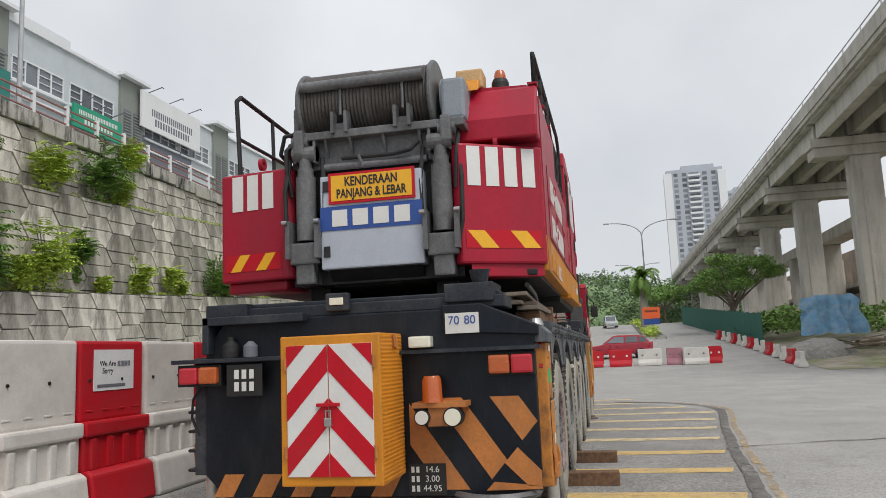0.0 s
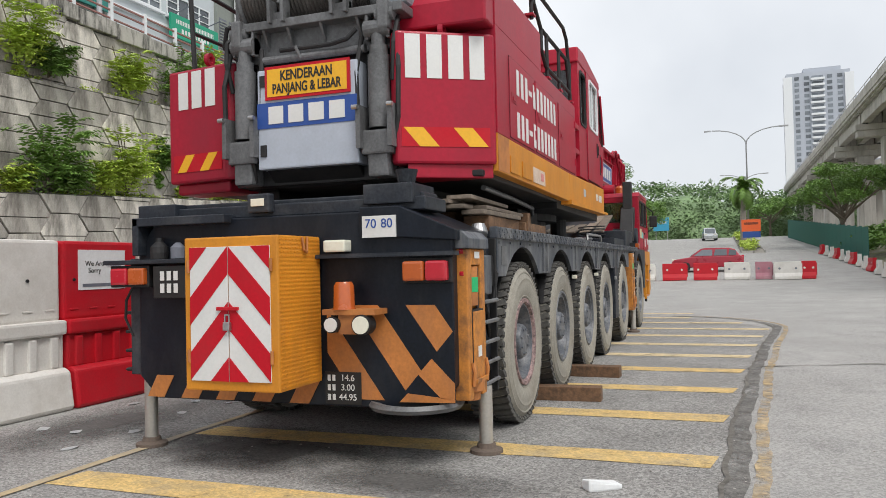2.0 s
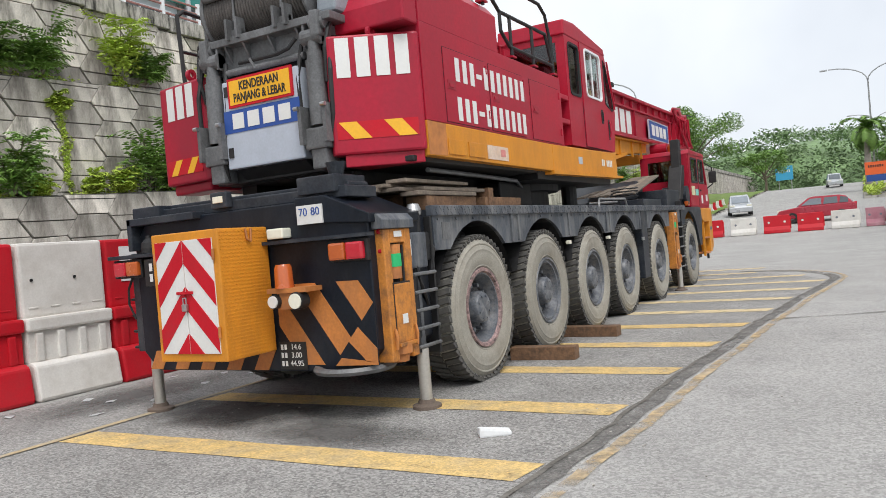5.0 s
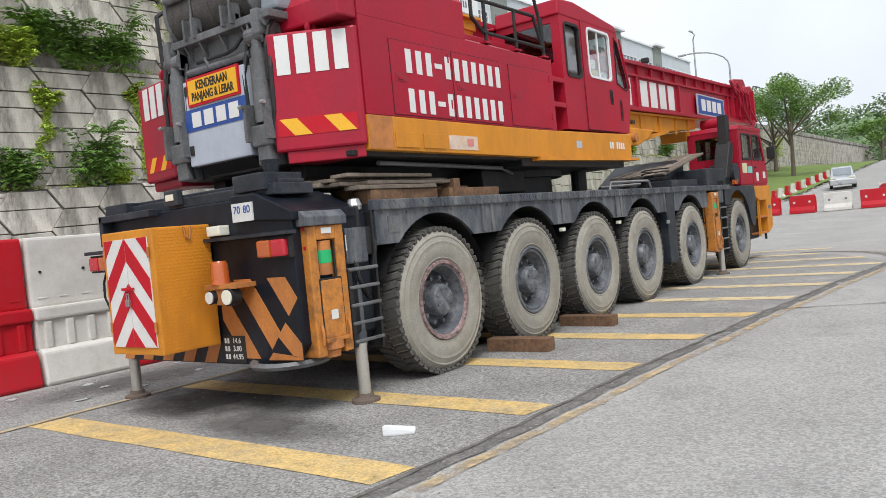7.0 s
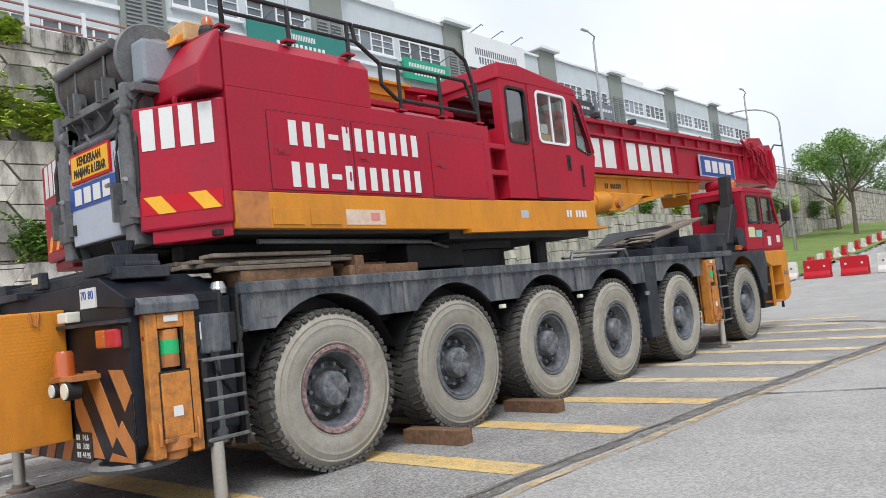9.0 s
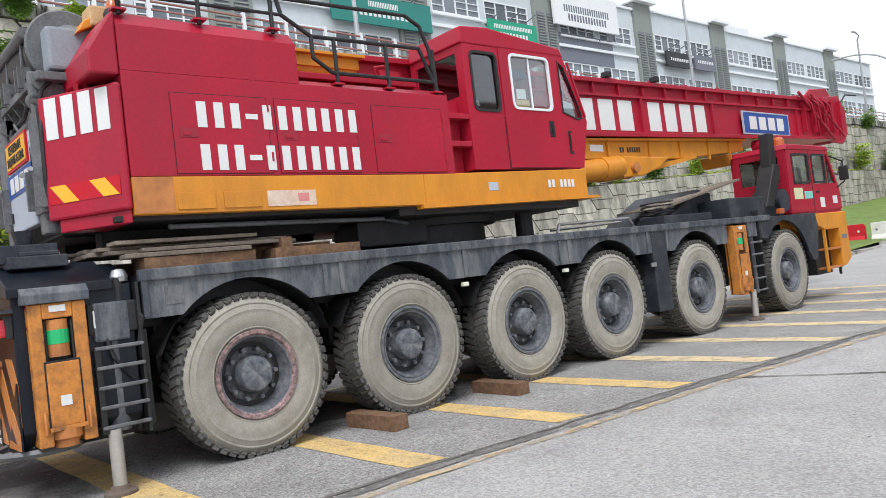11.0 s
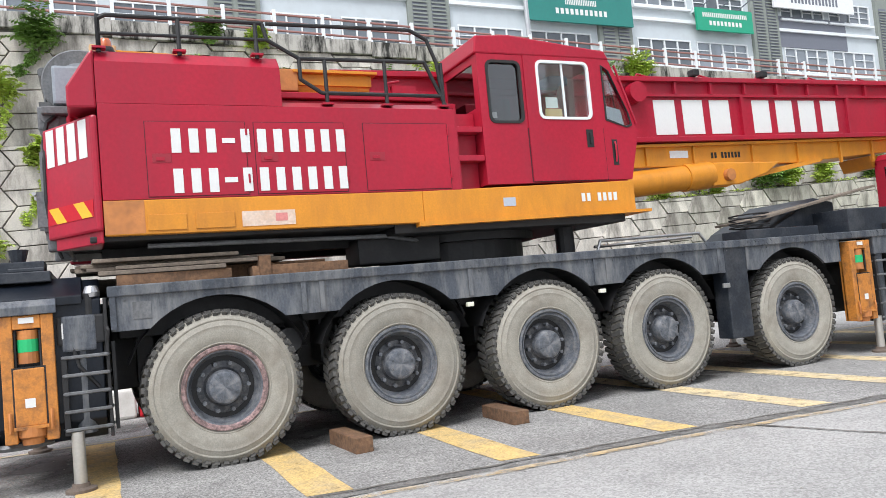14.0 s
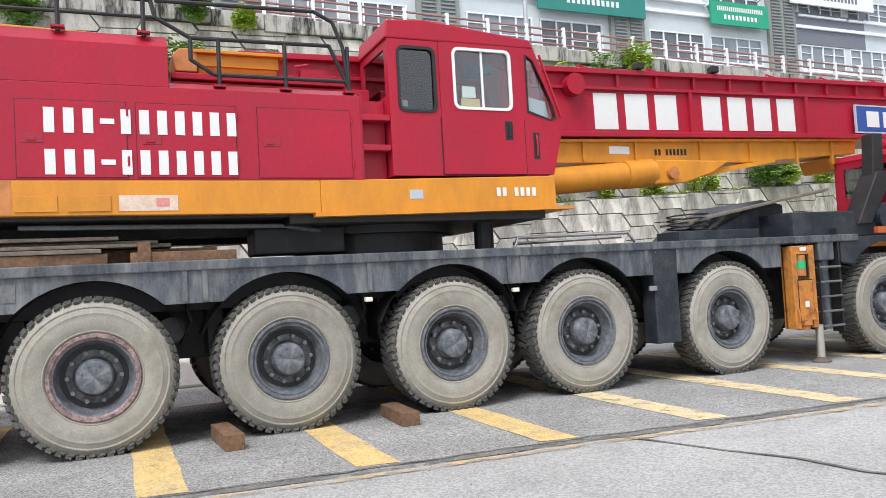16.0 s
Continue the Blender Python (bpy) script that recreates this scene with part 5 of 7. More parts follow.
for x, y, z in ((1.1, -1.18, 3.40), (-1.2, -1.2, 3.42)):
    part("lifting_eye", lathe(B(), [(0.03, -0.02), (0.06, -0.02), (0.06, 0.02), (0.03, 0.02), (0.03, -0.02)], 16), RED, crane).location = (x, y, z + 0.03)
# left body
part("left_body", prism(B(), [(-1.0, 2.27), (4.4, 2.27), (4.4, 3.35), (-0.4, 3.45), (-1.0, 3.42)], "x", -1.62, -0.85), RED, crane, bev=0.02)
# grey engine cover with its signs
ec = part("engine_cover", box(B(), -0.50, 0.46, -1.48, -0.8, 2.34, 3.20, 0.015), PALE, crane, "pale grey engine cover")
# toe coloured black for the shadow below the engine cover
part("cover_toe", prism(B(), [(-1.42, 2.34), (-0.9, 2.34), (-0.9, 2.20), (-1.25, 2.20)], "x", -0.46, 0.42), BLACK, crane, bev=0.01)
bd = part("brand_band", box(B(), -0.50, 0.455, -1.486, -1.4805, 2.69, 2.91), BLUE, ec, "blue band with white blocks")
bars("brand_block", 4, 0.78, 0.15, 0.74, WHITE, ec, face_pose((-0.02, -1.487, 2.80), (1, 0, 0), uZ))
sg = part("warning_sign", box(B(), -0.41, 0.40, -1.50, -1.4805, 2.93, 3.215), SIGNRED, ec, "yellow warning sign with a red border")
part("sign_face", box(B(), -0.385, 0.375, -1.504, -1.5005, 2.955, 3.19), YELLOW, ec)
text_mesh("sign_text", "KENDERAAN", 0.118, INK, ec, face_pose((-0.005, -1.5062, 3.124), (1, 0, 0), uZ), stretch=0.72, bold=0.0025)
text_mesh("sign_text", "PANJANG & LEBAR", 0.115, INK, ec, face_pose((-0.005, -1.5062, 3.016), (1, 0, 0), uZ), stretch=0.68, bold=0.0025)
for z in (2.45, 3.05):
    part("cover_latch", box(B(), -0.47, -0.41, -1.495, -1.48, z, z + 0.1, 0.006), BLACK, ec)
# hydraulic cylinders either side of the cover
for x in (-0.66, 0.63):
    hc = part("tilt_cylinder", cyl(cyl(B(), (x, -1.42, 2.62), (x, -1.42, 3.22), 0.092, 20), (x, -1.42, 3.22), (x, -1.42, 3.30), 0.075, 16), GREY, crane, "grey hydraulic cylinder", True)
    part("cylinder_cap", cyl(cyl(B(), (x, -1.42, 3.28), (x, -1.42, 3.42), 0.06, 14), (x - 0.11, -1.42, 3.44), (x + 0.11, -1.42, 3.44), 0.075, 14), GREY, hc)
    part("yoke", box(box(box(box(B(), x - 0.14, x + 0.14, -1.5, -1.25, 2.40, 2.60, 0.02), x - 0.16, x - 0.12, -1.55, -1.3, 2.45, 2.80), x + 0.12, x + 0.16, -1.55, -1.3, 2.45, 2.80), x - 0.09, x + 0.09, -1.48, -1.25, 2.22, 2.45, 0.02), GREY, hc)
    for s in (-1, 1):
        part("pin", cyl(B(), (x + s * 0.13, -1.57, 2.78), (x + s * 0.18, -1.57, 2.78), 0.02, 10), STEEL, hc)
        part("link_hose", tube(B(), [(x + s * 0.16, -1.4, 3.4), (x + s * 0.19, -1.46, 3.1), (x + s * 0.18, -1.46, 2.7), (x + s * 0.12, -1.44, 2.4)], 0.022, 8), BLACK, hc)
    part("mount_lug", box(box(B(), x - 0.11, x - 0.08, -1.45, -1.1, 3.35, 3.58, 0.012), x + 0.08, x + 0.11, -1.45, -1.1, 3.35, 3.58, 0.012), GREY, hc)
# added solid black block: the shade of the open hollow behind the cover
part("rear_void_shade", box(B(), -0.84, 0.78, -1.30, -0.7, 2.22, 3.45), BLACK, crane)
part("tie_bar", cyl(cyl(B(), (-0.5, -1.40, 3.30), (0.5, -1.40, 3.30), 0.035, 12), (-0.1, -1.42, 3.28), (-0.13, -1.46, 3.38), 0.015, 8), GREY, crane)
# winch
wf = part("winch_frame", prism(prism(B(), [(-0.70, 3.30), (0.70, 3.30), (0.74, 3.62), (-0.72, 3.62)], "y", -1.34, -1.30), [(-0.74, 3.56), (0.86, 3.56), (0.86, 3.635), (-0.74, 3.635)], "y", -1.46, -1.0), GREY, crane, "grey winch frame", bev=0.008)
part("drum_rope", lathe(B(), [(0.05, -0.63)] + [(0.325 + 0.013 * (1 if k % 2 else 0) - (0.012 if k > 38 else 0), -0.63 + 1.26 * k / 72) for k in range(73)] + [(0.05, 0.63)], 40), ROPE, wf, "coiled greasy wire rope").location = (-0.08, -1.10, 3.95)
for x in (-0.72, 0.55):
    part("drum_flange", lathe(B(), [(0.10, -0.03), (0.30, -0.02), (0.345, -0.025), (0.36, -0.01), (0.36, 0.01), (0.345, 0.025), (0.30, 0.02), (0.10, 0.03)], 44, "x", True), GREY, wf, "", True).location = (x, -1.10, 3.95)
part("winch_gearbox", cyl(box(B(), 0.64, 0.86, -1.35, -0.9, 3.66, 4.05, 0.03), (0.62, -1.1, 3.9), (0.72, -1.1, 3.9), 0.22, 24), mat("dull_blue_grey_paint", (0.24, 0.27, 0.30), 0.5, var=0.1), wf, "grey winch gearbox")
part("rope_roller", cyl(B(), (-0.68, -1.44, 4.08), (0.50, -1.44, 4.08), 0.05, 16), GREY, wf)
for x in (-0.30, 0.30):
    part("roller_bracket", box(box(box(B(), x - 0.08, x - 0.05, -1.50, -1.38, 3.60, 3.80), x + 0.05, x + 0.08, -1.50, -1.38, 3.60, 3.80), x - 0.08, x + 0.08, -1.44, -1.40, 3.62, 3.70), GREY, wf)
    part("roller_arm", tube(B(), [(x, -1.44, 3.78), (x, -1.43, 4.06)], 0.014, 6), GREY, wf)
part("side_plate", prism(B(), [(-1.35, 3.62), (-0.7, 3.62), (-0.8, 4.1), (-1.15, 4.1), (-1.35, 3.9)], "x", -0.80, -0.755), GREY, wf)
part("control_box", box(B(), 0.72, 0.98, -1.0, -0.75, 4.05, 4.24, 0.02), mat("tan_cover", (0.55, 0.36, 0.18), 0.8, var=0.15), crane, "tan cloth-covered box")
for x, z in ((1.13, 4.05), (-0.95, 3.40)):
    bc = part("beacon", lathe(B(), [(0.001, 0.19), (0.04, 0.19), (0.055, 0.16), (0.06, 0.10), (0.001, 0.10)], 18, "z"), AMBER, crane, "amber beacon", True)
    bc.location = (x, -0.85, z)
    part("beacon_base", lathe(B(), [(0.001, 0.10), (0.07, 0.10), (0.085, 0.06), (0.085, -0.03), (0.001, -0.03)], 18, "z"), BLACK, bc)
part("cable_loop", tube(B(), [(0.70, -1.2, 4.0), (0.68, -1.24, 3.85), (0.70, -1.24, 3.72), (0.76, -1.24, 3.66), (0.74, -1.24, 3.55)], 0.018, 8), BLACK, crane)
# handrails
hr = part("handrail", tube(B(), [(1.46, -0.92, 4.02), (1.46, -0.92, 4.32), (1.46, -0.85, 4.36), (1.46, 0.62, 4.37), (1.46, 0.66, 4.20), (1.46, 0.98, 4.02), (1.46, 2.40, 4.04), (1.46, 2.62, 3.55)], 0.022, 8), BLACK, crane, "black tubular handrail")
part("rail_bar", tube(B(), [(1.46, -0.92, 4.18), (1.46, 0.66, 4.20)], 0.018, 8), BLACK, hr)
part("rail_bar", tube(B(), [(1.46, 0.66, 4.37), (1.46, 2.25, 4.40), (1.46, 2.45, 4.30), (1.46, 2.55, 4.04), (1.46, 2.6, 3.6)], 0.022, 8), BLACK, hr)
part("rail_bar", tube(B(), [(1.46, 0.98, 4.02), (1.46, 0.98, 3.80), (1.46, 1.2, 3.66), (1.46, 2.6, 3.66)], 0.022, 8), BLACK, hr)
for y in (-0.92, -0.2, 0.55):
    part("rail_post", cyl(B(), (1.46, y, 4.0), (1.46, y, 4.36), 0.022, 8), BLACK, hr)
    part("rail_foot", box(B(), 1.40, 1.495, y - 0.06, y + 0.06, 4.03, 4.05), RED, hr)
for y in (1.25, 1.92, 2.6):
    part("rail_post", cyl(B(), (1.46, y, 3.53), (1.46, y, 4.04), 0.022, 8), BLACK, hr)
    part("rail_foot", box(B(), 1.40, 1.495, y - 0.06, y + 0.06, 3.535, 3.555), RED, hr)
part("handrail", tube(B(), [(-1.56, -0.95, 3.42), (-1.60, -0.95, 4.22), (-1.60, -0.86, 4.29), (-1.60, 0.9, 4.2), (-1.56, 1.0, 3.45)], 0.024, 8), BLACK, crane, "black tubular handrail")
part("rail_post", cyl(B(), (-1.58, -0.1, 3.42), (-1.60, -0.1, 4.25), 0.022, 8), BLACK, crane)
part("rail_bar", tube(B(), [(-1.58, -0.95, 3.82), (-1.58, 0.95, 3.82)], 0.02, 8), BLACK, crane)
# machinery behind the handrail
part("inner_house", box(box(B(), 0.30, 0.95, 0.82, 3.0, 3.2, 3.72), 0.30, 1.0, 0.82, 2.7, 3.73, 3.80), RED, crane, bev=0.01)
part("radiator_slot", box(B(), 0.952, 0.96, 0.9, 2.6, 3.55, 3.68), BLACK, crane)
od = part("orange_trough", cyl(box(B(), 0.42, 0.86, 1.1, 1.98, 3.92, 4.05, 0.01), (0.64, 1.12, 3.94), (0.64, 1.96, 3.94), 0.19, 24), ORANGE, crane, "orange machinery trough", True)
part("trough_rim", box(B(), 0.36, 0.92, 1.05, 2.04, 4.05, 4.085, 0.006), ORANGE, od)
part("trough_end", prism(B(), [(0.88, 3.84), (1.10, 3.84), (1.10, 4.09), (0.92, 4.09), (0.84, 4.0)], "x", 0.40, 0.90), RUSTY, od, "rusty end bracket", bev=0.01)
part("top_cover", prism(B(), [(-1.12, 3.98), (-1.05, 4.1), (-0.85, 4.2), (0.45, 4.17), (0.62, 4.065), (-0.95, 4.065)], "x", 0.15, 0.95), ORANGE, crane, bev=0.01)
part("lever_bracket", box(tube(B(), [(0.9, 2.2, 3.8), (0.92, 2.15, 3.95), (0.92, 2.3, 3.98)], 0.015, 6), 0.8, 0.95, 2.2, 2.5, 3.80, 3.92), RED, crane)

# ---- operator's cab ----
cab = part("operator_cab", box(B(), 0.50, 1.46, 3.05, 5.05, 2.64, 2.72), RED, crane, "crimson operator's cab")
# side outline of the cab with its openings, as frames of plate
def plate_with_hole(bm, outer, inner, axis, a, b):
    """A flat plate between two outlines of the same number of corners."""
    def at(p, w):
        return {"x": (w, p[0], p[1]), "y": (p[0], w, p[1])}[axis]
    n = len(outer)
    R = [[bm.verts.new(at(p, w)) for p in ring] for ring in (outer, inner) for w in (a, b)]
    o0, o1, i0, i1 = R
    fs = []
    for k in range(n):
        j = (k + 1) % n
        fs += [bm.faces.new((o0[k], o0[j], i0[j], i0[k])), bm.faces.new((o1[k], i1[k], i1[j], o1[j])),
               bm.faces.new((i0[k], i0[j], i1[j], i1[k])), bm.faces.new((o0[k], o1[k], o1[j], o0[j]))]
    bmesh.ops.recalc_face_normals(bm, faces=fs)
    return bm


def rounded(y0, y1, z0, z1, r):
    pts = []
    for cy, cz, a0 in ((y1 - r, z1 - r, 0), (y0 + r, z1 - r, 90), (y0 + r, z0 + r, 180), (y1 - r, z0 + r, 270)):
        for k in range(4):
            a = radians(a0 + 30 * k)
            pts.append((cy + r * math.cos(a), cz + r * math.sin(a)))
    return pts


def rect_like(y0, y1, z0, z1):
    pts = []
    for cy, cz in ((y1, z1), (y0, z1), (y0, z0), (y1, z0)):
        pts += [(cy, cz)] * 4
    return [(p[0] + (i % 4 - 1.5) * 1e-5, p[1] + (i % 4 - 1.5) * 1e-5) for i, p in enumerate(pts)]


def glazed(name, y0, y1, z0, z1, wy0, wy1, wz0, wz1, x, glass, frame_m, parent):
    p = part(name, plate_with_hole(B(), rect_like(y0, y1, z0, z1), rounded(wy0, wy1, wz0, wz1, 0.07), "x", x - 0.05, x), RED, parent)
    w = part("window", prism(B(), rounded(wy0, wy1, wz0, wz1, 0.07), "x", x - 0.03, x - 0.022), glass, p)
    w.visible_shadow = False
    part("window_frame", plate_with_hole(B(), rounded(wy0 - 0.02, wy1 + 0.02, wz0 - 0.02, wz1 + 0.02, 0.08), rounded(wy0 + 0.012, wy1 - 0.012, wz0 + 0.012, wz1 - 0.012, 0.06), "x", x - 0.02, x + 0.012), frame_m, p)
    return p


fixed = glazed("cab_side_panel", 3.05, 3.68, 2.64, 4.17, 3.17, 3.60, 3.37, 4.08, 1.49, TINT, RUBBER, crane)
part("door_seam", box(B(), 1.480, 1.4925, 3.645, 4.735, 2.648, 3.30), SEAM, crane)
door = glazed("cab_door", 3.66, 4.72, 2.66, 4.17, 3.84, 4.56, 3.42, 4.10, 1.505, GLASS, FRAMEW, crane)
part("window_bar", box(B(), 1.478, 1.495, 4.19, 4.215, 3.42, 4.10), FRAMEW, door)
part("door_handle", box(box(B(), 1.505, 1.512, 4.46, 4.56, 3.06, 3.28, 0.004), 1.512, 1.528, 4.50, 4.53, 3.10, 3.24, 0.004), BLACK, door)
part("paper_note", box(B(), 1.462, 1.466, 3.95, 4.12, 3.55, 3.68), PAPER, door, "white paper note in the window")
part("paper_note", box(B(), 1.462, 1.466, 3.93, 4.17, 3.44, 3.54), mat("manila_card", (0.62, 0.45, 0.22), 0.8), door, "manila card in the window")
part("paper_note", box(B(), 1.458, 1.462, 3.19, 3.27, 3.42, 3.49), PAPER, fixed, "small white sticker")
# front quarter
q_out = [(4.722, 2.66), (5.10, 2.66), (5.28, 3.30), (5.20, 3.52), (4.90, 4.18), (4.722, 4.20)]
q_in = [(4.80, 3.42), (5.08, 3.33), (5.16, 3.36), (5.12, 3.52), (4.90, 4.02), (4.80, 4.08)]
fq = part("front_quarter", plate_with_hole(B(), q_out, q_in, "x", 1.44, 1.49), RED, crane)
w_ = part("window", prism(B(), q_in, "x", 1.46, 1.468), GLASS, fq)
w_.visible_shadow = False
part("window_frame", plate_with_hole(B(), [(y + (0.02 if y > 4.95 else -0.02), z + (0.02 if z > 3.6 else -0.02)) for y, z in q_in], q_in, "x", 1.47, 1.50), RUBBER, fq)
part("sunshade", prism(B(), [(4.82, 3.36), (5.10, 3.36), (5.06, 3.55), (4.82, 3.60)], "x", 1.435, 1.442), PALE, fq, "pale card inside the window")
part("grab_slot", box(B(), 1.49, 1.496, 4.84, 4.92, 2.84, 3.16, 0.003), INK, fq)
part("grab_handle", tube(B(), [(1.50, 4.88, 2.88), (1.515, 4.88, 2.95), (1.515, 4.88, 3.08), (1.50, 4.88, 3.13)], 0.012, 6), RED, fq)
# roof, back and far sides
part("cab_roof", prism(B(), [(3.02, 4.17), (4.92, 4.17), (4.86, 4.28), (3.5, 4.41), (3.05, 4.38)], "x", 0.50, 1.50), RED, cab, bev=0.02)
bk = part("cab_back", plate_with_hole(B(), [(0.50, 2.72), (1.44, 2.72), (1.44, 4.17), (0.50, 4.17)], [(0.62, 3.55), (1.36, 3.55), (1.36, 4.08), (0.62, 4.08)], "y", 3.05, 3.09), RED, crane)
w_ = part("window", box(B(), 0.62, 1.36, 3.065, 3.072, 3.55, 4.08), TINT, bk)
w_.visible_shadow = False
part("cab_far_side", plate_with_hole(B(), [(3.09, 2.72), (5.1, 2.72), (5.0, 4.17), (3.09, 4.17)], [(3.3, 3.4), (4.9, 3.4), (4.75, 4.05), (3.3, 4.05)], "x", 0.50, 0.54), RED, cab)
fw = part("windscreen", prism(B(), [(5.14, 2.70), (5.26, 3.30), (4.90, 4.17), (4.88, 4.17), (5.24, 3.30), (5.12, 2.70)], "x", 0.54, 1.43), GLASS, cab)
fw.visible_shadow = False
part("cab_pillar", tube(B(), [(1.50, 5.24, 3.36), (1.50, 4.98, 4.10)], 0.016, 8), RED, cab)
part("wiper", tube(B(), [(1.2, 5.18, 3.6), (1.3, 5.04, 3.95)], 0.01, 6), BLACK, cab)
st = part("operator_seat", box(box(B(), 0.75, 1.20, 3.6, 4.05, 2.95, 3.10, 0.04), 0.78, 1.18, 3.52, 3.64, 3.1, 3.75, 0.05), SEAT, cab, "dark operator's seat")
part("console", box(box(B(), 0.75, 1.25, 4.6, 4.9, 2.75, 3.45, 0.03), 0.6, 0.75, 3.6, 4.6, 2.75, 3.25, 0.03), SEAT, cab)
part("hanging_cloth", prism(B(), [(4.42, 4.05), (4.62, 4.02), (4.60, 3.55), (4.50, 3.48), (4.38, 3.75)], "x", 1.05, 1.15), mat("maroon_cloth", (0.22, 0.05, 0.07), 0.9, var=0.2), cab, "maroon cloth hanging in the cab", bev=0.03)
part("blue_bundle", box(B(), 0.9, 1.2, 4.2, 4.5, 3.92, 4.05, 0.05), mat("navy_cloth", (0.05, 0.08, 0.16), 0.9, var=0.2), cab)
# step recess beside the cab
part("step_recess", box(B(), 0.9, 1.30, 2.71, 3.04, 2.60, 3.50), RED, crane)
for z in (2.95, 3.28):
    part("cab_step", box(B(), 1.30, 1.49, 2.71, 3.04, z - 0.035, z + 0.03, 0.008), RED, crane)
part("step_side", box(B(), 1.30, 1.49, 2.695, 2.72, 2.60, 3.52), RED, crane)

# ---- boom ----
SL = 0.018


def bz(y):
    return SL * (y - 6.0)


boom = part("boom", prism(B(), [(1.5, 3.34 + bz(1.5)), (16.2, 3.34 + bz(16.2)), (16.2, 4.30 + bz(16.2)), (1.5, 4.30 + bz(1.5))], "x", -0.41, 0.41), RED, crane, "long crimson box boom lying level", bev=0.015)
for z0, z1, out in ((4.24, 4.31, 0.09), (4.02, 4.06, 0.05), (3.34, 3.41, 0.10)):
    part("boom_flange", prism(B(), [(1.6, z0 + bz(1.6)), (16.1, z0 + bz(16)), (16.1, z1 + bz(16)), (1.6, z1 + bz(1.6))], "x", -0.41 - out, 0.41 + out), RED, boom, bev=0.006)
for k in range(17):
    y = 5.5 + 0.70 * k
    part("boom_rib", box(B(), 0.41, 0.47, y - 0.02, y + 0.02, 4.06 + bz(y), 4.24 + bz(y)), RED, boom)
for y in (5.75, 8.22, 10.62, 14.3, 15.4):
    part("boom_rib", box(B(), 0.41, 0.46, y - 0.03, y + 0.03, 3.41 + bz(y), 4.02 + bz(y)), RED, boom)
bars("name_letter", 3, 1.62, 0.52, 0.74, WHITE, boom, face_pose((0.412, 7.24, 3.72 + bz(7.2)), (0, 1, SL), (0, -SL, 1)), "white letter-sized blocks")
bars("name_letter", 4, 2.06, 0.52, 0.72, WHITE, boom, face_pose((0.412, 9.42, 3.72 + bz(9.4)), (0, 1, SL), (0, -SL, 1)), "white letter-sized blocks")
kp = part("brand_plate", box(B(), 0.46, 0.50, 11.7, 13.7, 3.56, 3.98, 0.006), BLUE, boom, "blue plate with white blocks")
part("plate_border", plate_with_hole(B(), [(11.68, 3.53), (13.72, 3.53), (13.72, 4.01), (11.68, 4.01)], [(11.705, 3.555), (13.695, 3.555), (13.695, 3.985), (11.705, 3.985)], "x", 0.47, 0.505), PALE, boom)
bars("brand_block", 4, 1.62, 0.27, 0.74, WHITE, boom, face_pose((0.502, 12.7, 3.77), (0, 1, 0), uZ))
part("pulley_cap", cyl(B(), (0.41, 6.12, 4.06), (0.58, 6.12, 4.06), 0.15, 24), RED, boom)
part("boom_pivot", cyl(B(), (-0.7, 1.4, 3.6), (0.7, 1.4, 3.6), 0.22, 20), RED, boom)
for y in (7.2, 8.6):
    part("boom_lamp", box(B(), 0.42, 0.56, y, y + 0.12, 4.32 + bz(y), 4.42 + bz(y), 0.02), BLACK, boom)
for k in range(9):
    y = 6.3 + 1.2 * k
    part("rope_guide", tube(B(), [(0.3, y, 4.31 + bz(y)), (0.3, y + 0.05, 4.40 + bz(y)), (0.3, y + 0.25, 4.36 + bz(y))], 0.015, 6), RED, boom)
part("boom_rope", tube(B(), [(0.0, -1.0, 4.14), (0.0, 16.6, 4.60)], 0.016, 6), ROPE, boom)
# orange stowed jib below, tapering to the front
jib = part("stowed_jib", prism(B(), [(4.9, 3.30 + bz(4.9)), (11.8, 3.335 + bz(11.8)), (11.8, 3.10 + bz(11.8)), (9.4, 3.03), (4.9, 2.98)], "x", -0.34, 0.36), ORANGE, crane, "orange beam under the boom", bev=0.015)
for y in (6.3, 7.2, 8.4, 9.4, 10.4, 11.2):
    part("jib_rib", box(B(), 0.36, 0.40, y - 0.02, y + 0.02, 3.02, 3.30 + bz(y)), ORANGE, jib)
part("jib_flange", prism(B(), [(4.9, 3.27 + bz(4.9)), (11.8, 3.30 + bz(11.8)), (11.8, 3.34 + bz(11.8)), (4.9, 3.31 + bz(4.9))], "x", -0.42, 0.44), ORANGE, jib)
bars("serial_bar", 9, 0.62, 0.09, 0.6, INK, jib, face_pose((0.362, 7.85, 3.17), (0, 1, SL), uZ), "small dark marking as bars", gaps=(2,))
part("jib_label", box(B(), 0.362, 0.366, 6.75, 7.1, 3.13, 3.24), PAPER, jib)
part("luff_cylinder", cyl(cyl(B(), (0.30, 4.2, 2.62), (0.30, 7.35, 2.86), 0.19, 24), (0.30, 7.0, 2.835), (0.30, 7.5, 2.872), 0.21, 24), ORANGE, crane, "orange luffing cylinder", True)
lf = part("cylinder_fork", prism(B(), [(7.45, 2.68), (8.0, 2.70), (8.55, 2.85), (8.9, 3.04), (7.5, 3.04)], "x", 0.14, 0.20), ORANGE, crane, bev=0.02)
part("cylinder_fork", prism(B(), [(7.45, 2.68), (8.0, 2.70), (8.55, 2.85), (8.9, 3.04), (7.5, 3.04)], "x", 0.40, 0.46), ORANGE, crane, bev=0.02)
part("fork_pin", cyl(B(), (0.1, 7.75, 2.84), (0.54, 7.75, 2.84), 0.09, 18), RUSTY, crane)
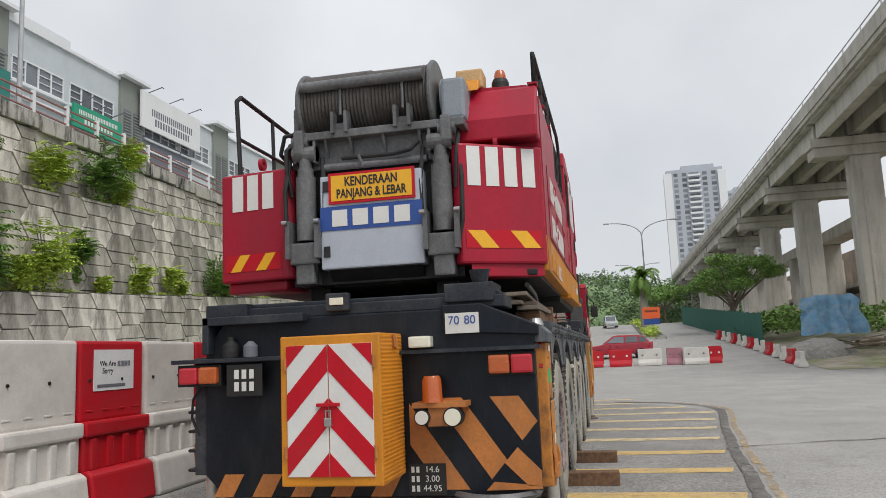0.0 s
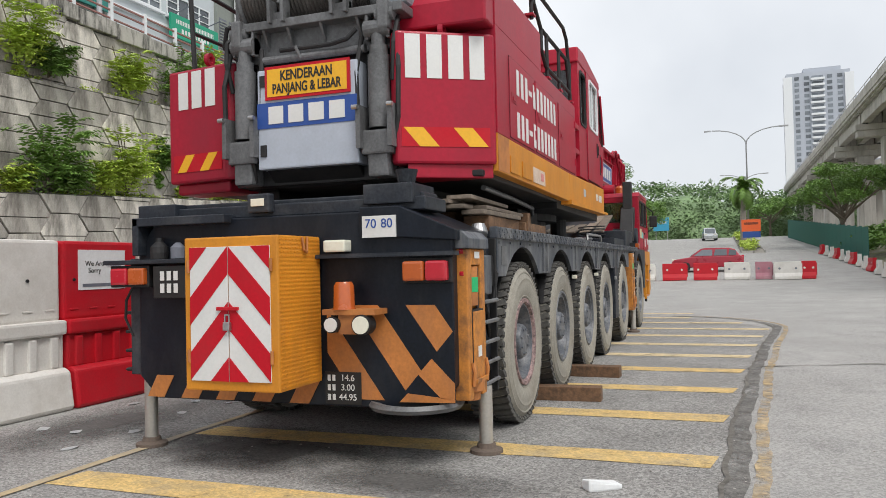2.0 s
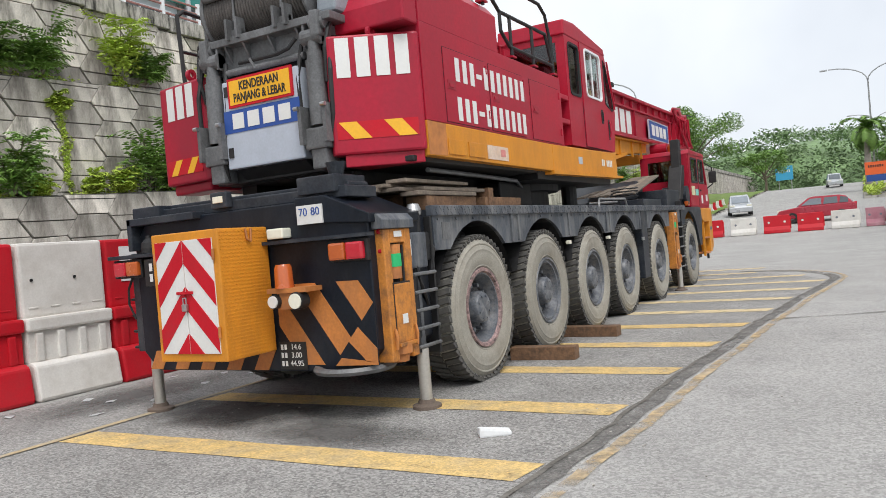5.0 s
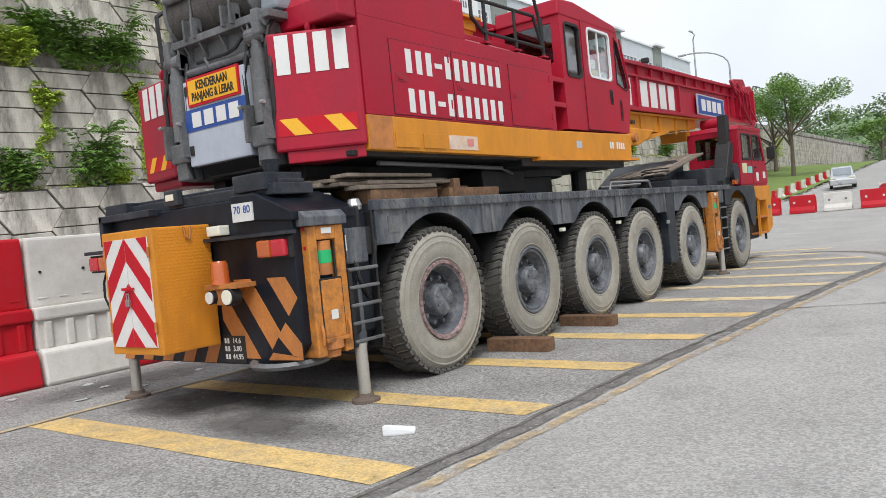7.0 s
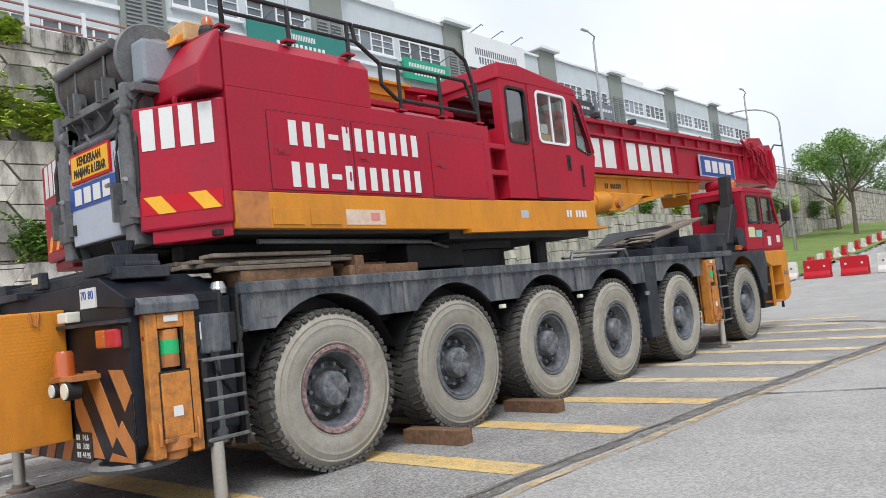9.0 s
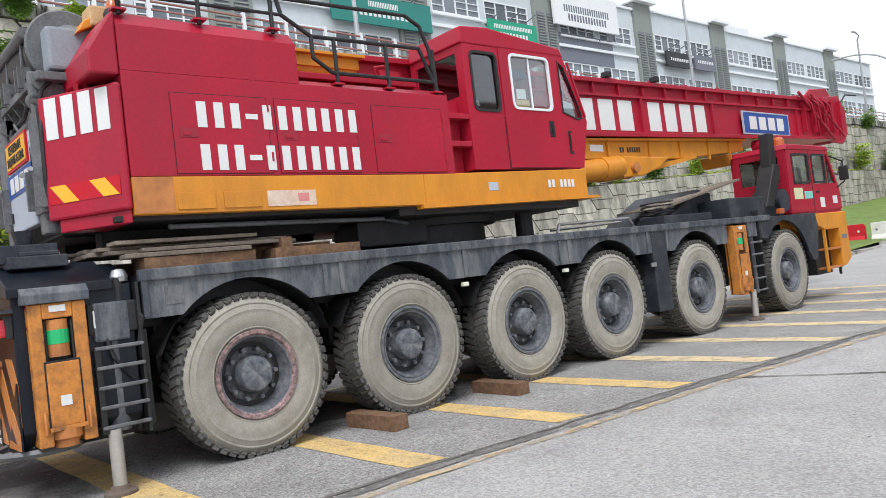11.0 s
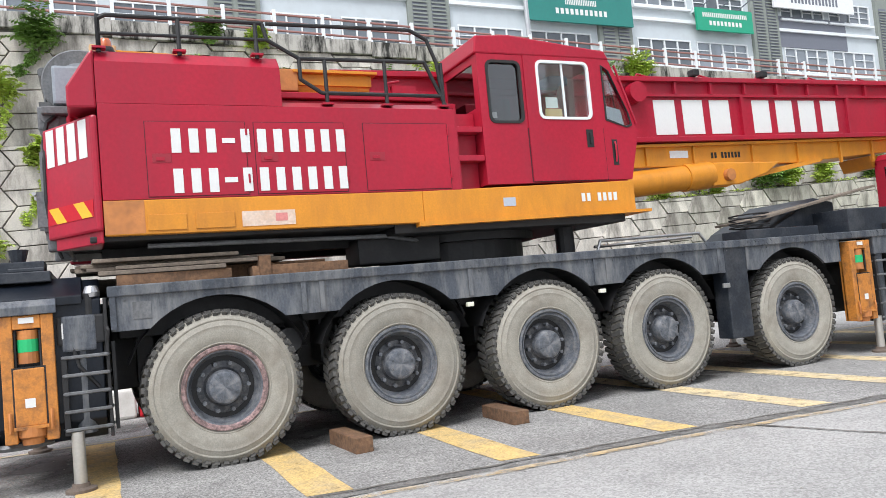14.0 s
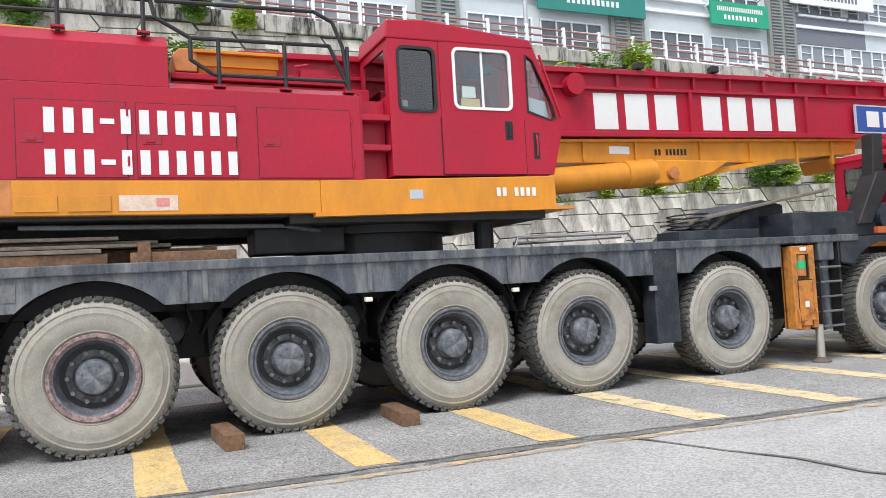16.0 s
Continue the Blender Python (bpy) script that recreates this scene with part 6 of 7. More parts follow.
part("jib_strut", prism(B(), [(8.3, 2.88), (9.9, 3.10), (9.9, 3.04), (8.4, 2.80)], "x", 0.2, 0.4), ORANGE, crane)
part("boom_rest", prism(B(), [(11.3, 2.92), (11.45, 2.92), (11.6, 3.14), (11.2, 3.14)], "x", -0.3, 0.3), ORANGE, crane, bev=0.015)
# boom head with sheaves
HP = [(15.9, 3.56), (16.4, 3.46), (16.8, 3.44), (17.15, 3.7), (17.15, 4.3), (16.8, 4.66), (15.9, 4.56)]
hd = part("boom_head", prism(B(), HP, "x", 0.36, 0.42), RED, crane, "crimson boom head with sheaves", bev=0.02)
part("head_cheek", prism(B(), HP, "x", -0.42, -0.36), RED, hd, bev=0.02)
for x in (-0.2, -0.07, 0.07, 0.2):
    for z in (3.78, 4.30):
        part("sheave", lathe(B(), [(0.05, -0.03), (0.28, -0.03), (0.25, 0.0), (0.28, 0.03), (0.05, 0.03)], 24, "x", True), RED, hd).location = (x, 16.75, z)
for k in range(5):
    part("head_rib", box(B(), 0.42, 0.52, 14.6 + 0.5 * k, 14.65 + 0.5 * k, 3.50 + bz(15), 4.32 + bz(15)), RED, hd)
part("head_stay", tube(B(), [(0.55, 14.3, 4.55), (0.58, 15.9, 3.5)], 0.035, 8), RED, hd)
part("head_stay", tube(B(), [(0.55, 14.9, 4.55), (0.58, 16.5, 3.6)], 0.03, 8), RED, hd)
part("head_bracket", prism(B(), [(14.9, 4.46), (16.6, 4.56), (16.3, 4.82), (15.4, 4.74)], "x", 0.30, 0.36), RED, hd, bev=0.02)
part("head_bracket", prism(B(), [(14.9, 4.46), (16.6, 4.56), (16.3, 4.82), (15.4, 4.74)], "x", -0.36, -0.30), RED, hd, bev=0.02)
for k in range(4):
    part("head_rung", tube(B(), [(0.46, 14.7 + 0.32 * k, 4.52), (0.62, 14.75 + 0.32 * k, 4.3), (0.6, 14.9 + 0.32 * k, 3.9)], 0.02, 6), RED, hd)
part("hook_sling", tube(B(), [(0.2, 17.2, 3.1), (0.25, 16.6, 2.7), (0.3, 15.2, 2.9)], 0.025, 6), ROPE, hd)
part("anemometer", tube(B(), [(0.3, 17.2, 4.5), (0.3, 17.6, 4.75), (0.3, 18.3, 4.78)], 0.02, 6), BLACK, hd)

# ---- driver's cab ----
dc = part("driver_cab", box(B(), 0.34, 1.40, 11.32, 13.6, 1.72, 1.80), RED, crane, "crimson driver's cab with an orange lower front")


def dglass(y0, y1, z0, z1, x, parent):
    w = part("window", box(B(), x - 0.02, x - 0.012, y0, y1, z0, z1), GLASS, parent)
    part("window_frame", plate_with_hole(B(), rounded(y0 - 0.03, y1 + 0.03, z0 - 0.03, z1 + 0.03, 0.06), rounded(y0 + 0.01, y1 - 0.01, z0 + 0.01, z1 - 0.01, 0.05), "x", x - 0.02, x + 0.01), RUBBER, parent)


for xs, s in ((1.42, 1), (0.36, -1)):
    bm = prism(B(), [(11.30, 1.80), (13.62, 1.80), (13.58, 2.25), (13.53, 2.34), (11.31, 2.34)], "x", xs - 0.06, xs)
    prism(bm, [(11.34, 2.94), (13.24, 2.94), (13.2, 3.02), (11.34, 3.02)], "x", xs - 0.06, xs)
    for a, b in ((11.32, 11.52), (12.24, 12.40), (13.0, 13.07)):
        box(bm, xs - 0.06, xs, a, b, 2.341, 2.939)
    prism(bm, [(13.53, 2.341), (13.46, 2.341), (13.17, 2.939), (13.24, 2.939)], "x", xs - 0.06, xs)
    side_p = part("cab_side", bm, RED, crane)
    if s > 0:
        dglass(11.55, 12.22, 2.38, 2.92, xs + 0.004, side_p)
        dglass(12.42, 12.98, 2.38, 2.92, xs + 0.004, side_p)
        part("window", prism(B(), [(13.08, 2.35), (13.45, 2.35), (13.17, 2.93), (13.08, 2.93)], "x", xs - 0.03, xs - 0.022), GLASS, side_p)
        part("door_seam", box(B(), xs, xs + 0.004, 12.30, 12.32, 1.80, 3.0), INK, side_p)
        part("door_handle", box(B(), xs, xs + 0.02, 12.45, 12.6, 2.16, 2.20, 0.004), BLACK, side_p)
        part("sticker", box(B(), xs + 0.001, xs + 0.005, 11.48, 11.85, 2.05, 2.27), mat("pale_yellow_sticker", (0.62, 0.62, 0.38), 0.6), side_p, "pale sticker")
        part("sticker", box(B(), xs + 0.001, xs + 0.005, 11.92, 12.28, 2.05, 2.2), mat("aqua_sticker", (0.22, 0.55, 0.48), 0.6), side_p, "aqua sticker")
        part("sticker", box(B(), xs + 0.001, xs + 0.005, 12.6, 12.8, 1.86, 2.06), WHITE, side_p, "white figures as a plain patch")
        part("sticker", box(B(), xs + 0.001, xs + 0.005, 13.2, 13.42, 1.92, 2.08), WHITE, side_p, "white sticker")
part("cab_roof", prism(B(), [(11.28, 3.02), (13.25, 3.02), (13.15, 3.11), (11.4, 3.13)], "x", 0.32, 1.44), RED, dc, bev=0.02)
bk2 = part("cab_back", plate_with_hole(B(), [(0.36, 1.80), (1.40, 1.80), (1.40, 3.02), (0.36, 3.02)], [(0.48, 2.42), (1.26, 2.42), (1.26, 2.90), (0.48, 2.90)], "y", 11.30, 11.35), RED, crane)
part("window", box(B(), 0.48, 1.26, 11.318, 11.326, 2.42, 2.90), TINT, bk2)
part("driver_seat", box(box(B(), 0.85, 1.25, 12.25, 12.7, 1.80, 2.2, 0.04), 0.85, 1.25, 12.2, 12.32, 2.2, 2.72, 0.05), SEAT, dc, "dark driver's seat")
part("dashboard", box(B(), 0.42, 1.34, 13.0, 13.4, 1.80, 2.36, 0.04), SEAT, dc)
part("windscreen", prism(B(), [(13.60, 2.2), (13.22, 3.0), (13.20, 3.0), (13.57, 2.2)], "x", 0.36, 1.36), GLASS, dc)
part("cab_front", box(B(), 0.34, 1.40, 13.56, 13.64, 1.8, 2.22), RED, dc)
part("lower_front", prism(B(), [(12.15, 1.74), (13.70, 1.74), (13.72, 0.75), (13.45, 0.62), (13.28, 0.62), (13.28, 1.40), (12.62, 1.40), (12.30, 1.5)], "x", 0.9, 1.44), ORANGE, dc, "orange lower cab front", bev=0.015)
part("lower_front", box(B(), -1.36, 0.9, 12.9, 13.7, 0.75, 1.74, 0.015), ORANGE, dc)
part("step_box", box(B(), 0.95, 1.20, 12.55, 13.28, 0.50, 1.40), BLACK, dc)
for z in (0.62, 1.0):
    part("cab_step", box(B(), 1.2, 1.44, 12.62, 13.27, z - 0.02, z + 0.02, 0.006), RUSTY, dc)
part("step_frame", box(B(), 1.38, 1.43, 12.58, 12.63, 0.55, 1.42), ORANGE, dc)
part("badge", box(B(), 1.44, 1.446, 13.35, 13.6, 1.18, 1.26), SLATE, dc)
part("front_arch", prism(B(), [(9.9, 1.765), (9.9, 1.40)] + [(10.85 + 0.93 * math.cos(radians(a)), HZ + 0.93 * math.sin(radians(a))) for a in range(138, 8, -10)] + [(11.9, 0.85), (12.1, 0.85), (12.28, 1.5), (12.2, 1.765)], "x", 1.39, 1.45), DARK, crane, "dark front wheel arch", bev=0.008)
part("tow_hook", cyl(B(), (1.35, 13.3, 0.45), (1.35, 13.3, 0.62), 0.03, 8), BLACK, crane)
part("cab_beacon", lathe(B(), [(0.001, 0.26), (0.08, 0.26), (0.12, 0.2), (0.12, 0.0), (0.001, 0.0)], 18, "z"), AMBER, dc, "amber beacon").location = (0.9, 12.2, 3.12)
part("siren", cyl(box(B(), 0.3, 1.2, 12.0, 12.5, 3.11, 3.16), (0.35, 12.3, 3.3), (0.75, 12.3, 3.3), 0.13, 16), RED, dc)
mi = part("mirror_arm", tube(B(), [(1.42, 13.3, 2.9), (1.56, 13.56, 2.78), (1.56, 13.56, 2.36), (1.42, 13.5, 2.25)], 0.016, 6), BLACK, crane)
part("mirror", box(B(), 1.47, 1.66, 13.52, 13.58, 2.38, 2.68, 0.03), BLACK, mi)
# exhaust and air intake behind the driver's cab
part("exhaust_pipe", prism(prism(B(), [(10.45, 1.95), (10.75, 1.95), (11.15, 2.5), (11.15, 2.75), (10.95, 2.75)], "x", 1.05, 1.35), [(10.92, 2.7), (11.16, 2.7), (11.2, 3.35), (10.98, 3.35)], "x", 1.10, 1.30), BLACK, crane, "dark boxy exhaust stack", bev=0.015)
part("air_filter", cyl(B(), (0.85, 11.08, 2.05), (1.40, 11.08, 2.05), 0.22, 22), DARK, crane)
part("side_lamp", box(B(), 1.38, 1.46, 10.72, 10.9, 1.80, 1.9, 0.01), AMBER, crane)
part("equipment_box", box(box(B(), 0.5, 1.36, 9.1, 10.35, 1.77, 2.15, 0.02), 0.55, 1.3, 10.3, 11.2, 1.77, 2.0, 0.02), DARK, crane)
part("equipment_box", prism(B(), [(8.0, 1.77), (9.6, 1.77), (9.6, 2.32), (9.2, 2.40), (8.3, 2.0)], "x", -0.6, 0.75), DARK, crane, bev=0.02)
part("deck_cabinet", box(B(), 0.95, 1.40, 7.0, 8.4, 1.77, 1.93, 0.012), DARK, crane)
part("ladder_stowed", tube(tube(B(), [(1.30, 4.6, 1.80), (1.30, 4.65, 1.92), (1.25, 6.3, 1.94), (1.25, 6.4, 1.82)], 0.02, 8), [(1.1, 4.7, 1.86), (1.1, 6.3, 1.9)], 0.02, 8), STEEL, crane, "bare steel folding ladder")
part("cable_coil", tube(B(), [(0.9 + 0.25 * math.cos(k * 0.7), 7.6 + 0.3 * math.sin(k * 0.7), 1.96 + 0.006 * k) for k in range(40)], 0.012, 5), BLACK, crane)

# ---- timbers ----
def timber(x0, x1, y0, y1, z0, z1, rz, label, group, m_=TIMBER):
    bm = box(B(), -(x1 - x0) / 2, (x1 - x0) / 2, -(y1 - y0) / 2, (y1 - y0) / 2, 0, z1 - z0, 0.008)
    for v in bm.verts:
        v.co += Vector((0, 0, 0.004 * noise.noise(v.co * 5)))
    ob = part("timber", bm, m_)
    ob.matrix_basis = pose((x0 + x1) / 2, (y0 + y1) / 2, z0, 0, 0, rz)
    return tagged(ob, label, "timber", group)


timber(1.20, 1.98, 1.06, 1.24, 0.0, 0.15, 3, "brown square timber block on the asphalt by a tyre", "wheel chocks")
timber(1.18, 1.96, 2.84, 3.03, 0.0, 0.14, -2, "brown square timber block on the asphalt by a tyre", "wheel chocks")
for a in ((1.15, 1.38, -0.9, 0.15, 0), (1.10, 1.38, 0.35, 1.35, 0), (0.75, 1.05, -0.8, 1.2, 1)):
    timber(a[0], a[1], a[2], a[3], 1.768, 1.90 if not a[4] else 1.95, 0.6, "rough brown timber baulk lying on the crane's deck", "deck timbers")
for k in range(7):
    timber(0.2 - 0.16 * k, 0.36 - 0.16 * k, -1.3, 0.9 - 0.1 * k, 1.768, 1.90 + 0.02 * (k % 3), 1.5 * (k % 3), "grey weathered board on the crane's deck", "deck boards", PLANK)
for k in range(3):
    timber(0.45 + 0.22 * k, 0.64 + 0.22 * k, -1.25, 0.75, 1.96 + 0.0 * k, 2.0, 2 - 2 * k, "grey weathered board on the crane's deck", "deck boards", PLANK)
for k in range(5):
    bm = box(B(), -0.09, 0.09, -1.5, 1.5, 0, 0.035, 0.004)
    ob = part("board", bm, PLANK)
    ob.matrix_basis = pose(0.95 - 0.22 * k, 8.9 + 0.15 * k, 2.28 + 0.01 * k, 9, 0, 4 - 3 * k)
    tagged(ob, "grey weathered board lying across the deck boxes", "board", "deck boards")
for k in range(4):
    timber(0.5 + 0.2 * k, 0.66 + 0.2 * k, 5.0, 6.9 - 0.2 * k, 1.768, 1.80, 4 - 3 * k, "grey weathered board on the crane's deck", "deck boards", PLANK)

for k, (x0, x1, y0, y1, z0, z1, rz) in enumerate(((1.02, 1.24, -1.15, 0.35, 1.955, 1.99, 1.0), (1.20, 1.40, -1.05, 0.10, 1.905, 1.945, -1.2), (0.95, 1.15, -1.2, 0.62, 1.995, 2.03, -1.5), (1.16, 1.36, -0.9, 0.5, 1.955, 1.99, 0.6), (0.7, 0.9, -1.25, 0.4, 2.005, 2.04, 2.0), (1.05, 1.27, -1.1, 0.25, 2.035, 2.07, 2.2), (0.4, 0.62, -1.3, 0.5, 2.005, 2.04, -2.0))):
    timber(x0, x1, y0, y1, z0, z1, rz, "grey weathered board stacked on the crane's deck", "deck boards", PLANK)
timber(1.22, 1.40, 0.42, 0.54, 1.768, 2.0, 0, "short brown timber post on the crane's deck", "deck timbers")

for k, pts in enumerate((
        [(-0.78, -1.30, 3.62), (-0.86, -1.40, 3.50), (-0.84, -1.44, 3.30), (-0.80, -1.40, 3.05)],
        [(-0.74, -1.28, 3.70), (-0.90, -1.34, 3.66), (-0.96, -1.30, 3.50), (-0.94, -1.1, 3.42)],
        [(0.76, -1.30, 3.60), (0.80, -1.42, 3.48), (0.78, -1.46, 3.30), (0.76, -1.44, 3.0)],
        [(0.44, -1.44, 3.46), (0.36, -1.46, 3.38), (0.20, -1.44, 3.36), (-0.3, -1.42, 3.37)],
        [(-0.50, -1.42, 2.6), (-0.56, -1.46, 2.4), (-0.58, -1.40, 2.24)],
        [(0.50, -1.42, 2.6), (0.54, -1.46, 2.4), (0.56, -1.40, 2.24)])):
    part("hydraulic_hose", tube(B(), pts, 0.020, 8), BLACK, crane)
for x in (-0.46, -0.22, 0.10, 0.44):
    part("frame_gusset", prism(B(), [(-1.46, 3.60), (-1.34, 3.60), (-1.34, 3.40)], "x", x - 0.012, x + 0.012), GREY, crane)
for x in (-0.70, 0.70):
    part("pivot_lug", cyl(box(B(), x - 0.05, x + 0.05, -1.5, -1.3, 3.42, 3.66, 0.02), (x - 0.08, -1.42, 3.55), (x + 0.08, -1.42, 3.55), 0.06, 16), GREY, crane)
part("cable_bundle", tube(B(), [(-1.0, -1.0, 3.5), (-0.92, -1.15, 3.62), (-0.80, -1.25, 3.55), (-0.82, -1.2, 3.4)], 0.03, 8), BLACK, crane)
# bolt heads along the skirts and small plates on the deck's side
for k in range(26):
    y = -0.85 + 0.37 * k
    part("skirt_bolt", cyl(B(), (1.448, y, 1.67), (1.462, y, 1.67), 0.012, 6), SKIRT, crane)
part("wear_plate", box(B(), 1.4505, 1.456, -0.78, -0.62, 1.48, 1.64), GREY, crane)


# ---- barriers ----
def tall_barrier(x, y, rz, colour, label, w=1.0, h=1.86):
    """A tall water-filled barrier with a stepped foot and a flat upper board."""
    b = thing("water_barrier", label, "barrier", "tall barriers", (x, y, 0))
    b.rotation_euler = (0, 0, radians(rz))
    part("foot", prism(B(), [(-0.36, 0.05), (-0.34, 0.0), (0.34, 0.0), (0.36, 0.05), (0.31, 0.42), (0.24, 0.46), (-0.24, 0.46), (-0.31, 0.42)], "x", -w / 2, w / 2), colour, b, bev=0.03)
    part("trunk", box(B(), -w / 2, w / 2, -0.20, 0.20, 0.44, 0.98, 0.03), colour, b)
    part("belt", box(B(), -w / 2 - 0.01, w / 2 + 0.01, -0.25, 0.25, 0.82, 0.98, 0.03), colour, b)
    part("board", box(B(), -w / 2, w / 2, -0.15, 0.15, 0.97, h, 0.035), colour, b)
    for k in range(4):
        xx = -w / 2 + w * (k + 0.5) / 4
        part("flute", box(B(), xx - 0.05, xx + 0.05, -0.235, 0.235, 0.46, 0.80, 0.02), colour, b)
        if k % 2 == 0:
            part("socket", cyl(B(), (xx, -0.165, 1.42), (xx, 0.165, 1.42), 0.018, 10), INK, b)
        part("slot", box(B(), xx - 0.06, xx + 0.06, -0.158, 0.158, 1.08, 1.10, 0.006), colour, b)
    return b


row = [(-0.03 + 1.16 * k, 1.12, PLASTW if k % 2 else PLASTR) for k in range(-5, 9)]
for y, w_b, c in row:
    o = tall_barrier(-3.80 + 0.015 * y, y, 90, c, ("tall red" if c is PLASTR else "tall dusty white") + " plastic water barrier beside the crane", w_b)
    if y == -0.03:
        nt = part("notice", box(B(), -0.36, 0.36, -0.158, -0.152, 1.30, 1.76), PAPER, o, "torn white notice")
        for i_, s_ in enumerate(("We Are", "Sorry")):
            text_mesh("notice_text", s_, 0.085, INK, nt, face_pose((-0.12, -0.1595, 1.60 - 0.08 * i_), (1, 0, 0), uZ))
        bars("notice_lines", 9, 0.24, 0.06, 0.6, SLATE, nt, face_pose((0.17, -0.159, 1.60), (1, 0, 0), uZ))
        part("notice_band", box(B(), -0.30, 0.2, -0.161, -0.1585, 1.335, 1.37), SLATE, nt)


def low_barrier(x, y, rz, colour, label, w=1.05, h=0.78):
    b = thing("water_barrier", label, "barrier", "low barriers", (x, y, gz(x, y)))
    b.rotation_euler = (0, 0, radians(rz))
    part("body", prism(B(), [(-0.24, 0.0), (0.24, 0.0), (0.23, 0.16), (0.12, 0.36), (0.10, h), (-0.10, h), (-0.12, 0.36), (-0.23, 0.16)], "x", -w / 2, w / 2), colour, b, bev=0.025)
    for k in (-0.3, 0.3):
        part("filler_hole", cyl(B(), (k * w, -0.115, h * 0.62), (k * w, 0.115, h * 0.62), 0.06, 14), PLASTW if colour is PLASTR else SLATE, b)
    part("end_lug", box(B(), w / 2, w / 2 + 0.05, -0.06, 0.06, 0.2, h - 0.1, 0.01), colour, b)
    return b


PLASTP = mat("faded_mauve_plastic", (0.36, 0.14, 0.18), 0.6, var=0.08, bump=0.05, dirt=(0.5, 0.4, 0.38), dirt_amount=0.5)
for x, c, nm, w_b in ((-7.8, PLASTR, "red", 1.3), (-6.15, PLASTW, "dusty white", 1.3), (-4.5, PLASTR, "red", 1.3), (-2.73, PLASTR, "red", 1.28), (-1.02, PLASTW, "dusty white", 1.3), (0.69, PLASTR, "red", 1.32), (2.34, PLASTR, "red", 1.25), (4.0, PLASTW, "grey-white", 1.3), (5.37, PLASTP, "faded mauve", 0.85), (6.53, PLASTW, "cream white", 1.35), (7.60, PLASTR, "red", 0.7)):
    low_barrier(x, 38 - 0.35 * (nm == "cream white"), 4 * math.sin(x * 3), c, nm + " plastic water barrier across the road", w_b, 0.96)
for k in range(14):
    y = 34 + 2.1 * k
    x = 11.2 + 0.03 * (y - 34) - 0.0015 * (y - 34) ** 2
    c = (PLASTW, PLASTR, PLASTW)[k % 3]
    low_barrier(x, y, 86 + 6 * math.sin(k * 2), c, ("red" if c is PLASTR else "dusty white") + " plastic water barrier along the road edge", 1.3 if k else 1.6)
for k in range(14):
    y = 44 + 2.4 * k
    c = (PLASTR, PLASTW)[k % 2]
    low_barrier(-6.4 - 0.1 * k, y, 96, c, ("red" if c is PLASTR else "dusty white") + " plastic water barrier by the verge", 1.2)

# scraps on the ground
pp = part("crumpled_paper", box(B(), -0.12, 0.12, -0.055, 0.055, 0, 0.06, 0.015), PAPER)
for v in pp.data.vertices:
    v.co.z *= 1 + 0.8 * noise.noise(v.co * 9)
pp.matrix_basis = pose(2.45, -2.04, 0.0, 0, 0, 35)
tagged(pp, "crumpled white paper on the asphalt", "litter")
for k in range(9):
    bm = B()
    n_ = 6
    bm.faces.new([bm.verts.new((random.uniform(0.6, 1) * 0.11 * math.cos(math.tau * i / n_), random.uniform(0.6, 1) * 0.07 * math.sin(math.tau * i / n_), 0.012 * random.random())) for i in range(n_)])
    bmesh.ops.solidify(bm, geom=bm.faces[:], thickness=0.004)
    ob = part("paper_scrap", bm, PAPER)
    ob.matrix_basis = pose(random.uniform(-3.1, -1.7), random.uniform(-2.6, 0.6), 0.006, 0, 0, random.uniform(0, 180))
    tagged(ob, "flat scrap of pale paper on the asphalt", "litter", "paper scraps")
bm = B()
for k in range(900):
    x, y = random.uniform(-3.2, 9), random.uniform(-6.5, 12)
    if random.random() < 0.5:
        x = edge_x(y) + random.gauss(0.0, 0.18)
    r = random.uniform(0.004, 0.011)
    bmesh.ops.create_icosphere(bm, subdivisions=1, radius=r, matrix=Matrix.Translation((x, y, r * 0.5)) @ Matrix.Diagonal((1, 1.3, 0.6, 1)))
tagged(part("gravel", bm, mat("pale_grit", (0.36, 0.34, 0.31), 0.95, var=0.3, scale=20, bump=0)), "loose grit scattered over the asphalt", "gravel", kind="stuff")


# ---- plants ----
def leaf_cloud(bm, centre, radii, n, size, rnd, drop=0.0):
    c = Vector(centre)
    for _ in range(n):
        d = Vector((rnd.gauss(0, 1), rnd.gauss(0, 1), rnd.gauss(0, 1))).normalized() * (rnd.random() ** 0.45)
        p = c + Vector((d.x * radii[0], d.y * radii[1], d.z * radii[2] - drop * rnd.random()))
        s = size * rnd.uniform(0.6, 1.4)
        q = Euler((rnd.uniform(-1.0, 1.0), rnd.uniform(-1.0, 1.0), rnd.uniform(0, 6.28))).to_matrix()
        a = [p + q @ Vector(v) for v in ((0, -s, 0), (s * 0.42, 0, s * 0.12), (0, s, 0), (-s * 0.42, 0, s * 0.12))]
        vs = [bm.verts.new(v) for v in a]
        bm.faces.new((vs[0], vs[1], vs[2]))
        bm.faces.new((vs[0], vs[2], vs[3]))


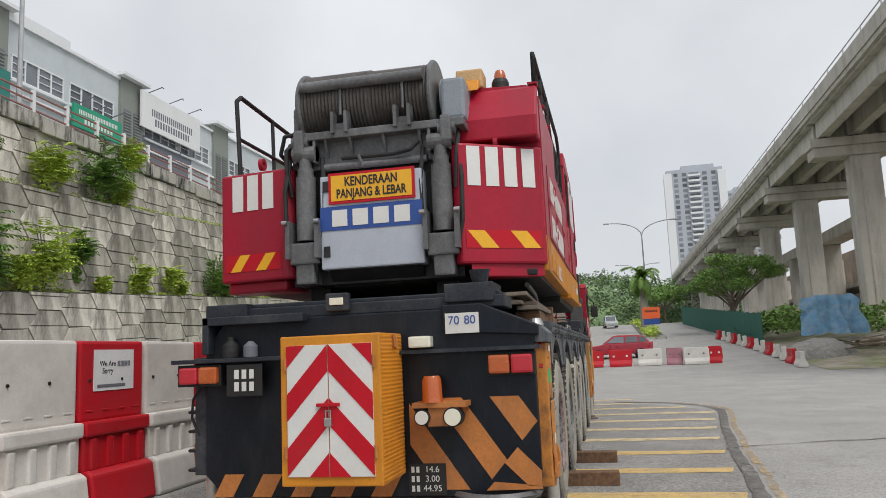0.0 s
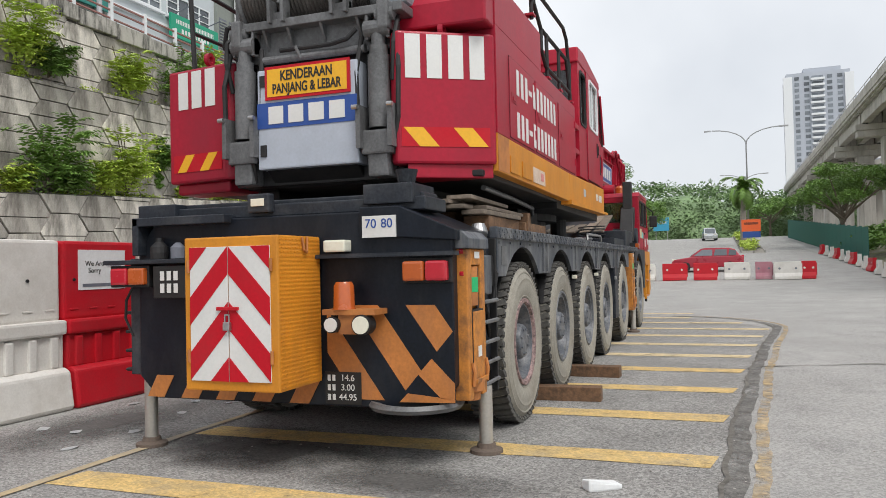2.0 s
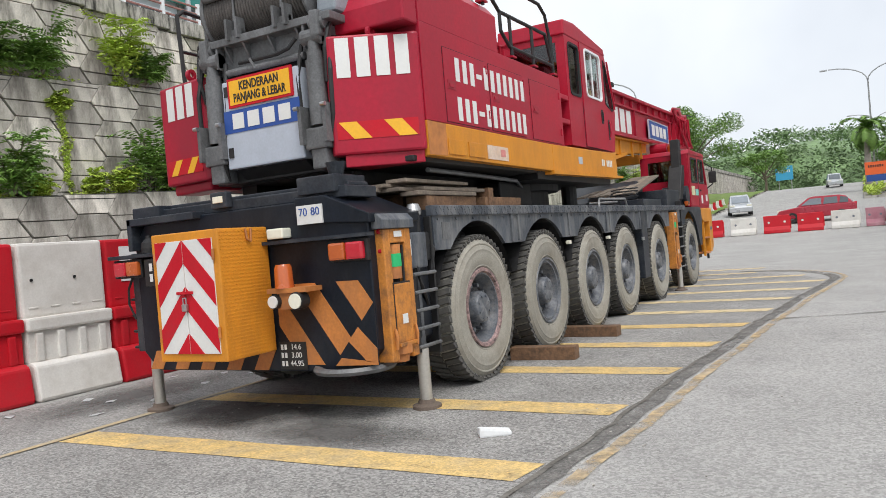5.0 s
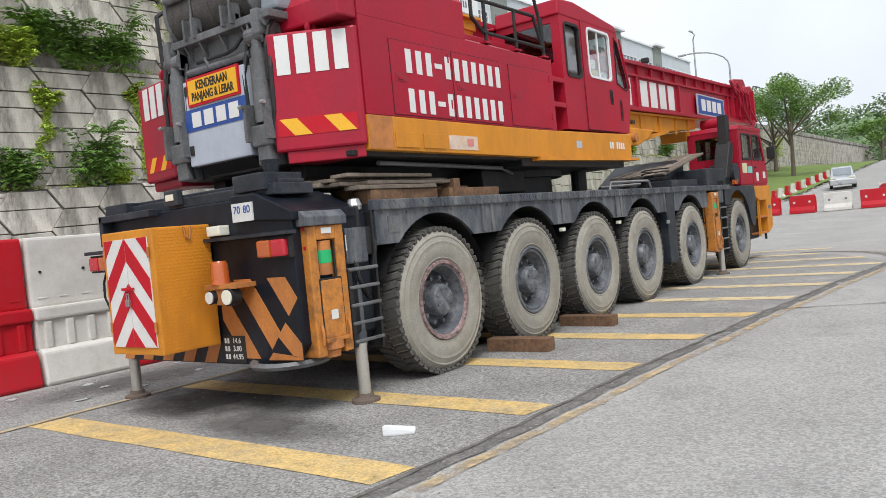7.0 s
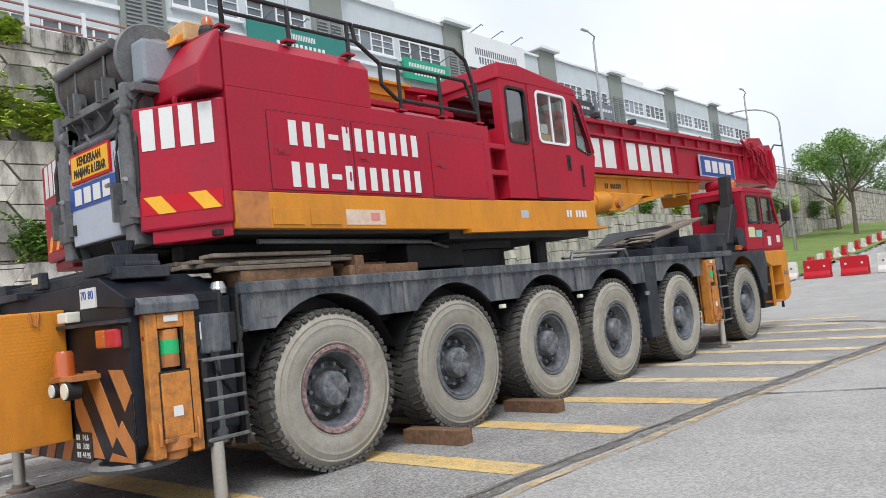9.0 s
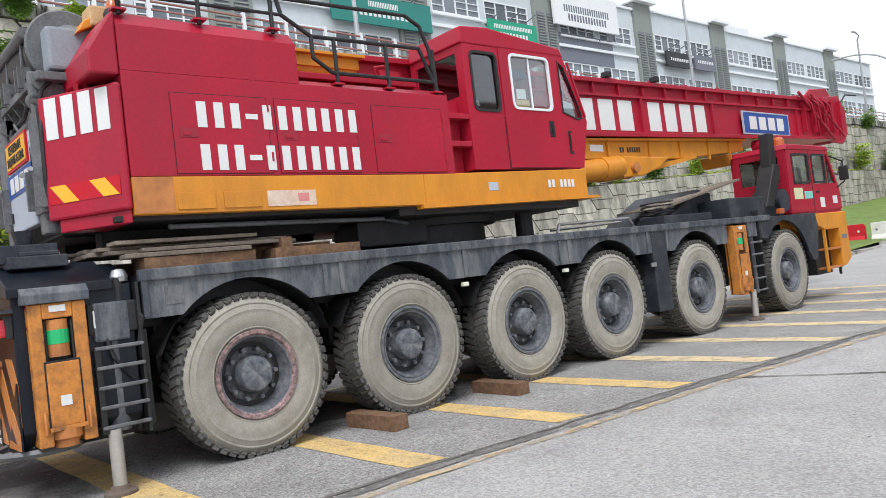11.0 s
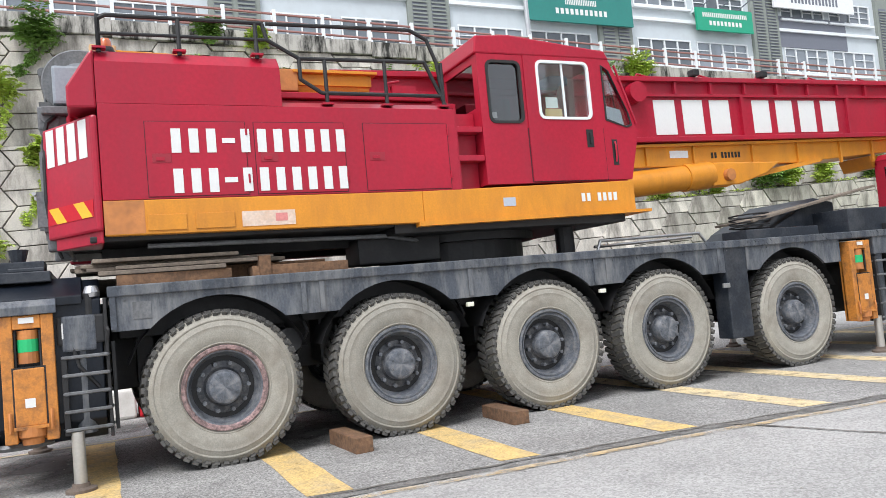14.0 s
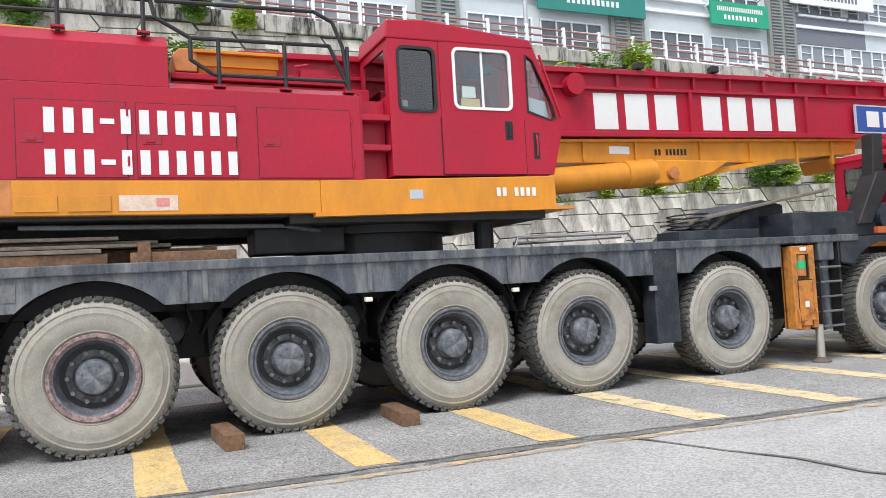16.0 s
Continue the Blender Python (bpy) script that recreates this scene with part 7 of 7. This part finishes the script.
def frond(bm, root, heading, rise, length, leaf, rnd):
    """An arching shoot with paired, drooping leaflets."""
    p = Vector(root)
    out = Vector((math.cos(heading), math.sin(heading), 0))
    side = Vector((-out.y, out.x, 0))
    n = 9
    for i in range(n):
        el = rise - (rise + 0.5) * (i / n) ** 1.3
        d = out * math.cos(el) + Vector((0, 0, math.sin(el)))
        q = p + d * length / n
        if i > 0:
            w = leaf * (1.15 - 0.75 * abs(i / n - 0.45)) * rnd.uniform(0.8, 1.2)
            for sg in (-1, 1):
                tip = p + side * sg * w + d * w * 0.5 + Vector((0, 0, -w * rnd.uniform(0.15, 0.6)))
                mid = (p + tip) / 2
                wd = d * w * 0.24
                vs = [bm.verts.new(v) for v in (p, mid + wd, tip, mid - wd)]
                bm.faces.new((vs[0], vs[1], vs[2]))
                bm.faces.new((vs[0], vs[2], vs[3]))
        p = q


def wall_plant(y, z, r, seed, bright=True, x=WX + 0.3, trail=0.0):
    rnd = random.Random(seed)
    t = thing("wall_shrub", ("bright green" if bright else "deep green") + " leafy shrub growing out of the wall", "shrub", "wall shrubs")
    stem = B()
    crown = B()
    for k in range(7):
        an, top = rnd.uniform(-1.3, 1.3), z + r * rnd.uniform(0.5, 1.35)
        tip = (x + 0.25 * r * math.cos(an), y + 0.55 * r * math.sin(an), top)
        tube(stem, [(x - 0.1, y, z - 0.1), ((x + tip[0]) / 2, (y + tip[1]) / 2 + 0.05, (z + top) / 2), tip], 0.018, 5)
        for j in range(11):
            f = rnd.uniform(0.2, 1.0)
            root = (x + (tip[0] - x) * f, y + (tip[1] - y) * f, z + (top - z) * f)
            frond(crown, root, rnd.uniform(-1.9, 1.9), rnd.uniform(0.1, 1.1), r * rnd.uniform(0.45, 0.8), 0.13 + 0.05 * r, rnd)
    leaf_cloud(crown, (x + 0.1 * r, y, z + 0.45 * r), (0.35 * r, 0.6 * r, 0.55 * r), 500, 0.07 + 0.016 * r, rnd)
    if trail:
        yy = y
        for k in range(9):
            yy += rnd.uniform(-0.22, 0.26)
            leaf_cloud(crown, (x + 0.02, yy, z - trail * (k + 0.5) / 9), (0.10, rnd.uniform(0.1, 0.3), trail / 11), 110, 0.06, rnd)
    part("stem", stem, BARK, t)
    part("crown", crown, LEAFY if bright else LEAF, t)


# on the lower ledge (0), on the upper setback (1), out of the joints between (2) and on the top (3)
for i, (y, r, bright, tier, up, trail) in enumerate((
        (18.2, 1.15, 1, 1, 0.1, 2.6), (21.4, 1.55, 0, 1, 0.1, 0.5), (22.9, 0.7, 1, 1, 0, 0), (17.7, 1.35, 1, 0, 0.1, 0), (16.4, 1.0, 1, 0, 0, 0), (19.9, 0.75, 0, 2, 6.0, 0.8),
        (21.0, 0.5, 1, 0, 0, 0), (23.6, 0.8, 1, 0, 0, 0), (26.3, 0.75, 1, 0, 0.2, 0), (27.3, 0.4, 1, 0, 0, 0), (30.6, 1.25, 0, 0, 0, 0), (32.4, 0.9, 1, 0, 0, 0),
        (6.9, 0.85, 0, 1, 0.7, 0.3), (6.1, 0.8, 1, 1, 0.1, 0.5), (8.0, 1.0, 0, 1, 0.1, 0.3), (9.75, 1.15, 0, 1, 0, 0.2), (13.1, 1.2, 1, 1, 0.4, 0.4), (14.4, 0.9, 0, 1, 0.3, 0), (4.4, 1.0, 1, 1, 0.1, 1.0),
        (5.3, 0.95, 0, 0, 0.1, 0), (8.0, 1.2, 0, 0, 0, 0.2), (9.0, 0.5, 1, 0, 0, 0), (6.8, 0.45, 1, 2, 6.9, 1.8), (10.2, 0.4, 1, 2, 7.3, 2.9), (11.0, 0.5, 1, 0, 0, 0),
        (13.6, 1.65, 0, 0, 0.1, 0), (14.6, 0.9, 0, 0, 0.0, 0), (12.3, 0.7, 1, 0, 0, 0), (2.7, 1.25, 0, 0, 0, 0), (1.5, 1.35, 1, 0, 0.1, 0), (2.3, 1.35, 0, 1, 0.5, 0.3), (3.6, 1.0, 1, 1, 0.6, 1.0),
        (-2.4, 0.9, 0, 3, -1.4, 0.9), (-3.6, 0.6, 1, 2, 9.2, 1.6), (-4.4, 0.9, 1, 0, 0.2, 0.4), (-2.6, 0.6, 1, 2, 7.0, 2.0), (0.4, 1.2, 1, 0, 0, 0),
        (3.4, 0.5, 0, 3, -0.6, 0), (5.2, 0.5, 1, 3, -0.7, 0), (23.7, 0.8, 1, 3, -0.8, 0), (35, 0.9, 1, 0, 0, 0), (39, 1.0, 0, 0, 0, 0), (44, 1.0, 1, 0, 0, 0),
        (50, 1.2, 0, 0, 0, 0), (56, 1.0, 1, 0, 0, 0), (64, 1.4, 0, 0, 0, 0), (70, 1.5, 0, 1, 0, 0.6), (73, 1.8, 1, 0, 0, 0), (77, 1.4, 0, 1, 0, 0.8),
        (80, 1.8, 0, 0, 0, 0), (86, 1.6, 1, 0, 0, 0), (95, 2.0, 0, 0, 0, 0), (105, 2.2, 1, 0, 0, 0))):
    base = (LEDGE + course_z(y), SET + course_z(y), 0.0, wall_top(y))[tier]
    wall_plant(y, base + up, r * (1.34 if y < 34 else 1.1), i + 3, bool(bright), (WX + 0.45, WX - 0.1, WX + 0.12, WX - 0.15)[tier], trail)
# moss and low growth along the ledge
bm = B()
rg = random.Random(5)
for k in range(150):
    y = -6 + 0.55 * k
    if rg.random() < 0.6:
        leaf_cloud(bm, (WX + 0.5, y, LEDGE + course_z(y) + 0.05), (0.22, 0.4, 0.13), 45, 0.06, rg)
    if rg.random() < (0.85 if 22 < y < 32 else 0.45):
        leaf_cloud(bm, (WX - 0.1, y, SET + course_z(y) + 0.05), (0.15, 0.4, 0.15), 45, 0.06, rg)
tagged(part("ledge_weeds", bm, LEAFY), "low weeds along the wall's ledges", "weeds", kind="stuff")


def tree(x, y, h, spread, seed, material, label, trunk=0.2, flat=0.5, n=2600, size=0.32):
    rnd = random.Random(seed)
    t = thing("tree", label, "tree", "roadside trees")
    z = gz(x, y)
    tr, cr = B(), B()
    cyl(tr, (x, y, z - 0.3), (x + 0.1 * h * rnd.uniform(-0.4, 0.4), y, z + h * 0.42), trunk, 10, trunk * 0.6)
    for k in range(11):
        a = math.tau * k / 11 + rnd.uniform(-0.3, 0.3)
        rr = spread * rnd.uniform(0.35, 0.95)
        p = Vector((x, y, z + h * rnd.uniform(0.3, 0.45)))
        q = Vector((x + rr * math.cos(a), y + rr * math.sin(a), z + h * rnd.uniform(0.55, 0.9)))
        cyl(tr, p, q, trunk * 0.45, 7, trunk * 0.12)
        leaf_cloud(cr, q, (spread * 0.30, spread * 0.30, h * 0.085 * (0.6 + flat)), n // 9, size * 0.62, rnd)
    leaf_cloud(cr, (x, y, z + h * 0.88), (spread * 0.5, spread * 0.5, h * 0.09), n // 9, size * 0.62, rnd)
    part("trunk", tr, BARK, t)
    part("crown", cr, material, t)


tree(13.8, 70, 8.0, 4.3, 1, LEAF, "broad spreading dark green tree behind the hoarding", 0.24, 0.4, 9000, 0.2)
tree(15.5, 86, 7.6, 4.0, 2, LEAF, "broad green tree behind the hoarding", 0.24, 0.4, 6000, 0.24)
tree(10.0, 112, 6.0, 4.0, 3, LEAF, "small green roadside tree beyond the median", 0.2, 0.5, 5000, 0.26)
tree(-12.2, 82, 11.0, 5.6, 5, LEAF, "broad green tree at the foot of the wall", 0.26, 0.7, 9000, 0.22)
tree(-9.0, 128, 7.0, 4.0, 6, LEAF, "green round tree by the road", 0.25, 0.9)
tree(-17.0, 96, 11.0, 5.5, 7, LEAFD, "dark green tree on the verge", 0.3, 0.7, 6000, 0.24)
# palm on the median
pm = thing("palm_tree", "royal palm with a grey trunk on the median", "palm")
PX, PY = 5.5, 80.0
zz = gz(PX, PY)
part("trunk", cyl(cyl(B(), (PX, PY, zz - 0.2), (PX, PY, zz + 2.4), 0.30, 14, 0.36), (PX, PY, zz + 2.4), (PX + 0.1, PY, zz + 6.2), 0.34, 14, 0.17), mat("palm_trunk", (0.30, 0.27, 0.235), 0.9, var=0.2, bump=0.3), pm)
bm = B()
rp_ = random.Random(8)
for k in range(34):
    a = math.tau * k / 34 + rp_.uniform(-0.2, 0.2)
    e0 = rp_.uniform(-0.5, 1.45)
    L_ = rp_.uniform(2.3, 3.1)
    prev = Vector((PX + 0.1, PY, zz + 6.2))
    sd = Vector((-math.sin(a), math.cos(a), 0))
    for i in range(9):
        el = e0 - 0.24 * i
        d_ = Vector((math.cos(a) * math.cos(el), math.sin(a) * math.cos(el), math.sin(el)))
        nxt = prev + d_ * L_ / 9
        for s_ in (-1, 1):
            for j in range(4):
                p = prev.lerp(nxt, j / 4)
                q1 = p + sd * s_ * 0.62 * (1.1 - 0.08 * i) * rp_.uniform(0.7, 1.1) + d_ * 0.25 + Vector((0, 0, -0.3 * rp_.random()))
                bm.faces.new([bm.verts.new(p), bm.verts.new(p + (nxt - prev) * 0.5), bm.verts.new(q1)])
        prev = nxt
part("crown", bm, LEAF, pm)
# median strip with low plants
bm = B()
for k in range(26):
    y = 66 + 2.4 * k
    box(bm, 4.9, 6.9, y, y + 2.39, gz(0, y) - 0.4, gz(0, y) + 0.22)
tagged(part("median", bm, COPING), "raised kerb of the road's median", "kerb", kind="structure")
bm = B()
for k in range(60):
    leaf_cloud(bm, (5.9 + rp_.uniform(-0.6, 0.6), 67 + k, gz(0, 67 + k) + 0.5), (0.5, 0.6, 0.4), 60, 0.16, rp_)
tagged(part("median_shrubs", bm, LEAFY), "low clipped shrubs along the median", "shrubs", kind="stuff")
# wooded hills at the end of the road
bm = B()
rh = random.Random(21)
for k in range(900):
    x = rh.uniform(-110, 120)
    y = 190 + rh.uniform(0, 90)
    hgt = 9 + 15 * math.exp(-((x + 12) / 42) ** 2) * (y - 180) / 80 + 4 * noise.noise((x * 0.03, y * 0.03, 2))
    leaf_cloud(bm, (x, y, gz(x, y) + hgt * rh.uniform(0.1, 0.95)), (4.0, 3.2, 2.6), 120, 0.55, rh)
tagged(part("wooded_hill", bm, LEAFD), "far wooded hillside at the end of the road", "woods", kind="stuff")
bm = B()
for k in range(14):
    x = -110 + 17 * k
    bmesh.ops.create_icosphere(bm, subdivisions=3, radius=1, matrix=Matrix.Translation((x, 250, gz(0, 250) - 4)) @ Matrix.Diagonal((26, 40, 10 + 11 * math.exp(-((x + 12) / 42) ** 2), 1)))
tagged(part("hill", bm, LEAFD), "wooded hill behind the road", "hill", kind="structure")

# ---- roadworks across the road ----
hd_ = thing("hoarding", "green corrugated metal hoarding along the works", "hoarding")
for k in range(24):
    y = 50 + 2.2 * k
    x = 12.4 - 0.016 * (y - 50)
    z = gz(x, y) - 0.1
    zig = [(x - 0.05 * (i % 2), y + 2.19 * i / 16) for i in range(17)]
    bm = prism(B(), zig + [(x + 0.03, y + 2.19), (x + 0.03, y)], "z", z, z + 2.5)
    part("panel", bm, HOARD, hd_)
bm = B()
n1_, n2_ = 44, 22
g_ = []
for i in range(n1_):
    r_ = []
    for j in range(n2_):
        u, v = i / (n1_ - 1), j / (n2_ - 1)
        x = 13.5 + 0.7 * v * (1 - u) + 3.9 * u + 0.25 * noise.noise((v * 3, u * 2, 5))
        fold = 0.22 * math.sin(u * 17 + 3 * noise.noise((u * 2, v * 2, 3))) * (1.1 - v)
        z = 1.75 + 2.6 * v ** 0.8 - 0.35 * abs(u - 0.55) * v + 0.2 * noise.noise((u * 6, v * 2, 7))
        r_.append(bm.verts.new((x, 43.6 + 2.2 * v + fold + 0.35 * noise.noise((u * 7, v * 3, 1)), z)))
    g_.append(r_)
for i in range(n1_ - 1):
    for j in range(n2_ - 1):
        bm.faces.new((g_[i][j], g_[i + 1][j], g_[i + 1][j + 1], g_[i][j + 1]))
bmesh.ops.solidify(bm, geom=bm.faces[:], thickness=0.02)
tagged(part("tarpaulin", bm, TARP, None, "", True), "crumpled blue tarpaulin over the soil mound", "tarpaulin")
bm = B()
for k in range(80):
    leaf_cloud(bm, (rh.uniform(12.8, 21), rh.uniform(46, 62), 2.2 + rh.uniform(0, 1.3)), (0.9, 0.9, 0.5), 60, 0.2, rh)
tagged(part("weeds", bm, LEAF), "weeds over the soil mound", "weeds", kind="stuff")
bm = B()
bmesh.ops.create_icosphere(bm, subdivisions=4, radius=1, matrix=Matrix.Translation((13.3, 38.6, 0.35)) @ Matrix.Diagonal((2.0, 1.6, 1.15, 1)))
for v in bm.verts:
    v.co += Vector((0, 0, 0.12 * noise.noise(v.co * 2.5)))
tagged(part("gravel_heap", bm, mat("grey_gravel", (0.30, 0.29, 0.27), 0.95, var=0.3, scale=6, bump=0.8, speck=0.4)), "heap of grey gravel by the road", "gravel", kind="stuff")
for k in range(26):
    ob = part("scrap_board", box(B(), -0.9, 0.9, -0.1, 0.1, 0, 0.06), PLANK)
    ob.matrix_basis = pose(rh.uniform(14.2, 18.5), rh.uniform(36, 40), 0.9 + 0.5 * rh.random(), 10 * rh.random(), 12 * rh.random(), rh.uniform(0, 180))
    tagged(ob, "weathered scrap board on the soil mound", "board", "scrap boards")
rsn = thing("road_sign", "orange and blue roadworks sign on a post", "sign")
SX, SY = 6.05, 74.0
zz = gz(SX, SY)
part("post", box(B(), SX - 0.06, SX + 0.06, SY, SY + 0.1, zz - 0.1, zz + 2.9), STEEL, rsn)
part("board", box(B(), SX - 0.88, SX + 0.88, SY - 0.06, SY - 0.01, zz + 1.72, zz + 2.9, 0.01), SIGNORANGE, rsn)
bars("lettering", 7, 1.3, 0.22, 0.6, INK, rsn, face_pose((SX, SY - 0.066, zz + 2.5), (1, 0, 0), uZ))
part("lower_board", box(B(), SX - 0.8, SX + 0.85, SY - 0.06, SY - 0.01, zz + 1.1, zz + 1.7, 0.01), BLUE, rsn)
bsn = thing("direction_sign", "pale blue direction sign on two posts", "sign")
zz = gz(-7.9, 150)
for xp in (-9.0, -6.8):
    part("post", box(B(), xp, xp + 0.14, 150, 150.1, zz - 0.1, zz + 5.0), STEEL, bsn)
part("board", box(B(), -9.4, -6.4, 149.9, 149.98, 7.55, 10.2, 0.02), mat("sky_blue_sign", (0.05, 0.33, 0.55), 0.5, var=0.03, bump=0), bsn)
bars("lettering", 6, 2.2, 0.4, 0.5, WHITE, bsn, face_pose((-7.9, 149.89, 9.2), (1, 0, 0), uZ))


# ---- cars ----
def car(x, y, rz, paint, label, L=4.0, W=1.66, H=1.5):
    c = thing("car", label, "car", "cars", (x, y, gz(x, y)))
    c.rotation_euler = (0, 0, radians(rz))
    low = [(-L / 2, 0.30), (-L / 2 - 0.02, 0.62), (-L * 0.47, 0.78), (-L * 0.22, 0.94), (L * 0.46, 0.98), (L / 2, 0.86), (L / 2 + 0.01, 0.45), (L / 2 - 0.05, 0.28), (-L / 2 + 0.05, 0.24)]
    part("body", prism(B(), low, "y", -W / 2, W / 2), paint, c, bev=0.06)
    cabp = [(-L * 0.25, 0.92), (-L * 0.09, H - 0.05), (-L * 0.02, H), (L * 0.30, H - 0.02), (L * 0.38, H - 0.12), (L * 0.46, 0.96)]
    bm = prism(B(), cabp, "y", -W * 0.46, W * 0.46)
    for v in bm.verts:
        if v.co.z > 1.1:
            v.co.y *= 0.84
    part("cabin", bm, paint, c, bev=0.03)
    for s in (-1, 1):
        for a, b in ((-0.19, 0.07), (0.09, 0.27), (0.29, 0.40)):
            lo_ = 1.0
            quad = [(L * a, lo_), (L * max(a + 0.02, -0.075), H - 0.12), (L * (b - 0.0), H - 0.12 if b < 0.35 else H - 0.22), (L * b, lo_)]
            if a < 0:
                quad[1] = (-L * 0.07, H - 0.13)
            bm = prism(B(), quad, "y", -0.008, 0.008)
            for v in bm.verts:
                f = (v.co.z - 0.95) / (H - 0.95)
                v.co.y += s * (W * 0.46 * (1 - 0.16 * min(max(f, 0), 1)) + 0.012)
            part("side_window", bm, GLASS_FAR, c)
    part("rear_window", prism(B(), [(L * 0.375 + 0.03, H - 0.16), (L * 0.455 + 0.03, 1.03), (L * 0.44, 1.03), (L * 0.36, H - 0.16)], "y", -W * 0.33, W * 0.33), GLASS_FAR, c)
    part("windscreen", prism(B(), [(-L * 0.24 - 0.03, 0.98), (-L * 0.10 - 0.03, H - 0.12), (-L * 0.085, H - 0.12), (-L * 0.22, 0.98)], "y", -W * 0.36, W * 0.36), GLASS_FAR, c)
    for xx in (-L * 0.31, L * 0.31):
        for s in (-1, 1):
            w = part("wheel", lathe(B(), [(0.18, -0.10), (0.30, -0.10), (0.31, -0.06), (0.31, 0.06), (0.30, 0.10), (0.18, 0.10)], 24), RUBBER, c)
            w.matrix_basis = pose(xx, s * (W / 2 - 0.08), 0.31, 0, 0, 90)
            r_ = part("rim", lathe(B(), [(0.185, 0.07), (0.16, 0.10), (0.05, 0.085), (0.001, 0.09)], 20), STEEL, w)
            r_.rotation_euler = (0, 0, 0 if s < 0 else math.pi)
    for s in (-1, 1):
        part("headlight", box(B(), -L / 2 - 0.01, -L / 2 + 0.25, s * W * 0.36 - 0.18, s * W * 0.36 + 0.18, 0.68, 0.82, 0.03), CLEAR, c)
        part("tail_light", box(B(), L / 2 - 0.12, L / 2 + 0.015, s * W * 0.40 - 0.12, s * W * 0.40 + 0.12, 0.75, 1.0, 0.03), REDLENS, c)
    part("number_plate", box(B(), L / 2, L / 2 + 0.02, -0.25, 0.25, 0.55, 0.66), INK, c)
    return c


car(2.35, 44.6, 2, CAR_RED, "dark red hatchback crossing beyond the barriers", 4.3, 1.7, 1.5)
car(-3.7, 57, 100, CAR_SILVER, "silver people carrier beyond the barriers", 4.2, 1.68, 1.62)
car(1.8, 100, 95, CAR_SILVER, "far white van coming down the road", 4.4, 1.7, 1.7)
